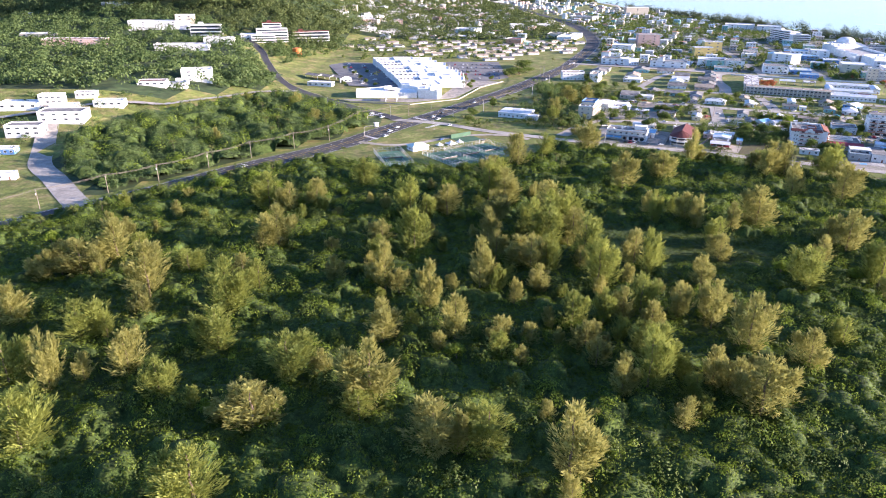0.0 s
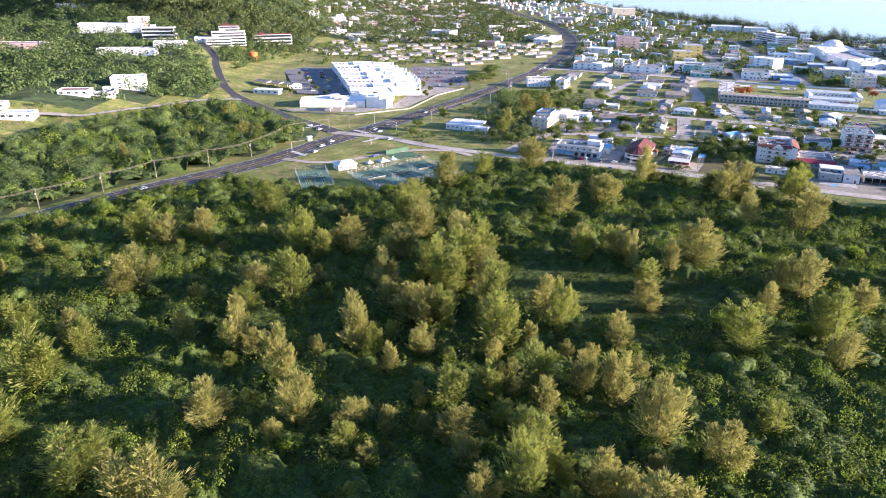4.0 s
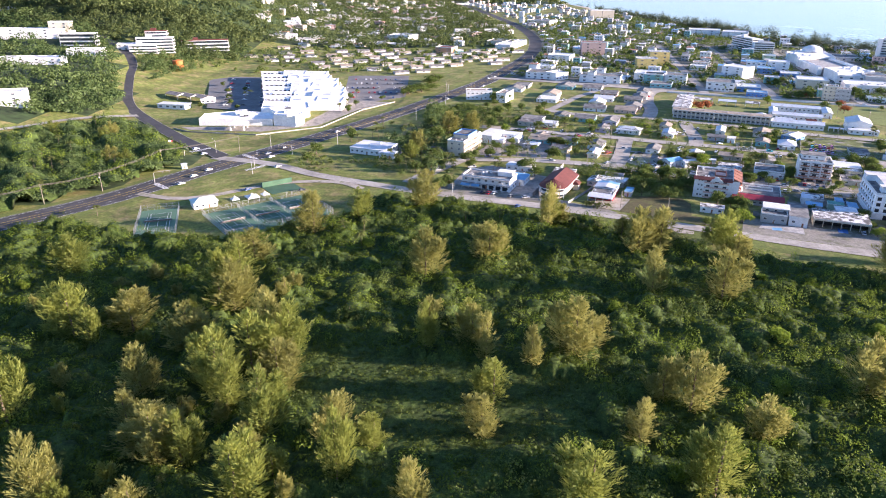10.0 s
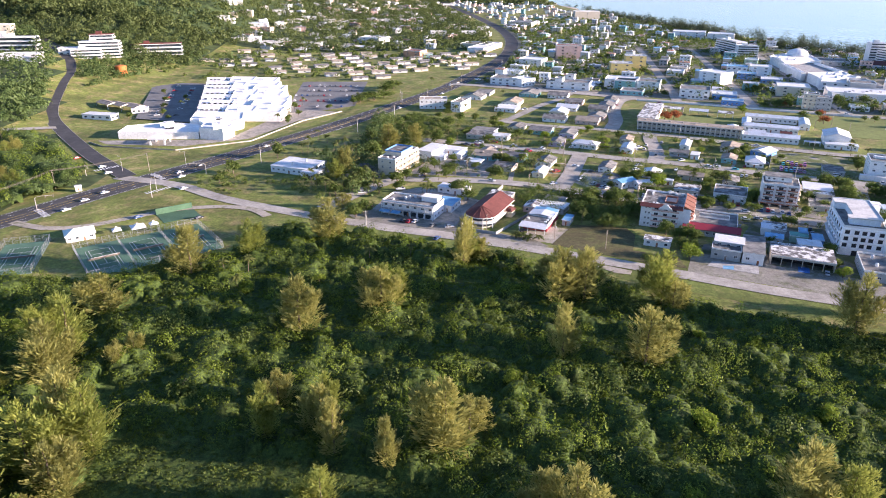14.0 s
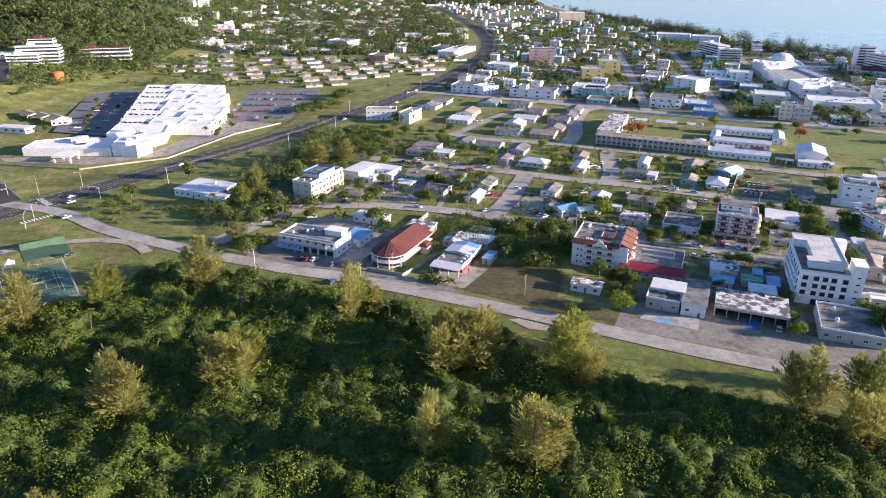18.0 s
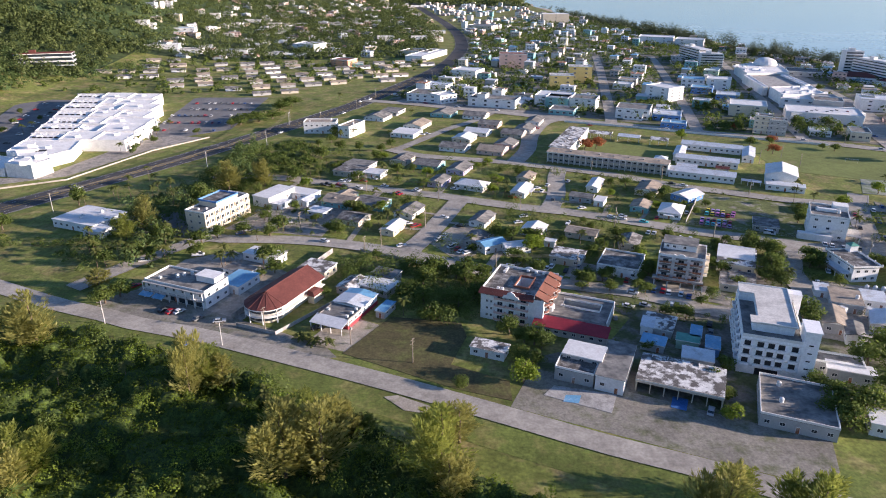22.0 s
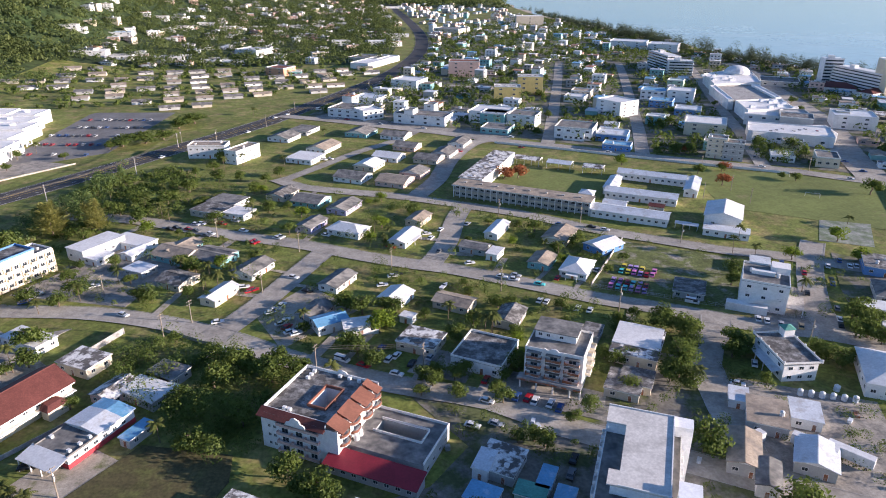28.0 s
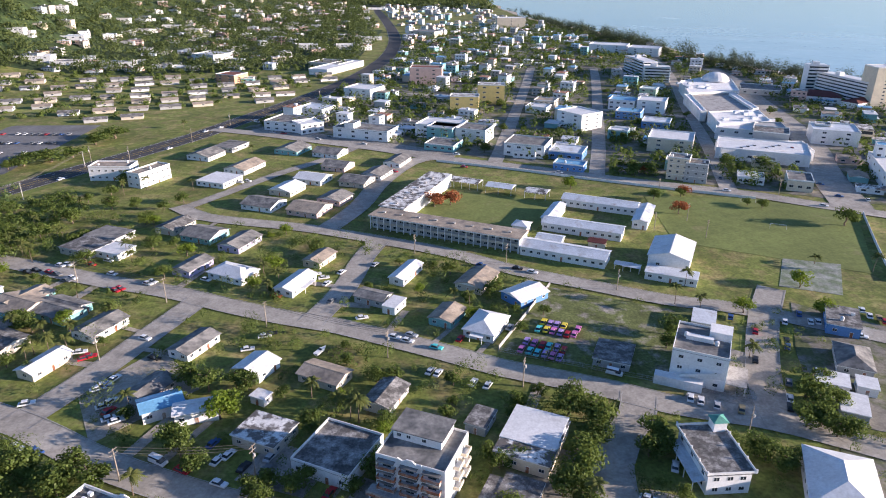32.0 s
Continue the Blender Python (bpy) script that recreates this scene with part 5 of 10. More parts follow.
    for f in range(4):
        for x in (-4.2, 0.0, 4.2):
            part("balcony", bal, ob, pose(x, -d / 2, 0.4 + f * 2.72))
            part("window", window_mesh(2.0, 1.6), ob, pose(x, -d / 2, 0.6 + f * 2.72))
        for x in (-9.0, -7.4):
            part("window", window_mesh(0.9, 1.0), ob, pose(x, -d / 2, 1.2 + f * 2.72))
        for y in (-8.0, -2.5, 4.0, 9.0):
            s = Shape()
            n = 8
            arc = [(1.5 * math.sin(math.pi * k / n), -2.2 * math.cos(math.pi * k / n)) for k in range(n + 1)]
            s.prism([(a, b, 0) for a, b in arc], [(a, b, 0.16) for a, b in arc], 0)
            rim = arc + [(a * 0.93, b * 0.95) for a, b in reversed(arc)]
            s.prism([(a, b, 0.161) for a, b in rim], [(a, b, 0.95) for a, b in rim], 1)
            part("rounded_balcony", cached("round_balcony", lambda: s.mesh("rounded_balcony", "trim", "roof_orange")), ob, pose(w / 2, y, 0.2 + f * 2.72))
            part("window", window_mesh(1.6, 1.8), ob, pose(w / 2, y, 0.5 + f * 2.72, 0, 0, 90))
    for f in range(4):
        for x in (-8, -4, 0, 4, 8):
            part("window", window_mesh(1.5, 1.2), ob, pose(x, d / 2, 1.2 + f * 2.72, 0, 0, 180))
        for y in (-7, -2, 3, 8):
            part("window", window_mesh(1.5, 1.2), ob, pose(-w / 2, y, 1.2 + f * 2.72, 0, 0, -90))
    for x, y in ((-8, 9.5), (-8, 7.8), (-8, 6.1), (0, 10), (3, 10), (6, 10), (-6, -8), (-4.5, -8)):
        part("air_conditioner", cached("aircon2", lambda: boxes([(-0.5, -0.4, 0, 0.5, 0.4, 0.8), (-0.4, -0.45, 0.1, 0.4, -0.4, 0.7)]).mesh("air_conditioner", "trim")), ob, pose(x, y, h + 0.1))


hotel()


def annex():
    """Low building round a yard, with a long crimson roof along its front."""
    ob = thing("courtyard_building", 281.5, 469.5, 0, -0.39, "low grey concrete building round a yard with stained flat roof", "building")
    w, d, h = 22.0, 17.0, 4.2
    x0, x1, y0, y1 = -6.5, 7.0, -1.0, 4.2
    ring = [(-w / 2, -d / 2, x0, d / 2), (x1, -d / 2, w / 2, d / 2), (x0, -d / 2, x1, y0), (x0, y1, x1, d / 2)]
    part("wall", boxes([(a, b, -0.2, c, e, h) for a, b, c, e in ring]).mesh("wall", "wall_grey"), ob)
    part("roof", boxes([(a, b, h, c, e, h + 0.12) for a, b, c, e in ring]).mesh("roof", "roof_grey"), ob)
    part("parapet", boxes([(-w / 2, d / 2 - 0.25, h + 0.12, w / 2, d / 2, h + 0.9), (w / 2 - 0.25, -d / 2, h + 0.12, w / 2, d / 2 - 0.25, h + 0.9), (x0 - 0.25, y0 - 0.25, h + 0.12, x1 + 0.25, y0, h + 0.8), (x1, y0, h + 0.12, x1 + 0.25, y1, h + 0.8), (x0 - 0.25, y1, h + 0.12, x1, y1 + 0.25, h + 0.8)]).mesh("parapet", "trim"), ob)
    for x, y in ((-9, -4), (-9, -6)):
        s = Shape()
        s.tube((0, 0, 0), (0, 0, 1.6), 0.75, 0.75, 12)
        s.tube((0, 0, 1.6), (0, 0, 1.9), 0.7, 0.2, 12)
        part("water_tank", cached("big_tank", lambda: s.mesh("water_tank", "roof_white")), ob, pose(x, y, h + 0.12))
    for i in range(6):
        part("window", window_mesh(1.5, 1.2), ob, pose(-9 + i * 3.6, d / 2, 1.2, 0, 0, 180))
    for i in range(4):
        part("window", window_mesh(1.4, 1.1), ob, pose(w / 2, -6 + i * 4, 1.2, 0, 0, 90))
    ob = thing("long_shed", 276.3, 457.6, 0, -0.39, "long low building under a crimson sheet-metal roof", "building")
    part("wall", boxes([(-12.5, -2.4, -0.2, 12.5, 2.4, 3.4)]).mesh("wall", "wall_grey"), ob)
    s = Shape()
    s.prism([(-13, -3.4, 3.2), (13, -3.4, 3.2), (13, 2.8, 4.4), (-13, 2.8, 4.4)], [(-13, -3.4, 3.35), (13, -3.4, 3.35), (13, 2.8, 4.55), (-13, 2.8, 4.55)])
    part("roof", s.mesh("roof", "roof_crimson"), ob)
    for i in range(8):
        part("window", window_mesh(1.4, 1.1), ob, pose(-10.5 + i * 3, -2.4, 1.1))


annex()


def tower_block():
    """White five-storey concrete block with deep window sills, roof terrace and stair tower."""
    w, d, h = 17.5, 32.0, 12.9
    ob = thing("apartment_building", 337.9, 448.2, 0, -0.33, "unfinished white five-storey apartment block with dark window openings", "building")
    part("wall", boxes([(-w / 2, -d / 2, -0.2, w / 2, d / 2, h)]).mesh("wall", "wall_bright"), ob)
    part("terrace", boxes([(-w / 2 + 0.2, -d / 2 + 0.2, h, w / 2 - 0.2, d / 2 - 0.2, h + 0.08)]).mesh("terrace", "roof_grey"), ob)
    part("parapet", boxes([(-w / 2, -d / 2, h, w / 2, -d / 2 + 0.2, h + 0.9), (-w / 2, -d / 2 + 0.2, h, -w / 2 + 0.2, d / 2, h + 0.9), (w / 2 - 0.2, -d / 2 + 0.2, h, w / 2, d / 2, h + 0.9)]).mesh("parapet", "trim"), ob)
    part("penthouse", boxes([(-w / 2 + 5.0, -d / 2 + 4.5, h + 0.08, w / 2 - 2.6, d / 2, h + 3.0), (-w / 2 + 0.2, d / 2 - 6.5, h + 0.08, -w / 2 + 5.0, d / 2, h + 3.0), (-w / 2 + 3.0, -d / 2 + 4.5, h + 0.08, -w / 2 + 5.0, -d / 2 + 9, h + 3.0)]).mesh("penthouse", "wall_bright"), ob)
    part("penthouse_roof", boxes([(-w / 2 + 4.6, -d / 2 + 3.6, h + 3.0, w / 2 - 2.0, d / 2 + 0.2, h + 3.35), (-w / 2 - 0.1, d / 2 - 6.8, h + 3.0, -w / 2 + 4.6, d / 2 + 0.2, h + 3.35), (-w / 2 + 2.2, -d / 2 + 3.6, h + 3.0, -w / 2 + 4.6, -d / 2 + 8.6, h + 3.35)]).mesh("penthouse_roof", "roof_stained"), ob)
    part("roof_lip", boxes([(-w / 2 + 4.6, -d / 2 + 3.6, h + 3.35, w / 2 - 2.0, -d / 2 + 3.85, h + 3.65), (w / 2 - 2.25, -d / 2 + 3.85, h + 3.35, w / 2 - 2.0, d / 2 + 0.2, h + 3.65), (-w / 2 - 0.1, d / 2 - 0.05, h + 3.35, w / 2 - 2.25, d / 2 + 0.2, h + 3.65)]).mesh("roof_lip", "trim"), ob)
    part("stair_tower", boxes([(w / 2 - 0.6, -d / 2 - 0.6, -0.2, w / 2 + 3.6, -d / 2 + 7.5, h + 4.6), (w / 2 - 0.8, -d / 2 - 0.8, h + 4.6, w / 2 + 3.9, -d / 2 + 7.7, h + 4.9)]).mesh("stair_tower", "wall_bright"), ob)
    part("stair_tower", boxes([(w / 2 - 2.0, d / 2 - 3.0, -0.2, w / 2 + 2.4, d / 2 + 1.0, h + 3.0)]).mesh("stair_tower", "wall_bright"), ob)
    # solid dark slab on the wall, coloured as the shaded room behind an opening
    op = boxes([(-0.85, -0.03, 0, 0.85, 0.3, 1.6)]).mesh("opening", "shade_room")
    sill = boxes([(-1.25, -0.7, -0.25, 1.25, 0, -0.05)]).mesh("sill", "trim")
    hood = boxes([(-0.95, -0.12, -0.12, 0.95, 0, 1.75)]).mesh("window_surround", "concrete")
    for f in range(3):
        for i in range(5):
            x = (-6.9, -3.2, -0.2, 2.7, 6.4)[i]
            z = 4.0 + f * 3.0
            part("window_surround", hood, ob, pose(x, -d / 2, z))
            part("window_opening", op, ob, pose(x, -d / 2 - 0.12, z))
            part("sill", sill, ob, pose(x, -d / 2, z))
            part("balcony", balcony_mesh(2.6, 0.9, "wall_bright"), ob, pose(x, -d / 2, z - 0.9))
        for i in range(7):
            y = -12.5 + i * 4.2
            for m in (pose(-w / 2, y, 4.0 + f * 3.0, 0, 0, -90), pose(w / 2, y, 4.0 + f * 3.0, 0, 0, 90)):
                part("window_opening", op, ob, m)
                part("balcony", balcony_mesh(2.8, 1.0, "wall_bright"), ob, m @ pose(0, 0, -0.9))
    for f in range(5):
        # slits are dark slabs too, shade given by their colour
        part("slit_window", boxes([(-0.6, -0.04, 0, 0.6, 0.2, 0.45)]).mesh("slit_window", "shade_room"), ob, pose(w / 2 + 1.5, -d / 2 - 0.6, 2.2 + f * 2.7))
    for f in range(1, 5):
        part("floor_band", boxes([(-w / 2 - 0.15, -d / 2 - 0.18, f * 3.0 - 0.1, w / 2, d / 2, f * 3.0 + 0.1)]).mesh("floor_band", "trim"), ob)
    # dark slab paints the shade inside the doorway
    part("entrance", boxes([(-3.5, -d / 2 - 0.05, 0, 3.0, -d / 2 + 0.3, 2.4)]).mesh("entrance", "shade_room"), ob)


tower_block()


def balcony_block():
    """Four storeys, shop front below, balconies with brown rails, curved gable."""
    w, d, h = 17.5, 15.5, 12.0
    ob = thing("apartment_building", 328.7, 504.0, 0, -0.38, "white four-storey apartment block with brown balcony rails and shops below", "building")
    part("wall", boxes([(-w / 2, -d / 2, 3.2, w / 2, d / 2, h), (-w / 2, -d / 2 + 2.2, -0.2, w / 2, d / 2, 3.2)]).mesh("wall", "wall_white"), ob)
    part("roof", boxes([(-w / 2 + 0.2, -d / 2 + 0.2, h, w / 2 - 0.2, d / 2 - 0.2, h + 0.08)]).mesh("roof", "roof_grey"), ob)
    part("parapet", boxes([(-w / 2, -d / 2, h, w / 2, -d / 2 + 0.22, h + 0.7), (-w / 2, -d / 2 + 0.22, h, -w / 2 + 0.22, d / 2, h + 0.7), (w / 2 - 0.22, -d / 2 + 0.22, h, w / 2, d / 2, h + 0.7), (-w / 2, d / 2 - 0.22, h, w / 2, d / 2, h + 0.7)]).mesh("parapet", "trim"), ob)
    part("penthouse", boxes([(-w / 2 + 1.2, -0.5, h, w / 2 - 3.8, d / 2, h + 2.6)]).mesh("penthouse", "wall_white"), ob)
    part("penthouse_roof", boxes([(-w / 2 + 0.7, -1.0, h + 2.6, w / 2 - 3.3, d / 2 + 0.4, h + 2.85)]).mesh("penthouse_roof", "roof_grey"), ob)
    for x in (-6, -3.5, 0.5):
        part("window", window_mesh(1.2, 1.0), ob, pose(x, -0.5, h + 0.9))
    s = Shape()
    prof = [(-3, 0), (3, 0), (3, 1.2), (1.6, 0.9), (0.7, 1.7), (-0.7, 1.7), (-1.6, 0.9), (-3, 1.6)]
    s.prism([(x, -d / 2 - 0.3, h - 0.3 + z) for x, z in prof], [(x, -d / 2 + 0.02, h - 0.3 + z) for x, z in prof])
    part("gable", s.mesh("gable", "trim"), ob)
    for f in (1, 2, 3):
        for x in (-5.8, 0, 5.6):
            part("balcony", balcony_mesh(4.6, 1.4, "rust"), ob, pose(x, -d / 2, f * 3.0 - 0.1 + 0.4))
            part("window", window_mesh(2.2, 1.8), ob, pose(x, -d / 2, f * 3.0 + 0.5))
            part("awning", cached("awning", lambda: boxes([(-2.2, -1.3, 0, 2.2, 0, 0.12), (-2.2, -1.3, -0.2, 2.2, -1.25, 0)]).mesh("awning", "roof_grey")), ob, pose(x, -d / 2, f * 3.0 + 2.55))
        for y in (-5, 0, 5):
            part("window", window_mesh(1.2, 1.2), ob, pose(-w / 2, y, f * 3.0 + 0.9, 0, 0, -90))
        for y in (-1, 4):
            part("balcony", balcony_mesh(3.4, 1.6, "wall_cream"), ob, pose(w / 2, y, f * 3.0 + 0.3, 0, 0, 90))
            part("window", window_mesh(1.6, 1.8), ob, pose(w / 2, y, f * 3.0 + 0.5, 0, 0, 90))
        for x in (-6, -2, 2, 6):
            part("window", window_mesh(1.3, 1.2), ob, pose(x, d / 2, f * 3.0 + 0.9, 0, 0, 180))
    part("canopy", boxes([(-w / 2 - 1.2, -d / 2 - 3.4, 2.9, w / 2 + 0.4, -d / 2, 3.3), (-w / 2 - 1.2, -d / 2 - 3.4, 3.3, w / 2 + 0.4, -d / 2 - 3.2, 3.9)]).mesh("canopy", "concrete"), ob)
    part("canopy_fascia", boxes([(-w / 2 - 1.25, -d / 2 - 3.45, 2.75, w / 2 + 0.45, -d / 2 - 3.4, 3.3)]).mesh("canopy_fascia", "rust"), ob)
    post = boxes([(-0.2, -0.2, 0, 0.2, 0.2, 2.9)]).mesh("post", "trim")
    for x in (-9, -4, 1, 6, 9):
        part("post", post, ob, pose(x, -d / 2 - 3.1, 0))
    for x in (-6.5, -1.5, 3.5):
        part("shop_front", boxes([(-2.0, -0.06, 0.2, 2.0, 0.1, 2.6)]).mesh("shop_front", "glass"), ob, pose(x, -d / 2 + 2.2, 0))


balcony_block()


def stair_block():
    """White four-storey block with outside stairs and a roof room."""
    w, d, h = 16.0, 18.0, 11.0
    ob = building("apartment_building", 413.6, 553.6, w, d, -0.42, h, "parapet", "roof_grey", "white", 3, 4.4, "apartment", 2)
    part("roof_room", boxes([(1.5, 2.0, h, 8.0, 8.0, h + 2.6), (-5, -1, h, 3, 1.0, h + 1.4)]).mesh("roof_room", "wall_white"), ob)
    part("low_wing", boxes([(-w / 2 - 4, -d / 2 - 3.4, -0.2, w / 2 - 6, -d / 2, 3.0)]).mesh("low_wing", "wall_white"), ob)
    s = Shape()
    s.prism([(-5, -d / 2 - 1.5, 3.0), (6.5, -d / 2 - 1.5, 6.2), (6.5, -d / 2, 6.2), (-5, -d / 2, 3.0)], [(-5, -d / 2 - 1.5, 3.9), (6.5, -d / 2 - 1.5, 7.1), (6.5, -d / 2, 6.3), (-5, -d / 2, 3.1)])
    part("staircase", s.mesh("staircase", "trim"), ob)
    part("carport_roof", boxes([(w / 2, -d / 2, 3.0, w / 2 + 6, 2, 3.25)]).mesh("carport_roof", "concrete"), ob)
    for x, y in ((w / 2 + 5.6, -d / 2 + 0.4), (w / 2 + 5.6, 1.6)):
        part("post", boxes([(-0.15, -0.15, 0, 0.15, 0.15, 3.0)]).mesh("post", "trim"), ob, pose(x, y, 0))


stair_block()


def restaurant():
    """Hall with a rounded end, red tiled roof and a ring of columns."""
    ob = thing("restaurant_building", 169.0, 471.5, 0, 1.137, "round-ended restaurant with red tiled roof and white columned veranda", "restaurant")
    L, R, h = 25.0, 7.3, 5.4
    n = 14
    arc = [(R * math.cos(math.pi / 2 + math.pi * k / n), R * math.sin(math.pi / 2 + math.pi * k / n)) for k in range(n + 1)]
    ring = [(L, R)] + arc + [(L, -R)]
    part("wall", Shape().prism([(x * 0.86 if x < 0 else x, y * 0.86, -0.2) for x, y in ring], [(x * 0.86 if x < 0 else x, y * 0.86, h) for x, y in ring]).mesh("wall", "wall_cream"), ob)
    R2 = R + 0.7
    for z0, z1 in ((0.9, 2.6), (3.6, h - 0.15)):
        o = [(p * 0.91, q * 0.91) for p, q in arc]
        part("glazing", Shape().prism([(p, q, z0) for p, q in o], [(p, q, z1) for p, q in o]).mesh("glazing", "glass"), ob, None, "dark tinted veranda glass")
    o, q = [(p * 1.03, q * 1.03) for p, q in arc], Shape()
    for a, b in zip(o, o[1:]):
        for z0, z1 in ((3.0, 3.12), (3.45, 3.55), (3.85, 3.95)):
            q.prism([(*a, z0), (*b, z0), (b[0] * 0.985, b[1] * 0.985, z0), (a[0] * 0.985, a[1] * 0.985, z0)], [(*a, z1), (*b, z1), (b[0] * 0.985, b[1] * 0.985, z1), (a[0] * 0.985, a[1] * 0.985, z1)])
    part("veranda_rail", q.mesh("veranda_rail", "trim"), ob)
    arc2 = [(R2 * math.cos(math.pi / 2 + math.pi * k / n), R2 * math.sin(math.pi / 2 + math.pi * k / n)) for k in range(n + 1)]
    for name, z0, z1, m in (("floor_ring", 2.6, 2.95, "trim"), ("eave_ring", h - 0.1, h + 0.25, "trim")):
        o = [(L, R2)] + arc2 + [(L, -R2)]
        part(name, Shape().prism([(x, y, z0) for x, y in o], [(x, y, z1) for x, y in o]).mesh(name, m), ob)
    s = Shape()
    z0, z1 = h + 0.26, h + 4.0
    tops = [(0, 0, z1), (L - 1, 0, z1)]
    for a, b in zip(arc2, arc2[1:]):
        s.poly([(*a, z0), (*b, z0), tops[0]])
    s.poly([(L + 0.6, R2, z0), (0, R2, z0), tops[0], (L + 0.6, 0, z1)])
    s.poly([(0, -R2, z0), (L + 0.6, -R2, z0), (L + 0.6, 0, z1), tops[0]])
    s.poly([(L + 0.6, -R2, z0), (L + 0.6, R2, z0), (L + 0.6, 0, z1)])
    part("roof", s.mesh("roof", "roof_red"), ob)
    s = Shape()
    s.tube((0, 0, z1), (L + 0.6, 0, z1), 0.16, 0.16, 6)
    for k in range(0, n + 1, 2):
        s.tube((*arc2[k], z0 + 0.02), (0, 0, z1 + 0.02), 0.1, 0.1, 5)
    part("ridge_tiles", s.mesh("ridge_tiles", "roof_red"), ob)
    col = Shape().tube((0, 0, 0), (0, 0, h), 0.2, 0.17, 8).mesh("column", "trim")
    for x, y in arc2[::3]:
        part("column", col, ob, pose(x * 0.97, y * 0.97, 0))
    for k in range(6):
        for e in (-1, 1):
            part("window", window_mesh(1.5, 1.5), ob, pose(3 + k * 3.8, e * R * 0.86, 1.1, 0, 0, 0 if e < 0 else 180))
            part("window", window_mesh(1.5, 1.3), ob, pose(3 + k * 3.8, e * R * 0.86, 3.5, 0, 0, 0 if e < 0 else 180))
    part("porch", boxes([(14, -R2 - 2.5, 0, 20, -R2 + 0.5, 3.2)]).mesh("porch", "wall_cream"), ob)
    part("porch_roof", Shape().prism([(13.5, -R2 - 3, 3.2), (20.5, -R2 - 3, 3.2), (20.5, -R2 + 0.6, 3.2), (13.5, -R2 + 0.6, 3.2)], [(15, -R2 - 1.5, 4.3), (19, -R2 - 1.5, 4.3), (19, -R2 + 0.6, 4.6), (15, -R2 + 0.6, 4.6)]).mesh("porch_roof", "roof_red"), ob)


restaurant()
mesh_fence("garden_wall", [(157, 468), (163, 481), (176, 508), (184, 528)], 2.2, "concrete", "long pale concrete boundary wall", 4, True)
mesh_fence("garden_wall", [(160, 463), (175, 457), (192, 481), (197, 490)], 1.4, "concrete", "low pale concrete boundary wall", 4, True)
mesh_fence("garden_wall", [(196, 530), (220, 518), (206, 494)], 1.3, "concrete", "low pale concrete boundary wall", 4, True)
mesh_fence("garden_wall", [(352, 566), (376, 614)], 1.6, "concrete", "pale concrete wall beside the rental lot", 4, True)
mesh_fence("school_wall", [(330, 792), (381, 772), (425, 752), (465, 735), (503, 720)], 1.4, "trim", "white balustrade wall round the school ground", 2.4, True)
mesh_fence("field_wall", [(548, 697), (530, 655), (515, 618)], 1.6, "trim", "white boundary wall of the playing field", 3, True)
mesh_fence("lot_fence", [(352, 565), (412, 543), (425, 538)], 1.6, label="rusty wire fence along the street")


# ---- school ----
def school_front():
    """Two-storey classroom wing with verandas and pillars."""
    for x, y, w, d, r in ((335.1, 665.2, 74.0, 11.0, -0.41), (320.5, 715.2, 13.0, 62.0, -0.39)):
        ob = thing("school_building", x, y, 0, r, "long two-storey school wing with brown roof and pillared veranda", "school")
        h = 6.8
        part("wall", boxes([(-w / 2 + 0.2, -d / 2 + 2.0, -0.2, w / 2 - 0.2, d / 2, h)]).mesh("wall", "wall_grey"), ob)
        part("roof", boxes([(-w / 2 - 0.6, -d / 2 - 0.6, h, w / 2 + 0.6, d / 2 + 0.6, h + 0.3)]).mesh("roof", "roof_tan" if w > d else "roof_worn"), ob)
        part("fascia", boxes([(-w / 2 - 0.65, -d / 2 - 0.65, h - 0.25, w / 2 + 0.65, -d / 2 - 0.6, h + 0.2)]).mesh("fascia", "trim"), ob)
        part("veranda_floor", boxes([(-w / 2, -d / 2, 3.25, w / 2, -d / 2 + 2.0, 3.45), (-w / 2, -d / 2, 3.45, w / 2, -d / 2 + 0.1, 4.3)]).mesh("veranda_floor", "wall_beige"), ob)
        n = int(w / 3.4)
        post = boxes([(-0.18, -0.18, 0, 0.18, 0.18, h)]).mesh("pillar", "trim")
        for i in range(n + 1):
            part("pillar", post, ob, pose(-w / 2 + 0.3 + i * (w - 0.6) / n, -d / 2 + 0.1, 0))
        for i in range(n):
            for f in (0, 1):
                part("window", window_mesh(2.0, 1.3), ob, pose(-w / 2 + (i + 0.5) * w / n, -d / 2 + 2.0, 1.0 + f * 3.4))
        part("end_wall", boxes([(w / 2, -d / 2 - 0.3, -0.2, w / 2 + 0.3, d / 2 + 0.3, h)]).mesh("end_wall", "wall_white"), ob)
        for k in range(int(max(w, d) / 9)):
            u = -max(w, d) / 2 + 5 + k * 9
            part("roof_vent", cached("vent", lambda: boxes([(-0.6, -0.6, 0, 0.6, 0.6, 0.5), (-0.75, -0.75, 0.5, 0.75, 0.75, 0.6)]).mesh("roof_vent", "concrete")), ob, pose(*((u, 0) if w > d else (0, u)), h + 0.3))


school_front()
for x, y, w, d, r, h in ((386.5, 642.0, 37.0, 11.0, -0.42, 4.2), (415.5, 705.5, 38.0, 10.0, -0.42, 4.2), (400.0, 671.0, 37.0, 10.0, -0.40, 4.2), (433.0, 687.0, 7.0, 26.0, -0.41, 4.2), (389.0, 690.0, 6.0, 24.0, -0.41, 4.2)):
    building("school_building", x, y, w, d, r, h, "gable", "roof_metal", "white", 1, 3.2, "school")
house(382, 655, 12, 9, -0.41, 4, "gable", "roof_metal", "white")
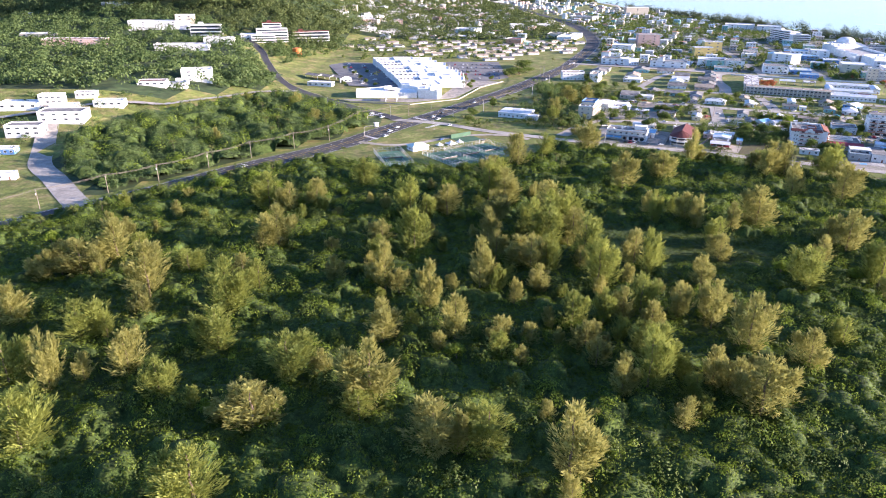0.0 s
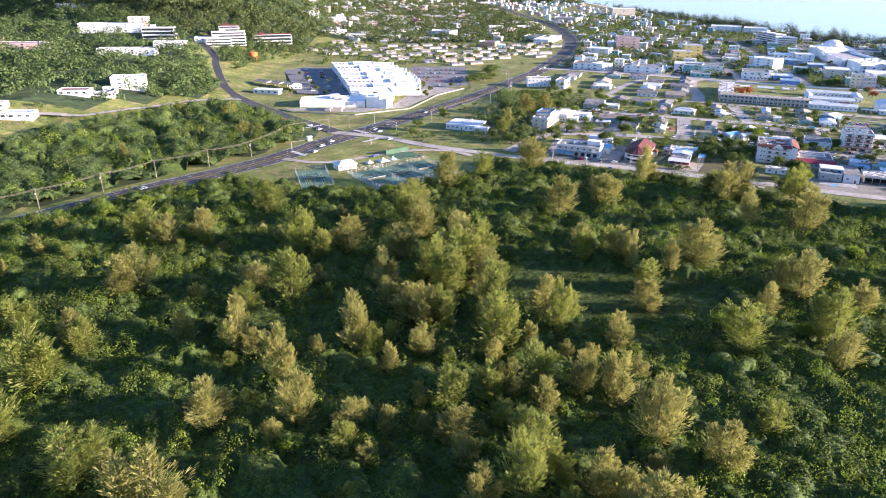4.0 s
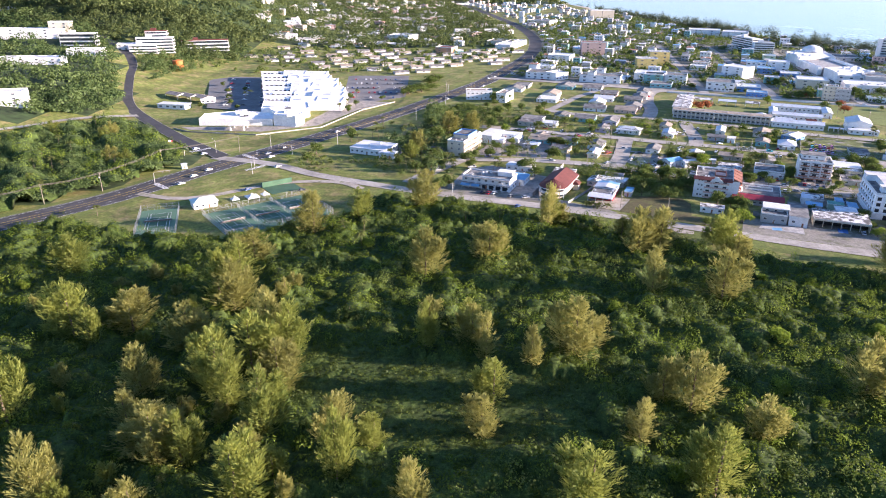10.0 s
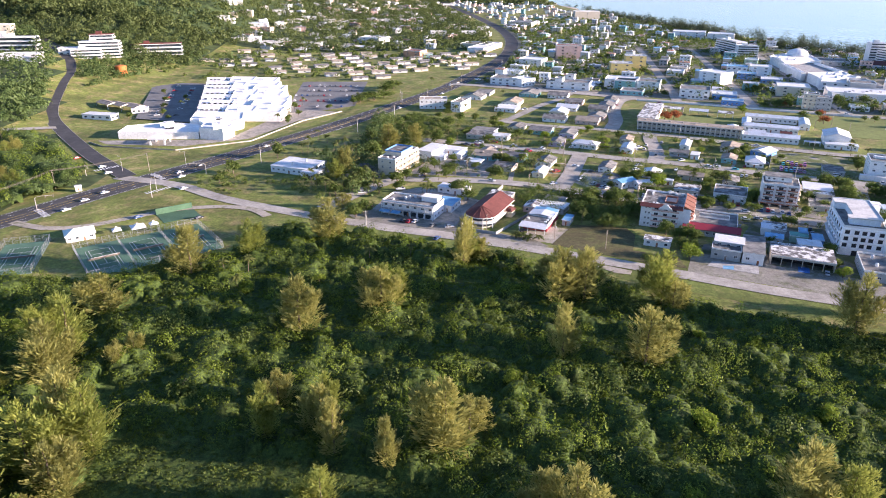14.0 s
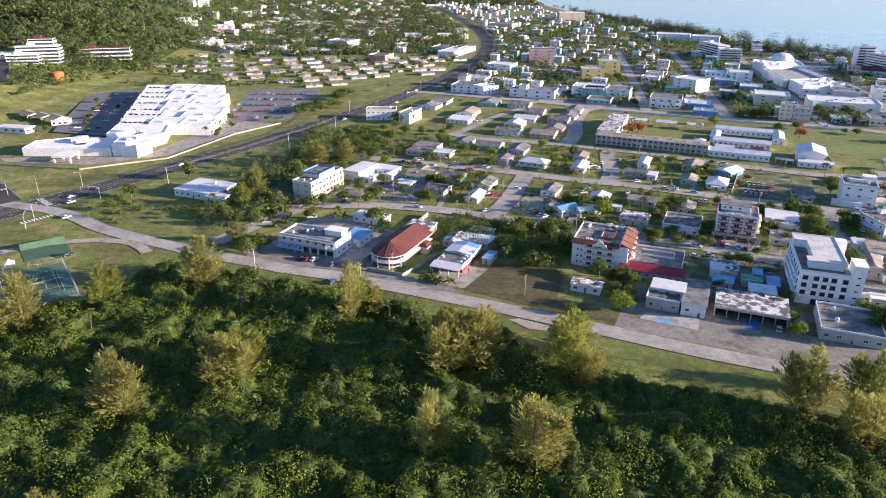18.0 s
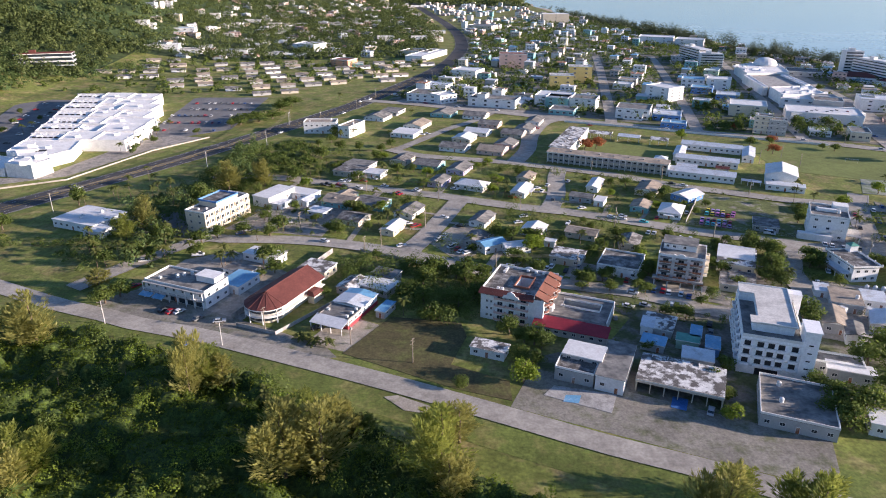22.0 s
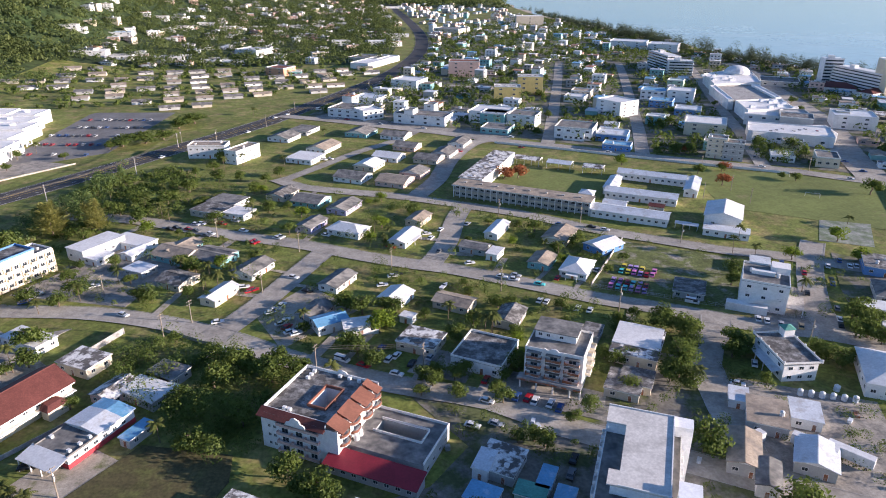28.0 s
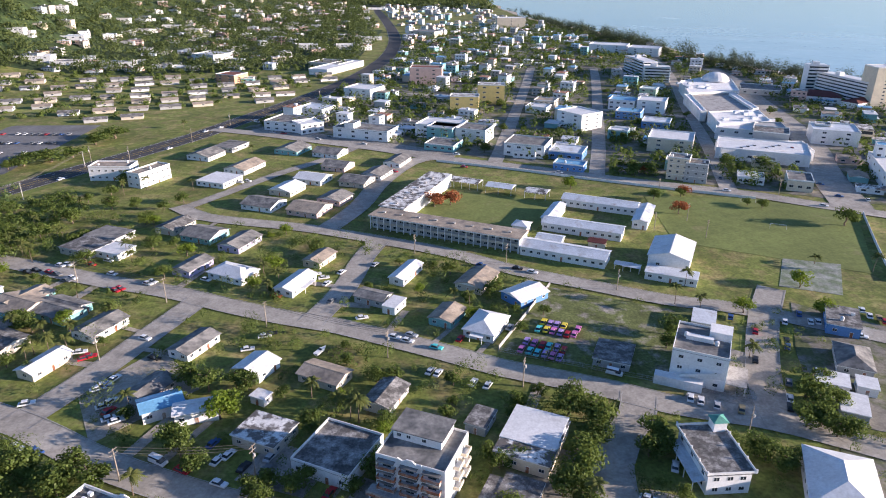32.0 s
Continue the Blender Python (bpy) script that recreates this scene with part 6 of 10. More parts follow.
house(403, 653, 8, 6, -0.41, 3.4, "gable", "roof_red", "cream")
house(371, 672, 8, 8, 1.16, 4, "hip", "roof_metal", "white")
building("gymnasium", 431, 637, 16.5, 22.0, -0.42, 6.5, "gable", "roof_white", "white", 1, 6.0, "school")
building("gym_annex", 426, 620, 20, 8, -0.42, 3.2, "flat", "roof_metal", "white", 1, 4.0, "school")
for px, py, w, d, h in ((344, 742, 24, 9, 4.0), (366, 731, 15, 9, 4.0), (385, 722, 12, 9, 4.0)):
    open_shed(px, py, w, d, -0.41, h, "roof_worn" if w != 15 else "roof_metal", "open school shelter with weathered metal roof")
for px, py in ((412, 628), (409, 630)):
    open_shed(px, py, 7, 4, -0.41, 2.6, "roof_metal")


# ---- medical centre ----
def flat_block(pts, h, rim=0.9):
    """A flat-roofed block on any plan, with a parapet."""
    s = Shape()
    if sum(a[0] * b[1] - b[0] * a[1] for a, b in zip(pts, pts[1:] + pts[:1])) < 0:
        pts = pts[::-1]
    n = len(pts)
    inner = []
    for k in range(n):
        a, p, b = Vector(pts[k - 1]), Vector(pts[k]), Vector(pts[(k + 1) % n])
        d, e = (p - a).normalized(), (b - p).normalized()
        u, v = Vector((-d.y, d.x)), Vector((-e.y, e.x))
        inner.append(tuple(p + (u + v) * 0.5 / max(0.35, 1 + u.dot(v))))
    s.v = [(*p, -0.2) for p in pts] + [(*p, h + rim) for p in pts] + [(*p, h + rim) for p in inner] + [(*p, h) for p in inner]
    for r in range(3):
        s.f += [(r * n + k, r * n + (k + 1) % n, (r + 1) * n + (k + 1) % n, (r + 1) * n + k) for k in range(n)]
    s.f += [tuple(range(3 * n, 4 * n)), tuple(range(n - 1, -1, -1))]
    s.mi = [0] * len(s.f)
    return s


TANK = (-186, 883)


def medical_centre():
    ob = thing("medical_centre", 0, 0, 0, 0, "sprawling bright white stepped hospital complex with flat roofs", "hospital")
    plans = [([(-82, 637), (-84, 657), (-60, 669), (-34, 664), (-26, 652), (-25, 638)], 4.8), ([(-41, 668), (-46, 696), (-8, 696), (-2, 672), (-10, 657), (-24, 652), (-33, 665)], 7.2), ([(-24, 638), (-25, 651), (-10, 656), (-2, 648), (-6, 634)], 8.0)]
    lawn = [(669, 2), (700, 21), (737, 20), (805, 2), (858, -20)]

    def east(y):
        for (a, p), (b, q) in zip(lawn, lawn[1:]):
            if y <= b:
                return p + (q - p) * (y - a) / (b - a)
        return lawn[-1][1]

    def west(y):
        return -46.5 - (y - 700) * 0.262
    # raised dark box: the shade inside a roof slot, given as colour
    slot = boxes([(-1.1, -0.7, 0, 1.1, 0.7, 0.7)]).mesh("roof_light", "shade_room")
    hood = boxes([(-1.3, -0.9, 0, 1.3, -0.7, 1.0), (-1.3, -0.9, 1.0, 1.3, 0.8, 1.1)]).mesh("roof_hood", "hospital_white")
    for k in range(7):
        a, b = 696.5 + k * 23, 719 + k * 23
        m = (a + b) / 2
        l0, l1, r = west(a), west(b), east(m) - (0, 2, 0, 4, 1, 3, 0)[k]
        cuts = [0, 0.34 + 0.05 * (k % 2), 0.68 - 0.06 * (k % 3), 1]
        for c in range(3):
            p0, p1 = l0 + (r - l0) * cuts[c], l0 + (r - l0) * cuts[c + 1] - 0.05
            q0, q1 = l1 + (r - l1) * cuts[c], l1 + (r - l1) * cuts[c + 1] - 0.05
            h = 7.0 + 0.28 * k + ((0.0, 0.9, 0.3), (0.5, -0.2, 1.0), (-0.3, 0.6, 0.1))[k % 3][c]
            plans.append(([(p0, a), (p1, a), (q1, b), (q0, b)], h))
            if c == 0:
                for e in range(6):
                    u = (e + 0.5) / 6
                    part("roof_light", slot, ob, pose(p0 + (p1 - p0) * u, a + 8, h))
                    part("roof_hood", hood, ob, pose(q0 + (q1 - q0) * u, b - 5, h))
    for pts, h in plans:
        wing = part("wing", flat_block(pts, h, 0.45).mesh("wing", "hospital_white"), ob)
        outer = len(pts) > 4 or pts[1][0] > east(pts[1][1]) - 6
        for a, b in zip(pts, pts[1:] + pts[:1]):
            v = Vector(b) - Vector(a)
            if not outer or v.length < 9 or len(pts) > 4 and (v.x < -2 or v.y < -10) or len(pts) == 4 and (v.y < 5 or v.x < -12):
                continue
            n = min(6, int(v.length / 5))
            for k in range(n):
                p = Vector(a) + v * (k + 0.5) / n
                part("window", window_mesh(1.9, 1.3), wing, pose(p.x, p.y, h - 2.6, 0, 0, math.degrees(math.atan2(v.y, v.x))))
    rib = boxes([(-0.35, -0.5, 0, 0.35, 0.1, 9.4)]).mesh("buttress", "hospital_white")
    for k in range(9):
        y = 700 + 11 * k
        part("buttress", rib, ob, pose(east(y) + 0.4, y, 0, 0, 0, 90))
    rng = random.Random(9)
    hut = [boxes([(-w / 2, -d / 2, 0, w / 2, d / 2, h), (-w / 2 - 0.2, -d / 2 - 0.2, h, w / 2 + 0.2, d / 2 + 0.2, h + 0.15)]).mesh("roof_house", "hospital_white") for w, d, h in ((7, 5, 2.6), (12, 3, 1.6), (4, 4, 3.2))]
    unit_me = boxes([(-1.6, -1.2, 0, 1.6, 1.2, 1.5), (-1.3, -0.9, 1.5, 1.3, 0.9, 1.8)]).mesh("plant_unit", "roof_metal")
    # flat dark slab in the same room-shade colour
    well = boxes([(-3, -2, 0, 3, 2, 0.3)]).mesh("skylight", "shade_room")
    for pts, h in plans:
        cx, cy = sum(p[0] for p in pts) / len(pts), sum(p[1] for p in pts) / len(pts)
        for k in range(2 if len(pts) > 4 else 1):
            x, y = cx + rng.uniform(-5, 5), cy + rng.uniform(-5, 5)
            part("plant_unit", unit_me, ob, pose(x, y, h, 0, 0, 16))
            if len(pts) > 4:
                part("roof_house", hut[rng.randrange(3)], ob, pose(cx + rng.uniform(-6, 6), cy + rng.uniform(-8, 8), h, 0, 0, 16 + 90 * rng.randrange(2)))
        if len(pts) > 5:
            part("skylight", well, ob, pose(cx + rng.uniform(-4, 4), cy + rng.uniform(-4, 4), h, 0, 0, 16))
    part("portico", boxes([(-54, 620, 3.6, -42, 632, 4.6), (-53.5, 620.5, 0, -52.5, 621.5, 3.6), (-43.5, 620.5, 0, -42.5, 621.5, 3.6), (-53.5, 630.5, 0, -52.5, 631.5, 3.6), (-43.5, 630.5, 0, -42.5, 631.5, 3.6)]).mesh("portico", "hospital_white"), ob)
    mesh_fence("guard_rail", [(-98, 626), (-84, 615), (-30, 606), (14, 632), (38, 698), (64, 735)], 0.9, "old_road", "low pale guard rail along the forecourt", 4, True)
    tank = thing("storage_tank", TANK[0], TANK[1], elev(*TANK), 0, "round orange steel storage tank above the lawn", "tank")
    s = Shape()
    s.tube((0, 0, -1), (0, 0, 9), 5.5, 5.5, 20)
    part("shell", s.mesh("shell", "tank_orange"), tank)
    s = Shape()
    s.tube((0, 0, 9), (0, 0, 10), 5.6, 1.0, 20)
    part("lid", s.mesh("lid", "tank_orange"), tank)


medical_centre()
rng = random.Random(4)
names = ["white", "silver", "black", "grey", "red", "blue", "white", "white"]
for row in range(5):
    for k in range(11):
        if rng.random() < 0.75:
            car(8 + k * 5.3 + row * 1.5, 755 + row * 26 + rng.uniform(-0.5, 0.5), 1.6, rng.choice(names), False, "cars in the hospital car park", 0.12, "parked in the hospital car park")
for row in range(3):
    for k in range(12):
        if rng.random() < 0.75:
            car(-84 - k * 2.9 + row * 16, 712 + k * 12.5, 0.4, rng.choice(names), False, "cars in the hospital car park", 0.92, "parked in the hospital car park")
for k in range(3):
    open_shed(-140 + k * 14, 748 - k * 6, 11, 20, 0.9, 4.5 + elev(-132, 752), "roof_tan", "brown-roofed open storage shed")
shop(-126, 704, 26, 10, -0.2, 4, "roof_white", "white", 1, "flat", 1)
shop(-104, 728, 12, 9, 0.2, 4, "roof_white", "white", 1, "flat", 1)


def traffic_light(x, y, rot):
    ob = thing("traffic_light", x, y, 0.1, rot, "traffic light on a curved galvanised mast arm", "traffic light", "traffic lights")
    s = Shape()
    s.tube((0, 0, -0.2), (0, 0, 6.2), 0.16, 0.12, 8)
    part("pole", cached("signal_pole", lambda: s.mesh("pole", "pole_concrete")), ob)
    a = Shape()
    pts = [(0, 0, 6.0), (1.2, 0, 6.8), (3.5, 0, 7.1), (9, 0, 7.2)]
    for p, q in zip(pts, pts[1:]):
        a.tube(p, q, 0.1, 0.08, 6)
    part("mast_arm", cached("signal_arm", lambda: a.mesh("mast_arm", "pole_concrete")), ob)
    h = Shape().box(-0.2, -0.16, -1.1, 0.2, 0.16, 0.0)
    me = cached("signal_head", lambda: h.mesh("signal_head", "wire"))
    for u in (5.0, 8.6):
        part("signal_head", me, ob, pose(u, 0, 7.1))


for x, y, r in ((-7, 508, 1.9), (-62, 548, -0.9), (-58, 488, 0.3), (8, 552, 3.4)):
    traffic_light(x, y, r)


def banded(x, y, w, d, rot, h, floors, wall, roof, label, kind="hotel"):
    """A tall block with long balconies: slabs, fins and recessed glass on each floor."""
    ob = thing("hotel_building" if kind == "hotel" else "office_building", x, y, elev(x, y), rot, label, kind)
    part("wall", boxes([(-w / 2, -d / 2, -0.3, w / 2, d / 2, h)]).mesh("wall", "wall_" + wall), ob)
    part("roof", boxes([(-w / 2 - 0.3, -d / 2 - 0.3, h, w / 2 + 0.3, d / 2 + 0.3, h + 0.25), (-w / 2 - 0.3, -d / 2 - 0.3, h + 0.25, w / 2 + 0.3, -d / 2, h + 1.1), (-w / 4, -2, h + 0.25, -w / 4 + 6, 3, h + 3.2)]).mesh("roof", roof), ob)
    fh = h / floors
    for i, (m, ln) in enumerate(sides(w, d)[:2]):
        glass = boxes([(-ln / 2 + 0.6, -0.06, 1.1, ln / 2 - 0.6, 0.2, fh - 0.65)]).mesh("window_band", "glass")
        slab = boxes([(-ln / 2, -0.9, -0.15, ln / 2, 0.0, 0.1), (-ln / 2, -0.9, 0.1, ln / 2, -0.75, 0.75)]).mesh("balcony", "wall_" + wall)
        for f in range(floors):
            part("window_band", glass, ob, m @ pose(0, 0, f * fh))
            part("balcony", slab, ob, m @ pose(0, 0, f * fh))
    return ob


banded(711, 1010, 66, 16, math.atan2(976 - 1041, 709 - 697), 20, 7, "white", "roof_white", "long white seven-storey beach hotel with rows of balconies")
banded(700, 1050, 18, 16, -0.2, 26, 8, "white", "roof_white", "white stair tower of the beach hotel")
banded(556, 1150, 54, 16, math.atan2(1127 - 1182, 7), 18, 6, "white", "roof_white", "white stepped hotel with balconies near the shore")
banded(563, 1112, 26, 18, -0.2, 15, 5, "white", "roof_white", "white hotel wing with balconies near the shore")
banded(632, 862, 28, 20, -0.42, 8, 2, "cream", "roof_worn", "corner office block with dark shop windows", "office")
building("restaurant_building", 682, 1002, 36, 22, -0.5, 5.5, "hip", "roof_red", "white", 1, 5, "shop")
building("restaurant_building", 703, 975, 26, 16, 0.5, 5, "hip", "roof_red", "white", 1, 5, "shop")
mall = thing("shopping_mall", 0, 0, 0, 0, "large white shopping mall with rooftop parking deck and flat roofs", "mall")
for pts, h, mat in (([(568, 1050), (603, 1077), (625, 1065), (606, 998), (555, 985)], 9, "hospital_white"), ([(557, 985), (603, 997), (588, 916), (545, 905)], 7, "concrete"), ([(543, 904), (586, 912), (577, 869), (536, 862)], 9, "hospital_white"), ([(564, 868), (583, 866), (577, 841), (553, 846)], 9, "wall_grey")):
    wing = part("wing", flat_block(pts, h, 1.0).mesh("wing", mat), mall)
    for k in range(4):
        a, b = Vector(pts[-1]), Vector(pts[-2])
        p = a + (b - a) * (0.15 + 0.23 * k)
        v = b - a
        part("window", window_mesh(4.5, 1.8), wing, pose(p.x, p.y, h - 4, 0, 0, math.degrees(math.atan2(v.y, v.x))))
ac = boxes([(-2.2, -1.5, 0, 2.2, 1.5, 1.6), (-1.8, -1.1, 1.6, 1.8, 1.1, 2.0)]).mesh("plant_unit", "roof_metal")
rng = random.Random(15)
for k in range(22):
    part("plant_unit", ac, mall, pose(562 + rng.uniform(-17, 17) + (k % 2) * 12, 888 + rng.uniform(-16, 16) + (k % 2) * 135, 9.0, 0, 0, 10))
for pts in ([(593, 990), (600, 994), (592, 925), (586, 922)], [(551, 985), (557, 985), (545, 912), (540, 912)]):
    part("ramp_wall", flat_block(pts, 8.2, 0.6).mesh("ramp_wall", "hospital_white"), mall)
store = thing("department_store", 0, 0, 0, 0, "long white flat-roofed store with cars on its roof", "store")
part("wing", flat_block([(519, 823), (577, 821), (572, 795), (513, 797)], 6, 1.2).mesh("wing", "hospital_white"), store)
part("parking_deck", boxes([(521, 800, 6.0, 569, 819, 6.15)]).mesh("parking_deck", "car_park"), store)
for k in range(7):
    car(528 + 5.5 * k, 803 + 3 * (k % 3), 1.5, rng.choice(names), False, "cars on the store roof", 6.05, "parked on the store roof")


for x, y, h in ((-82, 720, 5), (-90, 745, 5), (-100, 775, 5), (-88, 790, 4), (-104, 705, 5), (-70, 700, 4), (-116, 812, 5), (26, 700, 5), (30, 720, 5), (22, 745, 6), (28, 690, 4), (52, 745, 5), (70, 770, 6)):
    broadleaf(x, y, h, h)
for x, y in ((-74, 742), (-72, 752), (24, 712), (26, 760), (20, 690)):
    palm(x, y, 7)


# ---- tennis courts ----
def court(name, x, y, rot, n, material):
    ob = thing(name, x, y, 0, rot, "green hard tennis courts with white lines and nets", "tennis court")
    W = 18.3 * n
    part("slab", boxes([(-W / 2, -18.3, -0.2, W / 2, 18.3, 0.1)]).mesh("slab", material), ob)
    for i in range(n):
        m = pose(-W / 2 + 18.3 * (i + 0.5), 0, 0.104)
        part("playing_area", boxes([(-5.9, -12.6, -0.01, 5.9, 12.6, 0.004)]).mesh("playing_area", "court_blue"), ob, m)
        s = Shape()
        for u in (-5.485, -4.115, 4.115, 5.485):
            s.box(u - 0.07, -11.885, 0.005, u + 0.07, 11.885, 0.012)
        for v, hw in ((-11.885, 5.485), (11.885, 5.485), (-6.4, 4.115), (6.4, 4.115)):
            s.box(-hw, v - 0.07, 0.013, hw, v + 0.07, 0.018)
        s.box(-0.07, -6.4, 0.005, 0.07, 6.4, 0.012)
        part("line_marking", s.mesh("line_marking", "white_line"), ob, m)
        s = Shape()
        s.box(-6.4, -0.02, 0.08, 6.4, 0.02, 0.95, 0)
        s.box(-6.4, -0.04, 0.95, 6.4, 0.04, 1.05, 1)
        for e in (-6.4, 6.4):
            s.tube((e, 0, 0), (e, 0, 1.1), 0.06, 0.06, 6, 0)
        part("net", s.mesh("net", "wire", "white_line"), ob, m)
    c, q = math.cos(rot), math.sin(rot)
    cor = [(-W / 2, -18.3), (W / 2, -18.3), (W / 2, 18.3), (-W / 2, 18.3), (-W / 2, -18.3)]
    mesh_fence("court_fence", [(x + u * c - v * q, y + u * q + v * c) for u, v in cor], 3.2)
    for i in range(1, n):
        u = -W / 2 + 18.3 * i
        mesh_fence("court_fence", [(x + u * c + 18.3 * q, y + u * q - 18.3 * c), (x + u * c - 18.3 * q, y + u * q + 18.3 * c)], 2.6)
    return ob


court("tennis_court", 19.0, 438.5, 0.63, 3, "court_green")
court("tennis_court", -32.5, 427.0, 0.30, 1, "court_green")
ob = thing("practice_court", 17.0, 481.0, 0, 0.63, "small practice court with a tall green hitting wall", "court")
part("slab", boxes([(-9, -7, -0.1, 9, 7, 0.1)]).mesh("slab", "court_blue"), ob)
part("hitting_wall", boxes([(-9, 7, 0, 9, 7.3, 3.1), (-9, 7.3, 0, -8.6, 8.6, 2.8), (8.6, 7.3, 0, 9, 8.6, 2.8)]).mesh("hitting_wall", "court_blue"), ob)
building("pavilion", -17.5, 451.0, 12, 9, 0.55, 3.2, "hip", "roof_pale", "white", 1, 3, "house")


def tent(x, y, w):
    ob = thing("canopy_tent", x, y, 0, 0.6, "white peaked canopy tent on thin poles", "tent")
    s = Shape()
    a = w / 2
    ring = [(-a, -a), (a, -a), (a, a), (-a, a)]
    for p, q in zip(ring, ring[1:] + ring[:1]):
        mid = ((p[0] + q[0]) * 0.14, (p[1] + q[1]) * 0.14)
        s.poly([(*p, 2.3), (*q, 2.3), (q[0] * 0.3, q[1] * 0.3, 3.1), (p[0] * 0.3, p[1] * 0.3, 3.1)])
        s.poly([(p[0] * 0.3, p[1] * 0.3, 3.1), (q[0] * 0.3, q[1] * 0.3, 3.1), (0, 0, 4.2)])
        s.poly([(*p, 2.0), (*q, 2.0), (*q, 2.3), (*p, 2.3)])
    part("canopy", s.mesh("canopy", "roof_white"), ob)
    leg = cached("tent_leg", lambda: Shape().tube((0, 0, 0), (0, 0, 2.1), 0.04, 0.04, 5).mesh("leg", "steel"))
    for p in ring:
        part("leg", leg, ob, pose(p[0] * 0.98, p[1] * 0.98, 0))


tent(-2.5, 455.5, 4)
tent(5.5, 460, 6.5)
tent(11.5, 464, 4)
house(-52, 519, 4, 3, 0.6, 3, "flat", "roof_white", "white")


def goal(x, y, rot):
    ob = thing("football_goal", x, y, 0, rot, "white metal football goal frame", "goal")
    for e in (-3.6, 3.6):
        part("post", cached("goal_post", lambda: Shape().tube((0, 0, 0), (0, 0, 2.44), 0.07, 0.07, 6).mesh("post", "trim")), ob, pose(e, 0, 0))
    part("crossbar", cached("goal_bar", lambda: Shape().tube((-3.6, 0, 2.4), (3.6, 0, 2.4), 0.07, 0.07, 6).mesh("crossbar", "trim")), ob)


goal(497, 715, -0.4)
goal(495, 676, -0.4)
# dome of the shopping mall
ob = thing("dome", 606, 1058, 10, 0, "white shallow dome over the mall roof", "dome")
s = Shape()
for k in range(6):
    a0, a1 = k * math.pi / 12, (k + 1) * math.pi / 12
    for i in range(18):
        b0, b1 = i * math.pi / 9, (i + 1) * math.pi / 9
        s.poly([(13 * math.cos(a) * math.cos(b), 13 * math.cos(a) * math.sin(b), 7.5 * math.sin(a)) for a, b in ((a0, b0), (a0, b1), (a1, b1), (a1, b0))])
part("shell", s.mesh("shell", "roof_white"), ob)
part("ring", Shape().tube((0, 0, -0.5), (0, 0, 0.4), 13.4, 13.4, 24).mesh("ring", "trim"), ob)

# ---- houses, cars, trees and poles ----

# houses along the residential streets
house(215.5, 577.8, 16.2, 10.8, 1.16, 3, 'gable', 'roof_grey', 'white')
house(178.9, 597.7, 16.8, 11.2, 1.17, 3, 'gable', 'roof_tan', 'teal')
house(196.6, 592.1, 9.5, 16.6, 1.16, 3, 'gable', 'roof_grey', 'teal')
house(208.9, 554.5, 15.1, 7.8, 1.20, 3, 'gable', 'roof_white', 'cream')
house(230.4, 628.0, 15.6, 9.6, 1.19, 3, 'gable', 'roof_grey', 'lilac')
house(249.1, 621.0, 11.6, 17.9, 1.13, 3, 'hip', 'roof_white', 'white')
house(276.1, 612.0, 18.3, 8.9, 1.19, 3, 'gable', 'roof_white', 'white', True)
house(281.4, 636.0, 14.1, 9.0, 1.17, 3, 'gable', 'roof_tan', 'beige')
house(318.8, 621.7, 18.5, 7.2, 1.16, 3.2, 'gable', 'roof_white', 'white')
house(307.4, 600.4, 12.7, 8.5, -0.43, 3, 'gable', 'roof_grey', 'grey')
house(315.8, 594.0, 6.0, 9.7, -0.43, 3, 'flat', 'roof_white', 'white')
house(251.8, 566.1, 15.6, 9.1, 1.14, 3, 'gable', 'roof_grey', 'white')
house(275.7, 553.0, 11.1, 10.6, 1.13, 3, 'gable', 'roof_white', 'white')
house(297.6, 548.5, 14.9, 9.5, -0.45, 3, 'gable', 'roof_tan', 'beige')
house(247.6, 540.8, 13.2, 9.0, 1.17, 3, 'gable', 'roof_grey', 'grey')
house(286.1, 520.6, 14.2, 11.8, -0.40, 3.4, 'flat', 'roof_worn', 'beige')
house(317.1, 537.7, 13.6, 9.3, 1.18, 3, 'gable', 'roof_dark', 'grey')
house(280.9, 537.2, 5.7, 4.7, -0.43, 2.6, 'flat', 'roof_white', 'white')
house(348.7, 578.9, 11.8, 15.9, -0.44, 3.2, 'hip', 'roof_white', 'white', True)
house(364.7, 602.8, 11.7, 15.2, -0.91, 3.2, 'gable', 'roof_white', 'blue')
house(347.2, 615.2, 12.0, 17.8, -0.48, 3, 'gable', 'roof_tan', 'beige')
house(335.2, 586.3, 9.7, 13.0, -0.45, 3, 'gable', 'roof_tan', 'teal')
house(388.7, 560.7, 12.2, 13.5, -0.38, 2.8, 'flat', 'roof_dark', 'grey')
house(344.0, 526.6, 6.8, 9.5, -0.43, 3, 'flat', 'roof_dark', 'grey')
house(351.7, 498.1, 10.1, 10.0, -0.41, 3.2, 'flat', 'roof_dark', 'cream')
house(464.1, 557.6, 10.8, 16.1, -0.41, 3.2, 'hip', 'roof_grey', 'grey')
house(451.1, 545.5, 9.5, 8.5, -0.44, 3, 'flat', 'roof_white', 'white')
house(460.2, 543.2, 6.3, 7.3, -0.42, 3, 'flat', 'roof_white', 'white')
house(450.5, 532.9, 7.9, 11.5, -0.44, 3, 'flat', 'roof_white', 'grey')
house(180.3, 801.0, 17.5, 18.4, -0.35, 3, 'gable', 'roof_grey', 'white')
house(190.3, 822.7, 16.3, 20.0, -0.35, 3, 'flat', 'roof_grey', 'grey')
house(212.9, 773.3, 15.5, 22.6, -0.36, 3, 'gable', 'roof_tan', 'white')
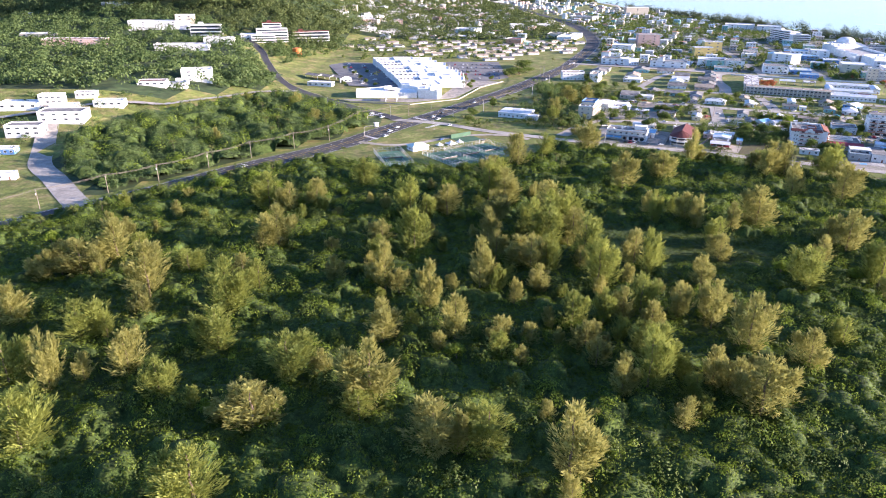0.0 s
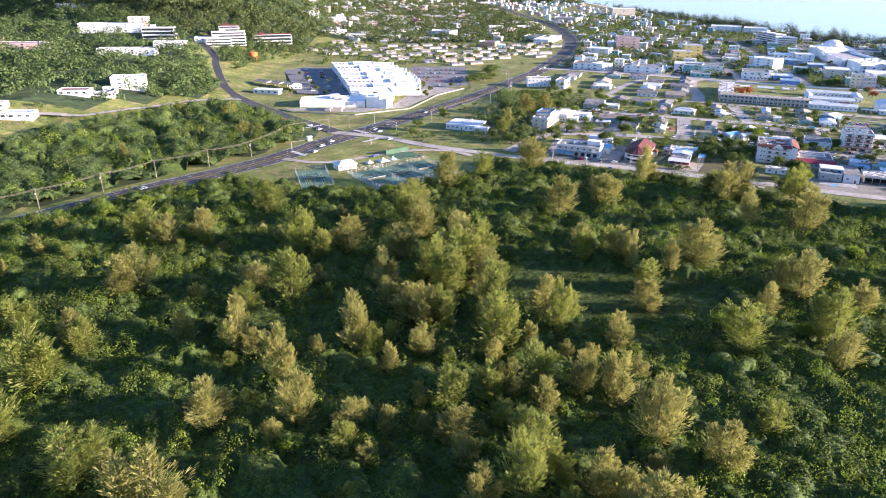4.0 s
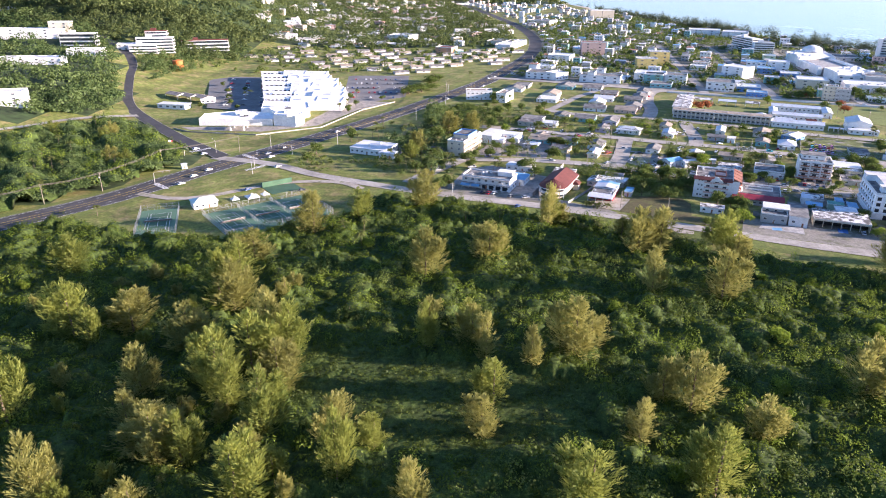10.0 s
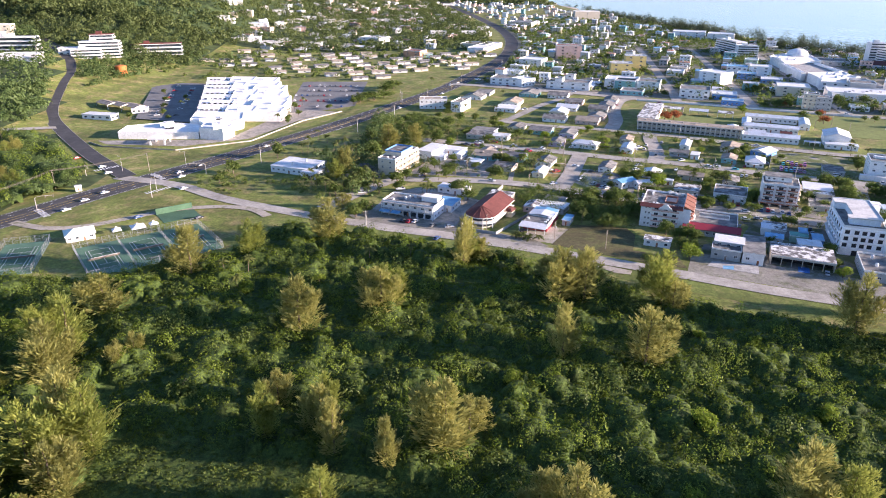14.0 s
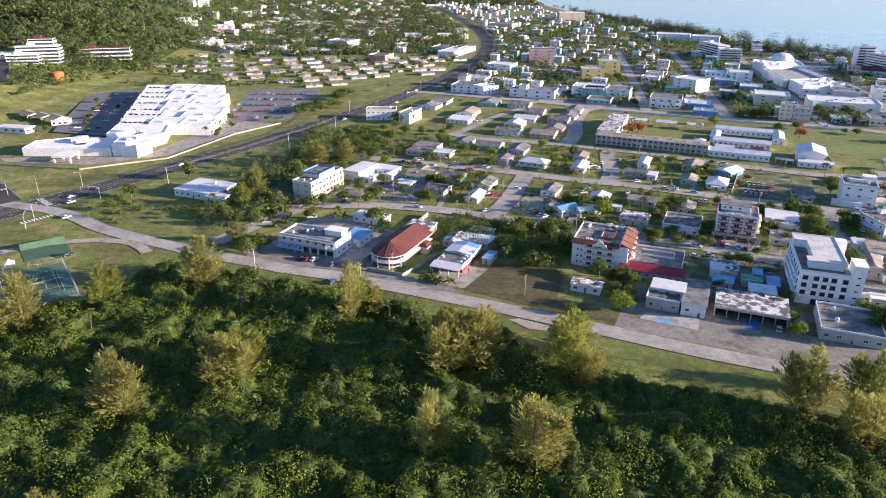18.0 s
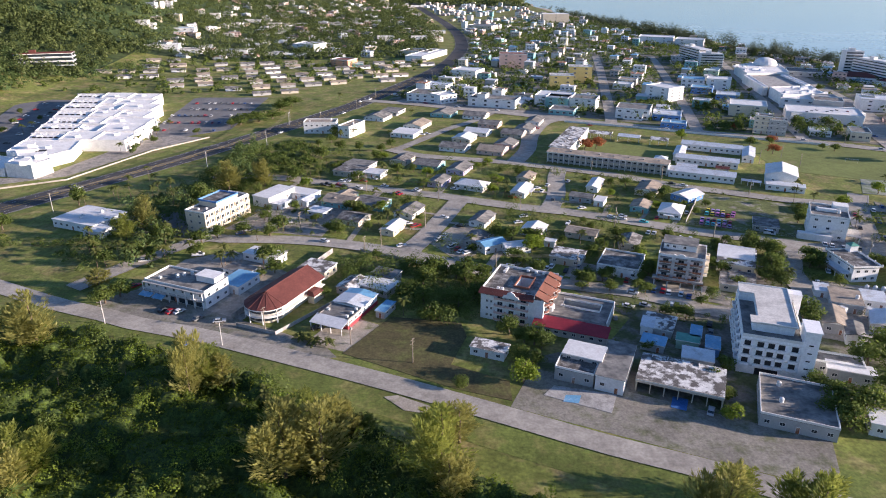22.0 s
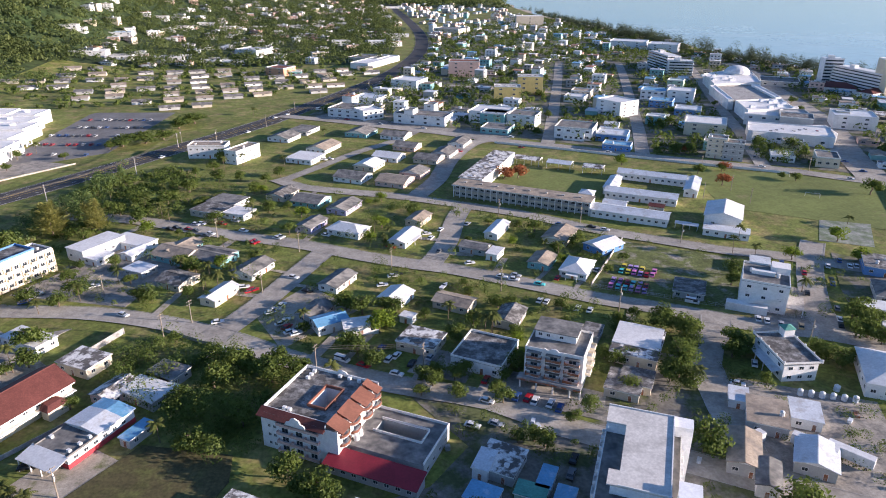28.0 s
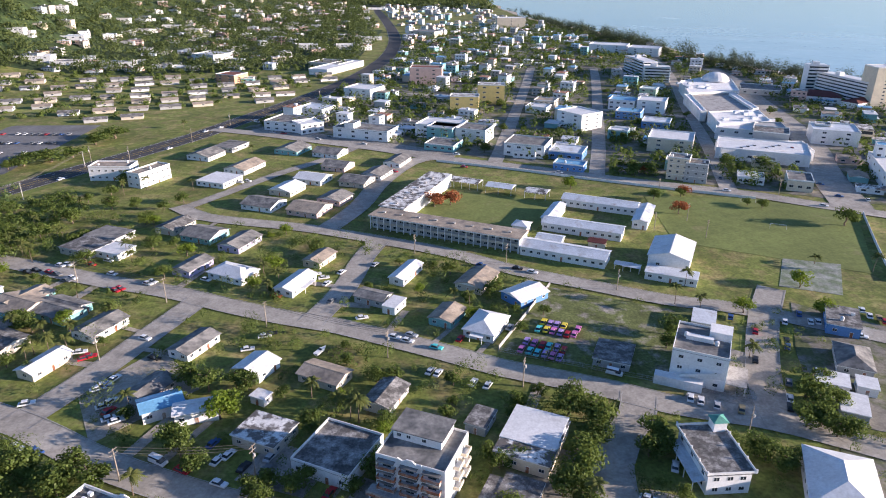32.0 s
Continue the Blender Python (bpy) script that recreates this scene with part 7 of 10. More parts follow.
house(205.7, 746.3, 19.2, 18.9, -0.36, 3, 'flat', 'roof_white', 'white')
house(240.9, 705.7, 18.8, 15.6, -0.37, 3, 'gable', 'roof_grey', 'white')
house(248.0, 730.3, 14.4, 16.7, -0.37, 3, 'gable', 'roof_white', 'beige')
house(258.7, 750.1, 18.3, 14.6, -0.37, 3, 'gable', 'roof_white', 'white')
house(284.7, 745.6, 16.6, 15.8, -0.36, 3, 'gable', 'roof_grey', 'beige')
house(276.6, 714.7, 14.4, 15.1, -0.39, 3, 'gable', 'roof_grey', 'pink')
house(266.0, 698.2, 18.4, 16.7, -0.37, 3, 'gable', 'roof_tan', 'pink')
house(259.8, 807.8, 19.1, 16.3, -0.35, 3, 'gable', 'roof_grey', 'white')
house(233.6, 815.7, 18.2, 19.5, -0.36, 3, 'gable', 'roof_grey', 'teal')
house(269.4, 776.4, 16.4, 15.2, -0.35, 3, 'gable', 'roof_grey', 'pink')
house(294.8, 760.3, 13.6, 18.0, -0.36, 3, 'gable', 'roof_grey', 'white')
house(305.2, 787.2, 12.0, 19.5, -0.35, 3, 'gable', 'roof_grey', 'white')
house(206.8, 673.6, 11.7, 16.3, -0.37, 3, 'gable', 'roof_dark', 'beige')
house(224.1, 663.0, 17.0, 14.9, -0.37, 3, 'gable', 'roof_grey', 'teal')
house(242.8, 653.7, 12.0, 17.8, -0.38, 3, 'gable', 'roof_grey', 'lilac')
house(181.1, 661.1, 17.8, 14.0, -0.39, 3, 'flat', 'roof_grey', 'grey')
house(177.4, 647.0, 18.0, 14.2, -0.40, 3.2, 'flat', 'roof_dark', 'beige')
house(190.5, 643.7, 16.3, 11.1, -0.37, 3, 'flat', 'roof_white', 'white')
house(181.2, 506.9, 13.1, 10.5, -0.39, 3.6, 'flat', 'roof_worn', 'cream')
house(197.2, 492.2, 8.8, 11.6, -0.43, 3, 'gable', 'roof_worn', 'pink')
house(207.2, 491.8, 15.0, 10.6, -0.48, 3.2, 'flat', 'roof_white', 'grey')
house(209.3, 500.6, 11.3, 9.7, -0.41, 3.2, 'flat', 'roof_grey', 'grey')
house(150.1, 504.9, 13.2, 7.6, -0.42, 3.2, 'flat', 'roof_grey', 'white')
house(156.4, 520.1, 17.7, 8.7, -0.41, 3.4, 'flat', 'roof_white', 'white')
house(247.7, 445.7, 12.4, 6.8, -0.39, 3, 'flat', 'roof_worn', 'white')
house(211.6, 473.1, 4.5, 9.5, -0.41, 2.8, 'flat', 'roof_blue', 'grey')
house(155.6, 604.3, 19.8, 10.4, -0.43, 3.4, 'flat', 'roof_white', 'white')
house(142.8, 596.7, 11.5, 21.6, -0.48, 5.5, 'flat', 'roof_white', 'white')
house(147.7, 587.8, 8.7, 9.7, -0.45, 3, 'flat', 'roof_metal', 'white')
house(160.9, 593.2, 7.2, 10.9, -0.44, 3, 'gable', 'roof_metal', 'white')
house(179.8, 592.5, 18.1, 15.3, -0.42, 3, 'gable', 'roof_tan', 'teal')
house(195.9, 588.0, 17.6, 10.8, -0.42, 3, 'gable', 'roof_grey', 'teal')
house(188.9, 566.5, 12.7, 12.3, -0.44, 3, 'gable', 'roof_dark', 'beige')
house(169.9, 576.2, 11.1, 9.1, -0.42, 2.8, 'flat', 'roof_metal', 'grey')
house(357.0, 517.2, 15.4, 20.3, -0.43, 4, 'flat', 'roof_worn', 'cream')
house(347.5, 496.1, 10.9, 12.6, -0.41, 3, 'flat', 'roof_dark', 'beige')

# shops and sheds along the front road


def gallery_block():
    """Two storeys of rooms behind a railed gallery, blue awnings over the shop doors."""
    w, d, h = 28.3, 13.2, 6.6
    ob = shop(134.9, 487.0, w, d, -0.39, h, 'roof_grey', 'white', 2, 'parapet', 4)
    part("gallery", boxes([(-w / 2, -d / 2 - 1.5, 3.15, w / 2, -d / 2 - 0.1, 3.35), (-w / 2, -d / 2 - 1.6, h - 0.1, w / 2, -d / 2 - 0.1, h + 0.15)]).mesh("gallery", "concrete"), ob)
    rail = boxes([(-w / 2, -d / 2 - 1.5, 4.25, w / 2, -d / 2 - 1.42, 4.35), (-w / 2, -d / 2 - 1.5, 3.75, w / 2, -d / 2 - 1.44, 3.81)])
    for k in range(57):
        rail.box(-w / 2 + 0.1 + k * 0.5, -d / 2 - 1.49, 3.35, -w / 2 + 0.14 + k * 0.5, -d / 2 - 1.45, 4.25)
    part("gallery_rail", rail.mesh("gallery_rail", "trim"), ob)
    post = boxes([(-0.14, -0.14, 0, 0.14, 0.14, h - 0.1)]).mesh("column", "trim")
    for k in range(8):
        part("column", post, ob, pose(-w / 2 + 0.2 + k * (w - 0.4) / 7, -d / 2 - 1.35, 0))
    for u, ln in ((-11.5, 5.5), (-5.5, 5.0)):
        s = Shape().prism([(u - ln / 2, -d / 2 - 4.0, 2.2), (u + ln / 2, -d / 2 - 4.0, 2.2), (u + ln / 2, -d / 2 - 1.55, 2.9), (u - ln / 2, -d / 2 - 1.55, 2.9)], [(u - ln / 2, -d / 2 - 4.0, 2.3), (u + ln / 2, -d / 2 - 4.0, 2.3), (u + ln / 2, -d / 2 - 1.55, 3.0), (u - ln / 2, -d / 2 - 1.55, 3.0)])
        part("awning", s.mesh("awning", "roof_blue"), ob, None, "blue canvas awning")
    for u in (-1.0, 3.0, 7.0, 11.0):
        part("shop_front", boxes([(u - 1.4, -d / 2 - 0.07, 0.3, u + 1.4, -d / 2 + 0.1, 2.5)]).mesh("shop_front", "glass"), ob)
    part("roof_room", boxes([(4.5, 0.5, h, 13.0, 6.0, h + 2.4), (4.2, 0.2, h + 2.4, 13.3, 6.3, h + 2.6)]).mesh("roof_room", "wall_white"), ob)


gallery_block()
shop(152.5, 494.5, 9.5, 13.0, -0.39, 3.6, 'roof_blue', 'white', 1, 'flat', 0)



def red_shop():
    """Long low shop: red plinth, white porch roof in front, flat grey roof, then two sheet-metal roofs."""
    w, a = 11.6, 12.2
    ob = thing("shop_building", 197.7, 471.3, 0, -0.416, "long low white shop with red base and blue metal roofs", "shop")
    part("plinth", boxes([(-w / 2 - 0.06, -a + 3.2, -0.2, w / 2 + 0.06, a + 0.06, 1.5)]).mesh("plinth", "wall_crimson"), ob, None, "red painted base")
    part("wall", boxes([(-w / 2, -a + 3.3, 1.5, w / 2, a, 3.5), (-w / 2, 0.5, 3.5, w / 2, a, 4.2)]).mesh("wall", "wall_white"), ob)
    part("flat_roof", boxes([(-w / 2 - 0.1, -a + 3.2, 3.5, w / 2 + 0.1, 0.4, 3.7), (w / 2 - 0.15, -a + 3.2, 3.7, w / 2 + 0.1, 0.4, 4.0), (-w / 2 - 0.1, -a + 3.2, 3.7, -w / 2 + 0.15, 0.4, 4.0)]).mesh("flat_roof", "roof_grey"), ob)
    for y0, y1, z, m in ((0.2, 8.2, 4.35, "roof_metal"), (8.3, a + 0.6, 4.2, "roof_blue")):
        s = Shape().prism([(-w / 2 - 0.4, y0, z), (0, y0, z + 0.7), (w / 2 + 0.4, y0, z), (w / 2 + 0.4, y0, z - 0.12), (0, y0, z + 0.55), (-w / 2 - 0.4, y0, z - 0.12)][::-1], [(-w / 2 - 0.4, y1, z), (0, y1, z + 0.7), (w / 2 + 0.4, y1, z), (w / 2 + 0.4, y1, z - 0.12), (0, y1, z + 0.55), (-w / 2 - 0.4, y1, z - 0.12)][::-1])
        for u in range(int((y1 - y0) / 0.8)):
            s.box(-w / 2 - 0.4, y0 + 0.4 + u * 0.8, z - 0.02, -w / 2 - 0.3, y0 + 0.46 + u * 0.8, z + 0.05)
        part("metal_roof", s.mesh("metal_roof", m), ob)
    s = Shape().prism([(-w / 2 - 1.0, -a - 1.6, 2.7), (w / 2 + 0.6, -a - 1.6, 2.7), (w / 2 + 0.6, -a + 3.6, 3.75), (-w / 2 - 1.0, -a + 3.6, 3.75)], [(-w / 2 - 1.0, -a - 1.6, 2.85), (w / 2 + 0.6, -a - 1.6, 2.85), (w / 2 + 0.6, -a + 3.6, 3.9), (-w / 2 - 1.0, -a + 3.6, 3.9)])
    part("porch_roof", s.mesh("porch_roof", "roof_white"), ob)
    leg = boxes([(-0.12, -0.12, 0, 0.12, 0.12, 2.75)]).mesh("porch_post", "trim")
    for u in (-w / 2 - 0.6, -2.2, 1.6, w / 2 + 0.2):
        part("porch_post", leg, ob, pose(u, -a - 1.2, 0))
    part("shop_front", boxes([(-4.5, -a + 3.1, 0.5, 3.5, -a + 3.35, 2.5)]).mesh("shop_front", "glass"), ob)
    for u in range(6):
        part("window", window_mesh(1.4, 1.0), ob, pose(w / 2, -6.5 + u * 3.0, 1.9, 0, 0, 90))
        part("window", window_mesh(1.2, 1.0), ob, pose(-w / 2, -6.5 + u * 3.0, 1.9, 0, 0, -90))
    for u, v in ((4.6, -1.0), (4.6, -4.0), (4.4, -7.0), (-4.5, -5.0)):
        part("air_conditioner", cached("aircon2", lambda: boxes([(-0.5, -0.4, 0, 0.5, 0.4, 0.8), (-0.4, -0.45, 0.1, 0.4, -0.4, 0.7)]).mesh("air_conditioner", "trim")), ob, pose(u, v, 3.7))


red_shop()

shop(286.1, 434.0, 8.4, 21.5, -0.41, 5.2, 'roof_grey', 'white', 1, 'flat', 0)
shop(277.2, 438.8, 12.0, 8.7, -0.42, 5.6, 'roof_white', 'grey', 2, 'flat', 0)
shop(273.7, 432.6, 11.9, 8.1, -0.40, 4.2, 'roof_dark', 'grey', 1, 'parapet', 0)
garage_row(304.3, 427.7, 24.6, 15.8, -0.40, 4.2)
shop(333.0, 415.0, 19.5, 21.0, -0.39, 4, 'roof_grey', 'grey', 1, 'parapet', 2)
shop(357.7, 431.7, 13.2, 5.1, -0.38, 4, 'roof_white', 'grey', 1, 'flat', 0)
shop(356.3, 436.2, 13.9, 6.4, -0.34, 4, 'roof_grey', 'grey', 1, 'parapet', 0)
shop(354.1, 406.6, 9.4, 7.2, -0.37, 4, 'roof_white', 'white', 1, 'flat', 0)
shop(307.9, 461.9, 10.0, 10.8, -0.45, 3.2, 'roof_worn', 'grey', 1, 'flat', 1)
shop(302.5, 449.9, 7.5, 6.0, -0.44, 3, 'roof_blue', 'grey', 1, 'flat', 0)
shop(314.0, 450.4, 7.1, 4.7, -0.37, 3.4, 'roof_green', 'green', 1, 'flat', 0)
shop(313.7, 440.1, 9.4, 7.1, -0.35, 3.6, 'roof_metal', 'grey', 1, 'flat', 0)
shop(318.3, 455.0, 3.3, 7.8, -0.39, 3.4, 'roof_blue', 'white', 1, 'flat', 0)
shop(321.4, 447.9, 4.3, 8.3, -0.37, 3.2, 'roof_blue', 'blue', 1, 'flat', 0)
shop(303.6, 460.9, 4.0, 7.8, -0.38, 3.6, 'roof_metal', 'white', 1, 'flat', 0)
shop(378.9, 489.7, 5.1, 7.4, -0.35, 3, 'roof_metal', 'white', 1, 'flat', 0)
shop(383.1, 480.7, 10.4, 13.1, -0.37, 3.6, 'roof_tan', 'grey', 1, 'flat', 1)
shop(394.4, 481.9, 7.8, 10.0, -0.36, 3.2, 'roof_metal', 'white', 1, 'flat', 0)
shop(370.4, 465.4, 7.5, 14.3, -0.39, 4, 'roof_tan', 'grey', 1, 'gable', 0)
shop(372.4, 455.9, 5.1, 10.2, -0.41, 4, 'roof_grey', 'white', 1, 'gable', 0)
shop(388.1, 463.5, 9.5, 11.3, -0.48, 3.6, 'roof_metal', 'grey', 1, 'gable', 0)

# larger blocks


def terrace_house():
    """Two storeys under a roof terrace with a posted parapet, a small turret with a green cap and a side veranda."""
    w, d, h = 10.8, 17.5, 6.4
    ob = thing("corner_house", 401.4, 509.4, 0, 0.07, "white two-storey corner house with stained roof terrace and green-capped turret", "house")
    part("wall", boxes([(-w / 2, -d / 2, -0.2, w / 2, d / 2, h)]).mesh("wall", "wall_white"), ob)
    part("roof", boxes([(-w / 2 - 0.7, -d / 2 - 0.7, h - 0.15, w / 2 + 0.7, d / 2 + 0.7, h + 0.1)]).mesh("roof", "roof_dark"), ob)
    part("parapet", boxes([(-w / 2 - 0.7, -d / 2 - 0.7, h + 0.1, w / 2 + 0.7, -d / 2 - 0.5, h + 0.75), (-w / 2 - 0.7, d / 2 + 0.5, h + 0.1, w / 2 + 0.7, d / 2 + 0.7, h + 0.75), (-w / 2 - 0.7, -d / 2 - 0.5, h + 0.1, -w / 2 - 0.5, d / 2 + 0.5, h + 0.75), (w / 2 + 0.5, -d / 2 - 0.5, h + 0.1, w / 2 + 0.7, d / 2 + 0.5, h + 0.75)]).mesh("parapet", "trim"), ob)
    post = boxes([(-0.2, -0.2, 0, 0.2, 0.2, 1.1)]).mesh("post", "trim")
    for e in (-1, 1):
        for k in range(5):
            part("post", post, ob, pose(e * (w / 2 + 0.6), -d / 2 - 0.6 + k * (d + 1.2) / 4, h + 0.1))
    part("turret", boxes([(w / 2 - 3.0, d / 2 - 2.6, h + 0.1, w / 2 + 0.4, d / 2 + 0.6, h + 2.9)]).mesh("turret", "wall_white"), ob)
    cap = Shape().prism([(w / 2 - 3.4, d / 2 - 3.0, h + 2.9), (w / 2 + 0.8, d / 2 - 3.0, h + 2.9), (w / 2 + 0.8, d / 2 + 1.0, h + 2.9), (w / 2 - 3.4, d / 2 + 1.0, h + 2.9)], [(w / 2 - 1.5, d / 2 - 1.2, h + 4.0), (w / 2 - 1.1, d / 2 - 1.2, h + 4.0), (w / 2 - 1.1, d / 2 - 0.8, h + 4.0), (w / 2 - 1.5, d / 2 - 0.8, h + 4.0)])
    part("turret_cap", cap.mesh("turret_cap", "roof_green"), ob, None, "faded green sheet-metal cap")
    part("veranda_roof", Shape().prism([(-w / 2 - 3.0, -d / 2 + 1, 3.0), (-w / 2, -d / 2 + 1, 3.4), (-w / 2, d / 2 - 1, 3.4), (-w / 2 - 3.0, d / 2 - 1, 3.0)], [(-w / 2 - 3.0, -d / 2 + 1, 3.12), (-w / 2, -d / 2 + 1, 3.52), (-w / 2, d / 2 - 1, 3.52), (-w / 2 - 3.0, d / 2 - 1, 3.12)]).mesh("veranda_roof", "roof_metal"), ob)
    leg = boxes([(-0.1, -0.1, 0, 0.1, 0.1, 3.02)]).mesh("veranda_post", "trim")
    for k in range(4):
        part("veranda_post", leg, ob, pose(-w / 2 - 2.8, -d / 2 + 1.3 + k * (d - 2.6) / 3, 0))
    for f in (0.9, 4.0):
        for u in (-3.2, 0.2, 3.4):
            part("window", window_mesh(1.5, 1.2), ob, pose(u, -d / 2, f))
            part("window", window_mesh(1.5, 1.2), ob, pose(-w / 2, u * 1.9, f, 0, 0, -90))
            part("window", window_mesh(1.5, 1.2), ob, pose(w / 2, u * 1.9, f, 0, 0, 90))


terrace_house()

shop(358.0, 520.5, 14.3, 14.4, -0.41, 4.2, 'roof_white', 'cream', 1, 'flat', 0)
shop(474.0, 582.2, 10.3, 15.7, -0.44, 4, 'roof_dark', 'blue', 1, 'flat', 2)
shop(425.9, 583.6, 7.5, 10.5, -0.40, 3, 'roof_metal', 'grey', 1, 'flat', 0)
building('meeting_hall', 428.6, 499.8, 15.0, 21.0, -0.375, 5.0, 'hip', 'roof_white', 'white', 1, 3.6, 'office', 0)
block(141.6, 755.4, 23.9, 12.0, 0.01, 8, 2, 'roof_tan', 'white', 2)
block(165.4, 747.2, 23.2, 9.3, 1.16, 8, 2, 'roof_tan', 'white', 1)
block(217.6, 885.6, 29.2, 26.3, -0.35, 6.5, 2, 'roof_grey', 'white', 5)
block(233.3, 874.0, 18.2, 16.4, 0.60, 7, 2, 'roof_white', 'white', 3)
block(278.3, 857.9, 42.8, 20.3, -0.35, 7, 2, 'roof_grey', 'white', 4)
block(268.5, 859.1, 7.5, 10.0, -0.39, 10, 1, 'roof_grey', 'white', 1)
block(260.5, 1013.2, 28.2, 25.4, -0.44, 9, 3, 'roof_white', 'white', 4)
block(228.0, 940.7, 24.4, 21.9, -0.39, 5, 1, 'roof_metal', 'white', 2)
block(307.3, 1564.0, 48.0, 34.0, -0.47, 9, 2, 'roof_grey', 'cream', 3)
block(112.7, 1097.7, 24.5, 22.1, -0.43, 8, 3, 'roof_orange', 'orange', 1)
block(44.1, 1249.6, 35.3, 31.7, -0.46, 9, 3, 'roof_white', 'white', 1)
block(333.4, 864.6, 31.8, 25.8, -0.36, 9, 3, 'roof_white', 'white', 3)
block(211.4, 1180.2, 82.4, 24.1, 1.17, 6, 2, 'roof_white', 'white', 2)
block(200.4, 1205.2, 41.0, 34.0, -0.40, 6, 1, 'roof_grey', 'cream', 2)
block(464.8, 1726.9, 53.8, 22.0, 0.04, 18.5, 7, 'roof_white', 'beige', 2)
block(718.6, 977.7, 19.4, 20.0, 0.02, 34.4, 11, 'roof_white', 'cream', 2)
block(352.8, 952.1, 24.2, 14.0, -0.08, 12.8, 3, 'roof_worn', 'yellow', 2)
block(377.5, 985.4, 23.9, 14.0, -0.08, 16.8, 4, 'roof_worn', 'yellow', 2)
block(317.4, 1093.6, 33.2, 20.0, -0.08, 16.2, 4, 'roof_orange', 'pink', 2)
block(357.1, 850.3, 21.8, 19.6, -0.38, 9, 3, 'roof_grey', 'white', 2)
block(334.9, 854.6, 19.7, 17.7, -0.39, 9, 3, 'roof_white', 'teal', 2)
block(334.6, 826.7, 21.0, 18.9, -0.37, 4, 1, 'roof_grey', 'teal', 2)
block(391.0, 814.9, 27.0, 24.3, -0.36, 8, 2, 'roof_grey', 'white', 3)
block(389.0, 806.2, 14.7, 13.3, -0.36, 4, 1, 'roof_white', 'white', 0)
block(416.0, 805.4, 21.7, 19.5, -0.37, 5, 1, 'roof_metal', 'blue', 1)
block(412.4, 776.6, 18.6, 11.4, -0.40, 4, 1, 'roof_blue', 'blue', 1)
block(439.4, 892.1, 25.6, 23.0, -0.93, 12, 4, 'roof_white', 'white', 2)
block(424.4, 966.0, 18.0, 16.2, -0.38, 7, 2, 'roof_tan', 'beige', 1)
block(415.4, 948.7, 18.3, 16.5, -0.41, 5, 1, 'roof_white', 'white', 1)
block(491.7, 964.9, 22.2, 20.0, -0.42, 8, 2, 'roof_blue', 'white', 2)
block(487.3, 926.2, 19.8, 17.8, -0.42, 6, 2, 'roof_blue', 'blue', 1)
block(500.1, 894.0, 20.9, 18.9, -0.39, 5, 1, 'roof_metal', 'blue', 2)
block(513.1, 952.2, 23.1, 20.8, -0.40, 10, 3, 'roof_white', 'white', 2)
block(526.1, 1008.8, 15.1, 13.6, -0.47, 10, 3, 'roof_pale', 'green', 1)
block(490.3, 827.3, 29.0, 26.1, -0.38, 9, 3, 'roof_white', 'cream', 6)
block(473.2, 759.1, 12.0, 10.8, -0.44, 13, 4, 'roof_grey', 'cream', 2)
block(482.0, 753.9, 12.4, 11.2, -0.40, 11, 3, 'roof_dark', 'grey', 1)
block(543.5, 807.1, 55.4, 34.0, -0.40, 7, 1, 'roof_white', 'white', 3)
block(561.7, 835.4, 22.6, 20.3, -0.43, 11, 1, 'roof_dark', 'grey', 0)
block(554.9, 862.7, 37.8, 34.0, -0.42, 8, 2, 'roof_white', 'white', 6)
block(536.5, 741.9, 13.2, 18.9, -0.38, 6, 1, 'roof_grey', 'cream', 1)
block(513.7, 752.8, 14.4, 13.9, -0.37, 3.5, 1, 'roof_white', 'white', 0)
block(612.5, 848.6, 29.8, 26.8, -0.36, 10, 3, 'roof_metal', 'white', 5)
block(607.8, 855.7, 9.9, 10.0, -0.46, 11, 3, 'roof_worn', 'beige', 2)
block(600.8, 755.1, 57.0, 22.3, -1.93, 9, 2, 'roof_white', 'white', 2)
block(603.6, 777.1, 8.8, 10.0, -0.44, 16, 4, 'roof_blue', 'white', 1)
block(612.2, 1331.7, 41.1, 34.0, -0.43, 10, 3, 'roof_white', 'white', 2)
block(571.1, 1366.9, 52.1, 34.0, -0.39, 10, 3, 'roof_white', 'white', 2)
block(646.0, 1044.0, 37.3, 33.5, -0.38, 5, 1, 'roof_grey', 'grey', 2)
block(678.1, 1014.2, 14.9, 13.4, -0.47, 6, 1, 'roof_blue', 'blue', 1)


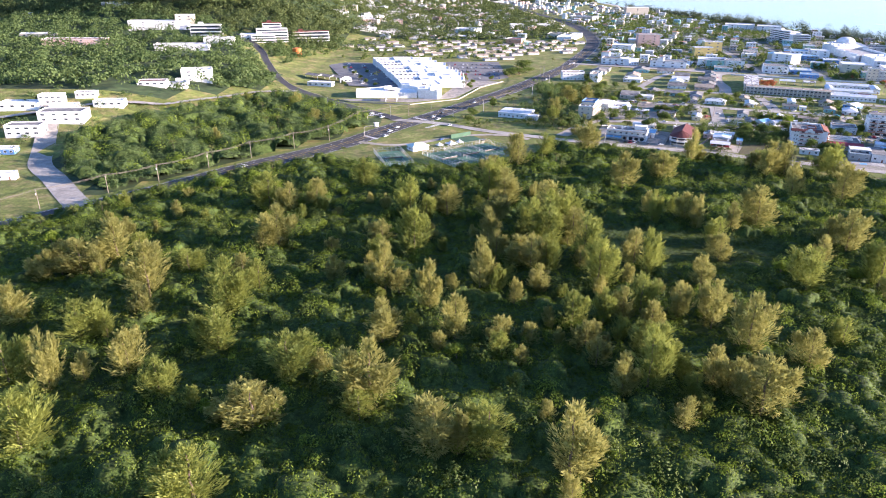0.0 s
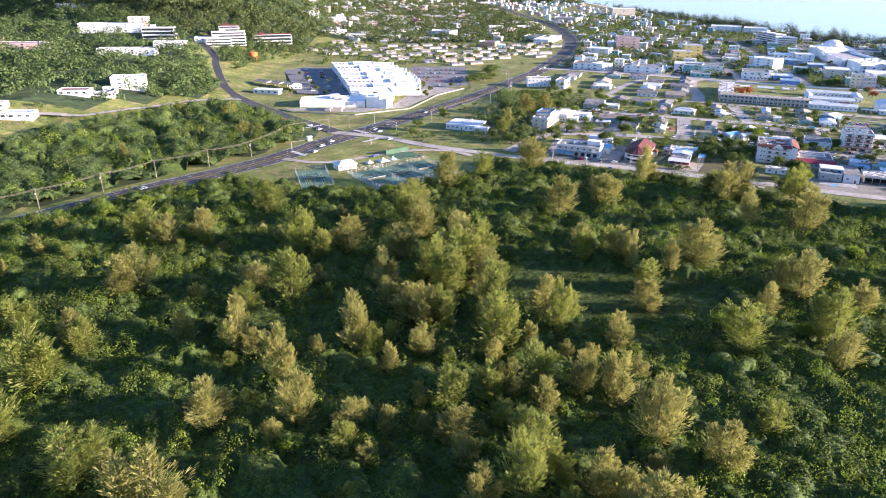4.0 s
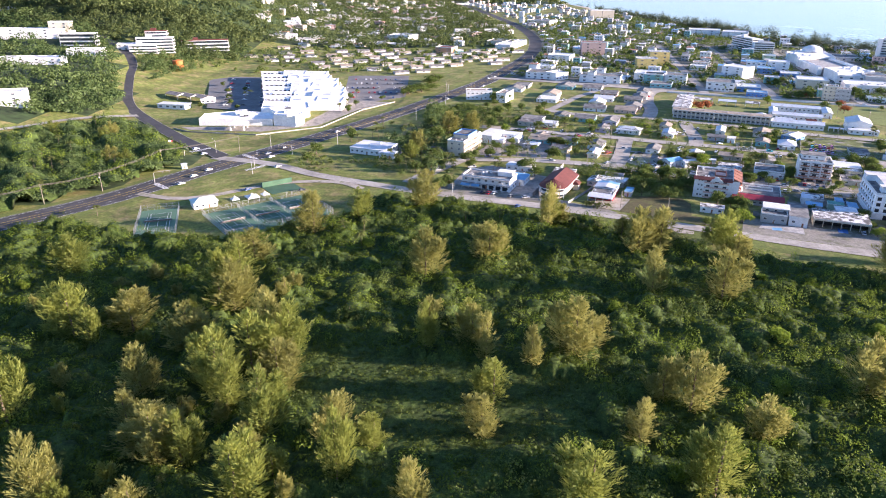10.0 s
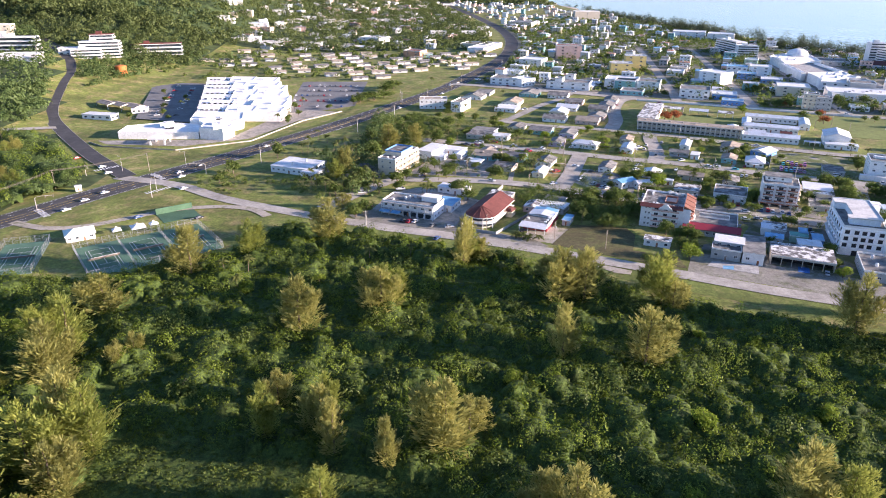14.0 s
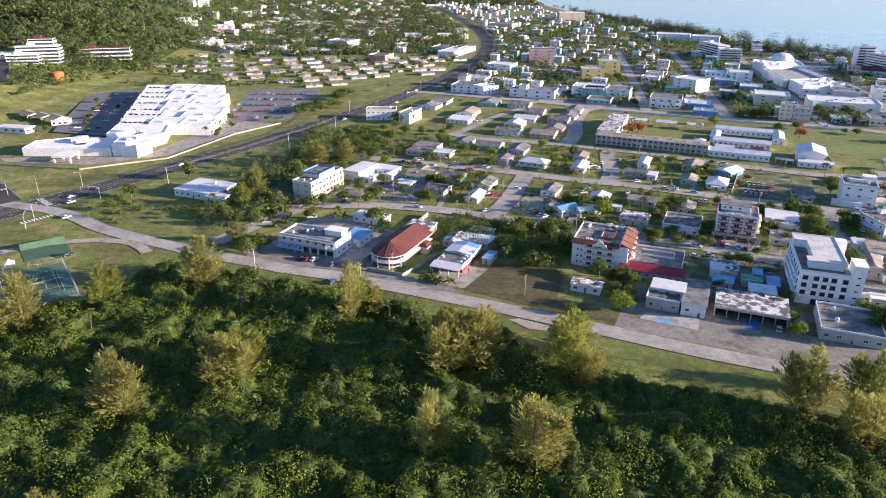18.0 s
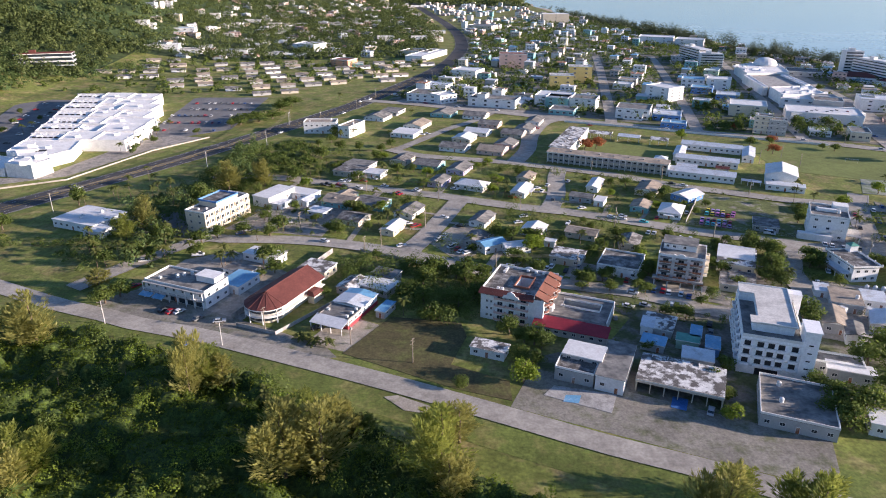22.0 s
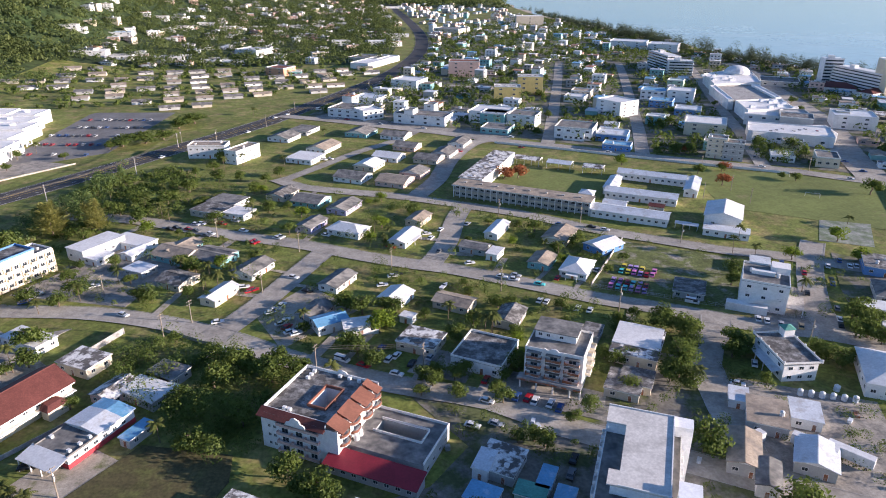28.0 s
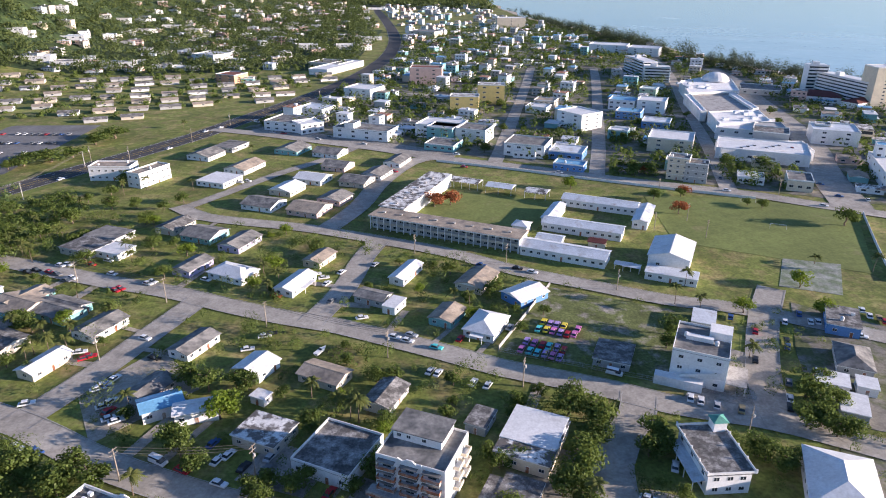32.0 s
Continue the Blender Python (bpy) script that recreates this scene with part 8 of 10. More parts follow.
def apartment_slab():
    """Long cream apartment slab: window bays with balconies between piers, a raised middle roof with blue edge."""
    w, d, h = 31.5, 11.5, 9.6
    ob = thing("apartment_building", 122.6, 566.8, 0, 1.155, "weathered cream apartment slab with balconies and stepped flat roofs", "building")
    part("wall", boxes([(-w / 2, -d / 2, -0.2, w / 2, d / 2, h)]).mesh("wall", "wall_cream"), ob)
    part("roof", roof_mesh("parapet", w, d, 0, 0, "roof_grey"), ob, pose(0, 0, h))
    part("raised_roof", boxes([(-6.5, -d / 2 + 0.4, h, 8.5, d / 2 - 0.4, h + 2.4)]).mesh("raised_roof", "wall_cream"), ob)
    part("roof_edge", boxes([(-6.8, -d / 2 + 0.1, h + 2.4, 8.8, -d / 2 + 0.5, h + 3.2), (-6.8, d / 2 - 0.5, h + 2.4, 8.8, d / 2 - 0.1, h + 3.2), (-6.8, -d / 2 + 0.5, h + 2.4, -6.4, d / 2 - 0.5, h + 3.2), (8.4, -d / 2 + 0.5, h + 2.4, 8.8, d / 2 - 0.5, h + 3.2)]).mesh("roof_edge", "wall_blue"), ob, None, "faded blue roof edge")
    part("raised_roof_slab", boxes([(-6.4, -d / 2 + 0.5, h + 2.4, 8.4, d / 2 - 0.5, h + 2.5)]).mesh("raised_roof_slab", "roof_dark"), ob)
    pier = boxes([(-0.2, -0.45, -0.2, 0.2, 0.0, h + 0.3)]).mesh("pier", "wall_cream")
    bal = balcony_mesh(2.6, 1.1, "wall_cream")
    n = 9
    for k in range(n + 1):
        part("pier", pier, ob, pose(-w / 2 + k * w / n, -d / 2, 0))
    for f in range(3):
        for k in range(n):
            u = -w / 2 + (k + 0.5) * w / n
            part("window", window_mesh(1.9, 1.5), ob, pose(u, -d / 2, f * 3.2 + 0.9))
            if k % 3 != 1:
                part("balcony", bal, ob, pose(u, -d / 2, f * 3.2 + 0.4))
            if k % 2 == 0:
                part("window", window_mesh(1.3, 1.1), ob, pose(u, d / 2, f * 3.2 + 1.1, 0, 0, 180))
        for v in (-2.6, 2.6):
            part("window", window_mesh(1.3, 1.2), ob, pose(-w / 2, v, f * 3.2 + 1.0, 0, 0, -90))
        part("floor_band", boxes([(-w / 2 - 0.05, -d / 2 - 0.5, f * 3.2 + 3.0, w / 2 + 0.05, -d / 2, f * 3.2 + 3.2)]).mesh("floor_band", "trim"), ob)
    for u, v in ((-12, 1), (-10, -2), (11, 2), (13, -1)):
        part("air_conditioner", cached("aircon2", lambda: boxes([(-0.5, -0.4, 0, 0.5, 0.4, 0.8), (-0.4, -0.45, 0.1, 0.4, -0.4, 0.7)]).mesh("air_conditioner", "trim")), ob, pose(u, v, h + 0.02))


apartment_slab()

shop(61.2, 563.1, 25.5, 20.7, -0.38, 4, 'roof_white', 'white', 1, 'flat', 3)
shop(72.1, 547.7, 10.1, 7.9, -0.38, 3.6, 'roof_white', 'white', 1, 'flat', 0)

# buildings on the wooded slope
banded(-236, 918, 30, 12, 0.25, 9.5, 3, 'white', 'roof_white', "white hillside hotel wing with balcony rows")
banded(-228, 934, 40, 14, 0.25, 17, 5, 'white', 'roof_white', "tall white hillside hotel with balcony rows")
banded(-231, 948, 24, 12, 0.25, 21.5, 6, 'white', 'roof_red', "white upper block of the hillside hotel")
banded(-192, 998, 56, 14, 0.3, 13, 3, 'white', 'roof_red', "long white hotel with balcony rows below the hill")
banded(-311, 924, 38, 14, 0.15, 13, 3, 'white', 'roof_white', "white three-storey office building on the wooded slope", "office")
block(-384, 956, 78, 16, 0.1, 10, 3, 'roof_white', 'white', 2)
block(-352, 966, 24, 12, 0.1, 16, 4, 'roof_white', 'cream', 1)
block(-278, 870, 36, 16, 0.1, 6, 2, 'roof_white', 'white', 1)
block(-302, 808, 60, 16, 0.1, 6, 2, 'roof_white', 'white', 1)
block(-230, 642, 27, 15, 0.25, 10, 3, 'roof_white', 'white', 1)
block(-586.2, 1206.4, 30.2, 15.1, 0.10, 6.9, 2, 'roof_white', 'white', 1)
block(-235.2, 616.9, 10.7, 5.3, 0.10, 3.7, 1, 'roof_red', 'white', 1)
block(-252.3, 920.5, 25.9, 12.9, 0.10, 6.9, 2, 'roof_white', 'white', 1)
block(-443.1, 843.8, 72.2, 16.0, 0.10, 6.5, 2, 'roof_orange', 'pink', 1)
block(-493.3, 1088.7, 48.8, 16.0, 0.10, 3.7, 1, 'roof_white', 'white', 1)
block(-511.2, 892.5, 45.0, 16.0, 0.10, 6.9, 2, 'roof_white', 'beige', 1)
block(-319.3, 511.7, 29.1, 14.5, 0.10, 3.7, 1, 'roof_white', 'white', 1)
block(-299.4, 519.1, 17.2, 8.6, 0.10, 6.9, 2, 'roof_white', 'white', 1)
block(-285, 508, 18.8, 9.4, 0.10, 3.7, 1, 'roof_metal', 'white', 1)
block(-280.4, 534.7, 15.3, 7.6, 0.10, 3.7, 1, 'roof_grey', 'white', 1)
block(-257, 521.8, 21.8, 10.9, 0.10, 3.7, 1, 'roof_metal', 'white', 1)
block(-276, 489, 31.0, 15.5, 0.10, 6.9, 2, 'roof_grey', 'white', 1)
block(-290, 463, 23.4, 11.7, 0.10, 6.9, 2, 'roof_grey', 'white', 1)
block(-657.3, 1168.7, 62.5, 16.0, 0.10, 3.7, 1, 'roof_white', 'white', 1)
block(-251, 591, 23.3, 11.6, 0.10, 3.7, 1, 'roof_red', 'white', 1)
block(-233, 600, 15.4, 7.7, 0.10, 3.7, 1, 'roof_grey', 'white', 1)
block(-254.7, 378.2, 10.6, 5.3, 0.10, 3.7, 1, 'roof_white', 'white', 1)
block(-288.3, 432.5, 15.1, 7.6, 0.10, 3.7, 1, 'roof_metal', 'blue', 1)
block(-32.2, 1208.3, 15.9, 8.0, 0.10, 3.7, 1, 'roof_white', 'white', 1)
block(-88.5, 1205.1, 16.3, 8.1, 0.10, 3.7, 1, 'roof_white', 'white', 1)
block(-146.2, 1286.2, 36.0, 16.0, 0.10, 3.7, 1, 'roof_blue', 'white', 1)
block(-161.8, 1470.2, 28.0, 14.0, 0.10, 3.7, 1, 'roof_red', 'white', 1)
block(-121.5, 1436.2, 33.7, 16.0, 0.10, 3.7, 1, 'roof_red', 'white', 1)
block(-64.1, 1504.4, 24.4, 12.2, 0.10, 6.9, 2, 'roof_grey', 'cream', 1)
block(-135.9, 1169.5, 48.4, 16.0, 0.10, 3.7, 1, 'roof_white', 'white', 1)
block(-56.0, 1186.4, 57.7, 16.0, 0.10, 3.7, 1, 'roof_white', 'white', 1)
block(-97.0, 1170.5, 31.6, 15.8, 0.10, 3.7, 1, 'roof_grey', 'white', 1)
block(10.4, 1188.2, 30.6, 15.3, 0.10, 3.7, 1, 'roof_grey', 'white', 1)
block(37.8, 1173.9, 29.8, 14.9, 0.10, 3.7, 1, 'roof_white', 'white', 1)
block(41.9, 1634.9, 60.3, 16.0, 0.10, 3.7, 1, 'roof_tan', 'white', 1)
block(90.9, 1702.0, 31.5, 15.7, 0.10, 3.7, 1, 'roof_white', 'white', 1)
block(142.0, 1377.3, 26.8, 13.4, 0.10, 6.9, 2, 'roof_white', 'white', 1)
block(193.7, 1379.0, 23.6, 11.8, 0.10, 6.9, 2, 'roof_white', 'white', 1)
block(213.7, 1506.2, 46.4, 16.0, 0.10, 3.7, 1, 'roof_metal', 'white', 1)
block(124.9, 1095.9, 21.9, 10.9, 0.10, 3.7, 1, 'roof_green', 'teal', 1)
block(-30.9, 1568.2, 29.1, 14.5, 0.10, 3.7, 1, 'roof_white', 'white', 1)
block(-108.6, 1532.0, 28.9, 14.4, 0.10, 3.7, 1, 'roof_white', 'white', 1)
block(-184.1, 1231.0, 23.3, 11.7, 0.10, 3.7, 1, 'roof_grey', 'white', 1)
block(88.0, 2146.6, 52.1, 16.0, 0.10, 3.7, 1, 'roof_white', 'white', 1)
block(177.5, 2204.6, 64.2, 16.0, 0.10, 3.7, 1, 'roof_white', 'white', 1)
block(64.6, 1500.7, 33.7, 16.0, 0.10, 3.7, 1, 'roof_white', 'white', 1)

# cars
car(176.8, 631.3, -0.41, 'white')
car(186.6, 631.4, -0.38, 'red')
car(192.0, 635.3, -0.38, 'white')
car(166.7, 625.6, -0.39, 'black')
car(173.2, 623.8, -0.45, 'red')
car(177.2, 622.0, -0.47, 'grey')
car(185.1, 618.5, -0.47, 'white')
car(199.5, 622.2, -0.38, 'white')
car(218.5, 615.2, -0.43, 'white')
car(208.3, 609.1, -0.47, 'red')
car(270.2, 603.3, -0.45, 'red')
car(317.1, 573.0, -0.39, 'white')
car(322.9, 574.3, -0.43, 'silver')
car(321.7, 570.6, -0.37, 'white')
car(331.4, 566.3, -0.39, 'aqua')
car(268.2, 507.8, -0.46, 'red')
car(278.9, 503.1, -0.38, 'white')
car(261.0, 511.0, -0.46, 'white', True)
car(222.1, 516.3, -0.46, 'white')
car(227.9, 514.8, -0.48, 'blue')
car(239.0, 617.1, -0.45, 'white')
car(241.0, 559.6, -0.45, 'black')
car(213.9, 535.2, 0.36, 'white')
car(215.6, 562.9, 0.34, 'white')
car(219.8, 560.6, 0.27, 'red')
car(282.1, 622.7, 0.36, 'white')
car(285.8, 619.2, 0.30, 'white')
car(269.5, 565.0, 0.32, 'white')
car(273.1, 573.3, 0.26, 'white')
car(274.7, 574.9, 0.35, 'black')
car(304.7, 586.3, 0.32, 'white')
car(233.5, 547.8, 1.22, 'white')
car(232.3, 544.7, 1.21, 'blue')
car(237.5, 536.2, 1.14, 'white')
car(239.0, 531.7, 1.15, 'red')
car(243.1, 530.9, 1.21, 'white')
car(278.2, 513.5, 1.13, 'white')
car(272.9, 517.9, 1.14, 'blue')
car(283.4, 508.9, 1.20, 'black')
car(288.9, 507.8, 1.17, 'grey')
car(289.2, 512.8, 1.17, 'silver')
car(306.3, 500.0, 1.18, 'red')
car(305.3, 632.2, 1.11, 'silver')
car(292.2, 624.6, 1.14, 'white')
car(287.8, 614.0, 1.14, 'white')
car(291.8, 599.4, 1.18, 'grey')
car(329.7, 552.3, 1.12, 'white')
car(332.1, 551.3, 1.16, 'white')
car(342.8, 546.2, 1.12, 'white')
car(347.1, 544.8, 1.13, 'white')
car(406.2, 538.7, 1.21, 'white')
car(408.7, 537.2, 1.21, 'white')
car(412.6, 535.0, 1.14, 'silver')
car(419.0, 533.3, 1.15, 'gold')
car(441.8, 577.5, 1.17, 'red')
car(455.2, 584.3, 1.15, 'white')
car(463.1, 590.0, 1.15, 'blue')
car(464.4, 584.3, 1.15, 'white')
car(467.1, 584.4, 1.17, 'white')
car(449.7, 571.2, 1.21, 'black')
car(448.3, 567.5, 1.11, 'blue')
car(438.8, 546.6, 1.13, 'grey')
car(435.3, 538.4, 1.20, 'white')
car(433.4, 534.2, 1.16, 'black')
car(434.0, 559.3, 1.16, 'black')
car(487.7, 593.0, 1.21, 'white')
car(488.0, 588.7, 1.13, 'white')
car(490.6, 587.3, 1.16, 'gold')
car(491.0, 584.5, 1.17, 'red')
car(392.4, 509.5, 1.19, 'white')
car(437.2, 587.5, 1.14, 'blue')
car(339.5, 571.9, 1.14, 'red')
car(356.9, 579.7, 1.15, 'silver')
car(364.7, 628.8, -0.36, 'black')
car(370.5, 625.2, -0.45, 'white')
car(349.8, 631.8, -0.42, 'blue')
car(386.8, 551.5, -0.44, 'white', True)
car(476.7, 574.4, -0.46, 'white')
car(382.5, 498.3, -0.45, 'white')
car(187.7, 902.5, -0.40, 'white', True)
car(207.9, 867.0, -0.44, 'silver')
car(216.8, 864.7, -0.44, 'red')
car(244.9, 847.8, -0.40, 'silver')
car(252.2, 853.6, -0.36, 'grey')
car(279.0, 834.2, -0.39, 'white')
car(304.5, 768.1, -0.47, 'red')
car(237.1, 700.7, -0.41, 'white')
car(243.6, 699.6, -0.37, 'white')
car(217.3, 745.8, -0.45, 'white')
car(221.1, 748.0, -0.41, 'white')
car(157.7, 869.8, 1.09, 'white', where='driving on the highway')
car(149.3, 820.0, 1.04, 'white', where='driving on the highway')
car(170.0, 801.0, 1.04, 'silver', where='driving on the highway')
car(165.2, 882.4, 1.00, 'white', where='driving on the highway')
car(112.1, 750.5, 1.10, 'white', where='driving on the highway')
car(404.2, 766.9, -0.38, 'white')
car(347.0, 778.5, -0.38, 'red')
car(342.9, 807.9, -0.36, 'white')
car(492.6, 733.3, -0.40, 'white')
car(551.3, 745.8, -0.47, 'blue')
car(550.5, 724.0, -0.44, 'blue')
car(533.9, 708.2, -0.38, 'white')
car(497.7, 756.3, 1.12, 'grey')
car(586.8, 767.4, 1.21, 'white')
car(567.2, 736.1, 1.22, 'white')
car(562.5, 717.7, 1.22, 'white')
car(130.5, 473.9, 1.02, 'black')
car(133.6, 472.7, 0.98, 'red')
car(136.5, 472.7, 0.97, 'white')
car(145.0, 467.6, 1.00, 'grey')
car(147.2, 450.8, 1.05, 'blue')
car(111.8, 493.5, 0.95, 'red')
car(153.2, 465.8, 0.24, 'silver')
car(105.4, 517.7, 0.20, 'white')
car(126.3, 523.8, 0.16, 'white', True)
car(188.7, 460.9, 0.25, 'black')
car(301.3, 478.0, -0.38, 'white')
car(307.9, 478.8, -0.46, 'silver')
car(305.9, 489.3, -0.42, 'white')
car(287.5, 496.2, -0.42, 'grey')
car(312.4, 492.7, 1.17, 'silver')
car(314.8, 491.3, 1.16, 'blue')
car(318.1, 490.8, 1.11, 'red')
car(319.9, 489.4, 1.20, 'white')
car(324.3, 488.1, 1.14, 'white')
car(326.6, 485.9, 1.17, 'blue')
car(308.9, 414.5, 1.10, 'silver')
car(326.8, 464.6, 1.14, 'black')
car(325.1, 459.1, 1.17, 'grey')
car(276.0, 511.4, 1.18, 'white')
car(138.6, 556.3, 0.64, 'white')
car(138.1, 552.8, 0.57, 'silver')
car(137.7, 549.4, 0.66, 'blue')
car(139.2, 579.6, 0.63, 'black')
car(157.0, 563.1, 0.65, 'white')
car(231.9, 544.5, 0.58, 'white')
car(230.9, 542.5, 0.61, 'white')
car(236.5, 534.0, 0.54, 'white')
car(240.7, 528.5, 0.61, 'white')
car(243.1, 527.4, 0.57, 'white')
car(218.9, 559.2, 0.62, 'red')
car(178.4, 540.1, -0.42, 'white')
car(164.2, 623.8, -0.38, 'black')
car(174.2, 630.4, -0.40, 'white')
car(184.0, 616.0, -0.38, 'grey')
car(207.1, 607.3, -0.44, 'red')
car(217.4, 613.4, -0.40, 'white')
car(233.1, 571.8, -0.39, 'white')
car(-123.8, 405.6, 0.89, 'white', where='driving on the highway')
car(-163.1, 349.6, 0.83, 'white', where='driving on the highway')
car(-200.0, 303.4, 0.89, 'blue', where='driving on the highway')
car(-40.3, 501.9, 0.89, 'white', where='driving on the highway')
car(-35.6, 514.7, 0.92, 'white', where='waiting near the crossroads')
car(-42.4, 486.6, 0.96, 'white', where='waiting near the crossroads')
car(-8.5, 553.8, 0.95, 'silver', where='waiting near the crossroads')
car(-4.4, 545.3, 0.90, 'white', where='waiting near the crossroads')
car(28.6, 616.7, 0.90, 'white', where='waiting near the crossroads')
car(-0.6, 568.0, 0.86, 'black', where='waiting near the crossroads')
car(-60.2, 564.3, 0.94, 'white', where='waiting near the crossroads')
car(-50.6, 551.8, 0.95, 'white', where='waiting near the crossroads')
car(4.9, 522.8, 0.90, 'white', where='waiting near the crossroads')
car(-1.5, 476.6, 0.92, 'blue', where='waiting near the crossroads')
car(29.0, 476.2, 0.93, 'black', where='waiting near the crossroads')
car(-85.5, 584.2, 0.93, 'red', where='waiting near the crossroads')

# bright convertibles on the rental lot
car(369.3, 583.7, 1.19, 'yellow', False, "rental cars", 0.06, "parked in a row on the rental lot")
car(371.6, 582.5, 1.19, 'lilac', False, "rental cars", 0.06, "parked in a row on the rental lot")
car(373.7, 581.7, 1.19, 'lilac', False, "rental cars", 0.06, "parked in a row on the rental lot")
car(376.1, 580.8, 1.19, 'yellow', False, "rental cars", 0.06, "parked in a row on the rental lot")
car(366.9, 578.8, 1.19, 'aqua', False, "rental cars", 0.06, "parked in a row on the rental lot")
car(369.5, 578.2, 1.19, 'yellow', False, "rental cars", 0.06, "parked in a row on the rental lot")
car(371.7, 577.3, 1.19, 'pink', False, "rental cars", 0.06, "parked in a row on the rental lot")
car(374.1, 576.3, 1.19, 'lilac', False, "rental cars", 0.06, "parked in a row on the rental lot")
car(376.2, 575.0, 1.19, 'red', False, "rental cars", 0.06, "parked in a row on the rental lot")
car(380.5, 578.5, 1.19, 'pink', False, "rental cars", 0.06, "parked in a row on the rental lot")
car(378.6, 575.0, 1.19, 'pink', False, "rental cars", 0.06, "parked in a row on the rental lot")
car(361.8, 570.6, 1.19, 'lilac', False, "rental cars", 0.06, "parked in a row on the rental lot")
car(364.3, 569.4, 1.19, 'pink', False, "rental cars", 0.06, "parked in a row on the rental lot")
car(366.8, 568.2, 1.19, 'red', False, "rental cars", 0.06, "parked in a row on the rental lot")
car(368.8, 567.2, 1.19, 'aqua', False, "rental cars", 0.06, "parked in a row on the rental lot")
car(371.3, 566.4, 1.19, 'lilac', False, "rental cars", 0.06, "parked in a row on the rental lot")
car(373.3, 564.9, 1.19, 'red', False, "rental cars", 0.06, "parked in a row on the rental lot")
car(359.5, 565.5, 1.19, 'pink', False, "rental cars", 0.06, "parked in a row on the rental lot")
car(362.1, 564.4, 1.19, 'aqua', False, "rental cars", 0.06, "parked in a row on the rental lot")
car(364.4, 563.2, 1.19, 'aqua', False, "rental cars", 0.06, "parked in a row on the rental lot")
car(366.9, 562.6, 1.19, 'lilac', False, "rental cars", 0.06, "parked in a row on the rental lot")
car(369.1, 561.4, 1.19, 'pink', False, "rental cars", 0.06, "parked in a row on the rental lot")
car(371.3, 560.3, 1.19, 'lilac', False, "rental cars", 0.06, "parked in a row on the rental lot")

# trees round the low white hall
casuarina(112.4, 617.1, 17.0, 17.0)
casuarina(92.8, 554.8, 18.0, 11.5)
casuarina(87.5, 542.1, 13.6, 9.8)
casuarina(131.6, 622.5, 16.5, 10.3)
broadleaf(42.7, 588.8, 10.7, 7.4)
broadleaf(23.7, 553.6, 8.6, 7.4)
broadleaf(101.5, 542.3, 7.4, 5.8)
broadleaf(80.4, 527.7, 6.4, 5.1)
broadleaf(21.1, 534.9, 5.9, 5.2)
broadleaf(104.2, 594.5, 10.5, 8.1)
palm(61.4, 593.7, 9.0)
palm(80.2, 600.3, 9.0)
palm(145.1, 665.1, 9.0)
palm(141.0, 514.2, 9.0)
palm(160.0, 503.9, 9.0)

# casuarina trees in the jungle
casuarina(-56.8, 119.5, 20.6, 15.0)
casuarina(30.1, 120.1, 11.2, 6.6)
casuarina(31.7, 131.4, 24.0, 13.3)
casuarina(-107.6, 138.5, 21.1, 15.0)
casuarina(4.2, 139.5, 16.1, 4.4)
casuarina(-2.4, 141.6, 17.1, 14.8)
casuarina(12.5, 144.0, 14.6, 12.7)
casuarina(-50.9, 149.3, 15.7, 14.6)
casuarina(-22.9, 153.3, 11.3, 9.4)
casuarina(89.8, 156.9, 20.6, 13.5)
casuarina(-20.7, 162.5, 22.7, 15.0)
casuarina(-81.9, 163.3, 15.8, 9.5)
casuarina(52.6, 164.6, 17.4, 7.4)
casuarina(85.8, 164.9, 15.5, 8.3)
casuarina(-126.5, 165.6, 21.1, 11.6)
casuarina(-114.9, 165.7, 23.8, 7.5)
casuarina(60.9, 167.5, 24.0, 10.1)
casuarina(81.3, 170.6, 15.8, 9.3)
casuarina(-107.9, 171.7, 11.9, 5.1)
casuarina(73.7, 173.5, 12.0, 5.2)
casuarina(-124.8, 174.5, 14.0, 6.1)
casuarina(-95.6, 174.8, 17.9, 10.4)
casuarina(-47.2, 175.3, 16.9, 15.0)
casuarina(-36.5, 175.4, 11.1, 6.1)
casuarina(67.8, 179.7, 18.1, 12.4)
casuarina(114.9, 180.2, 16.2, 9.8)
casuarina(48.6, 181.1, 12.2, 7.1)
casuarina(66.1, 187.5, 14.3, 9.1)
casuarina(46.5, 189.1, 13.6, 9.1)
casuarina(99.5, 189.5, 24.0, 11.1)
casuarina(-72.8, 189.9, 18.6, 12.9)
casuarina(54.2, 190.9, 7.9, 3.3)
casuarina(133.0, 193.9, 12.7, 7.5)
casuarina(19.0, 194.3, 12.1, 8.1)
casuarina(38.5, 194.5, 8.0, 4.0)
casuarina(-120.1, 194.7, 17.8, 14.1)
casuarina(-20.1, 196.0, 17.9, 10.9)
casuarina(4.3, 198.0, 18.8, 8.9)
casuarina(-113.4, 198.5, 11.7, 5.7)
casuarina(71.8, 202.5, 14.1, 7.1)
casuarina(44.8, 204.4, 16.7, 10.0)
casuarina(-149.3, 205.8, 17.3, 11.8)
casuarina(94.3, 206.8, 20.2, 9.4)
casuarina(56.7, 208.7, 16.1, 7.3)
casuarina(63.3, 208.8, 16.1, 7.3)
casuarina(-105.8, 210.4, 15.4, 9.0)
casuarina(69.9, 211.0, 20.5, 9.6)
casuarina(84.1, 213.4, 16.3, 7.5)
casuarina(-77.1, 215.0, 24.0, 15.0)
casuarina(-4.6, 217.3, 22.6, 7.6)
casuarina(169.1, 226.2, 15.2, 9.6)
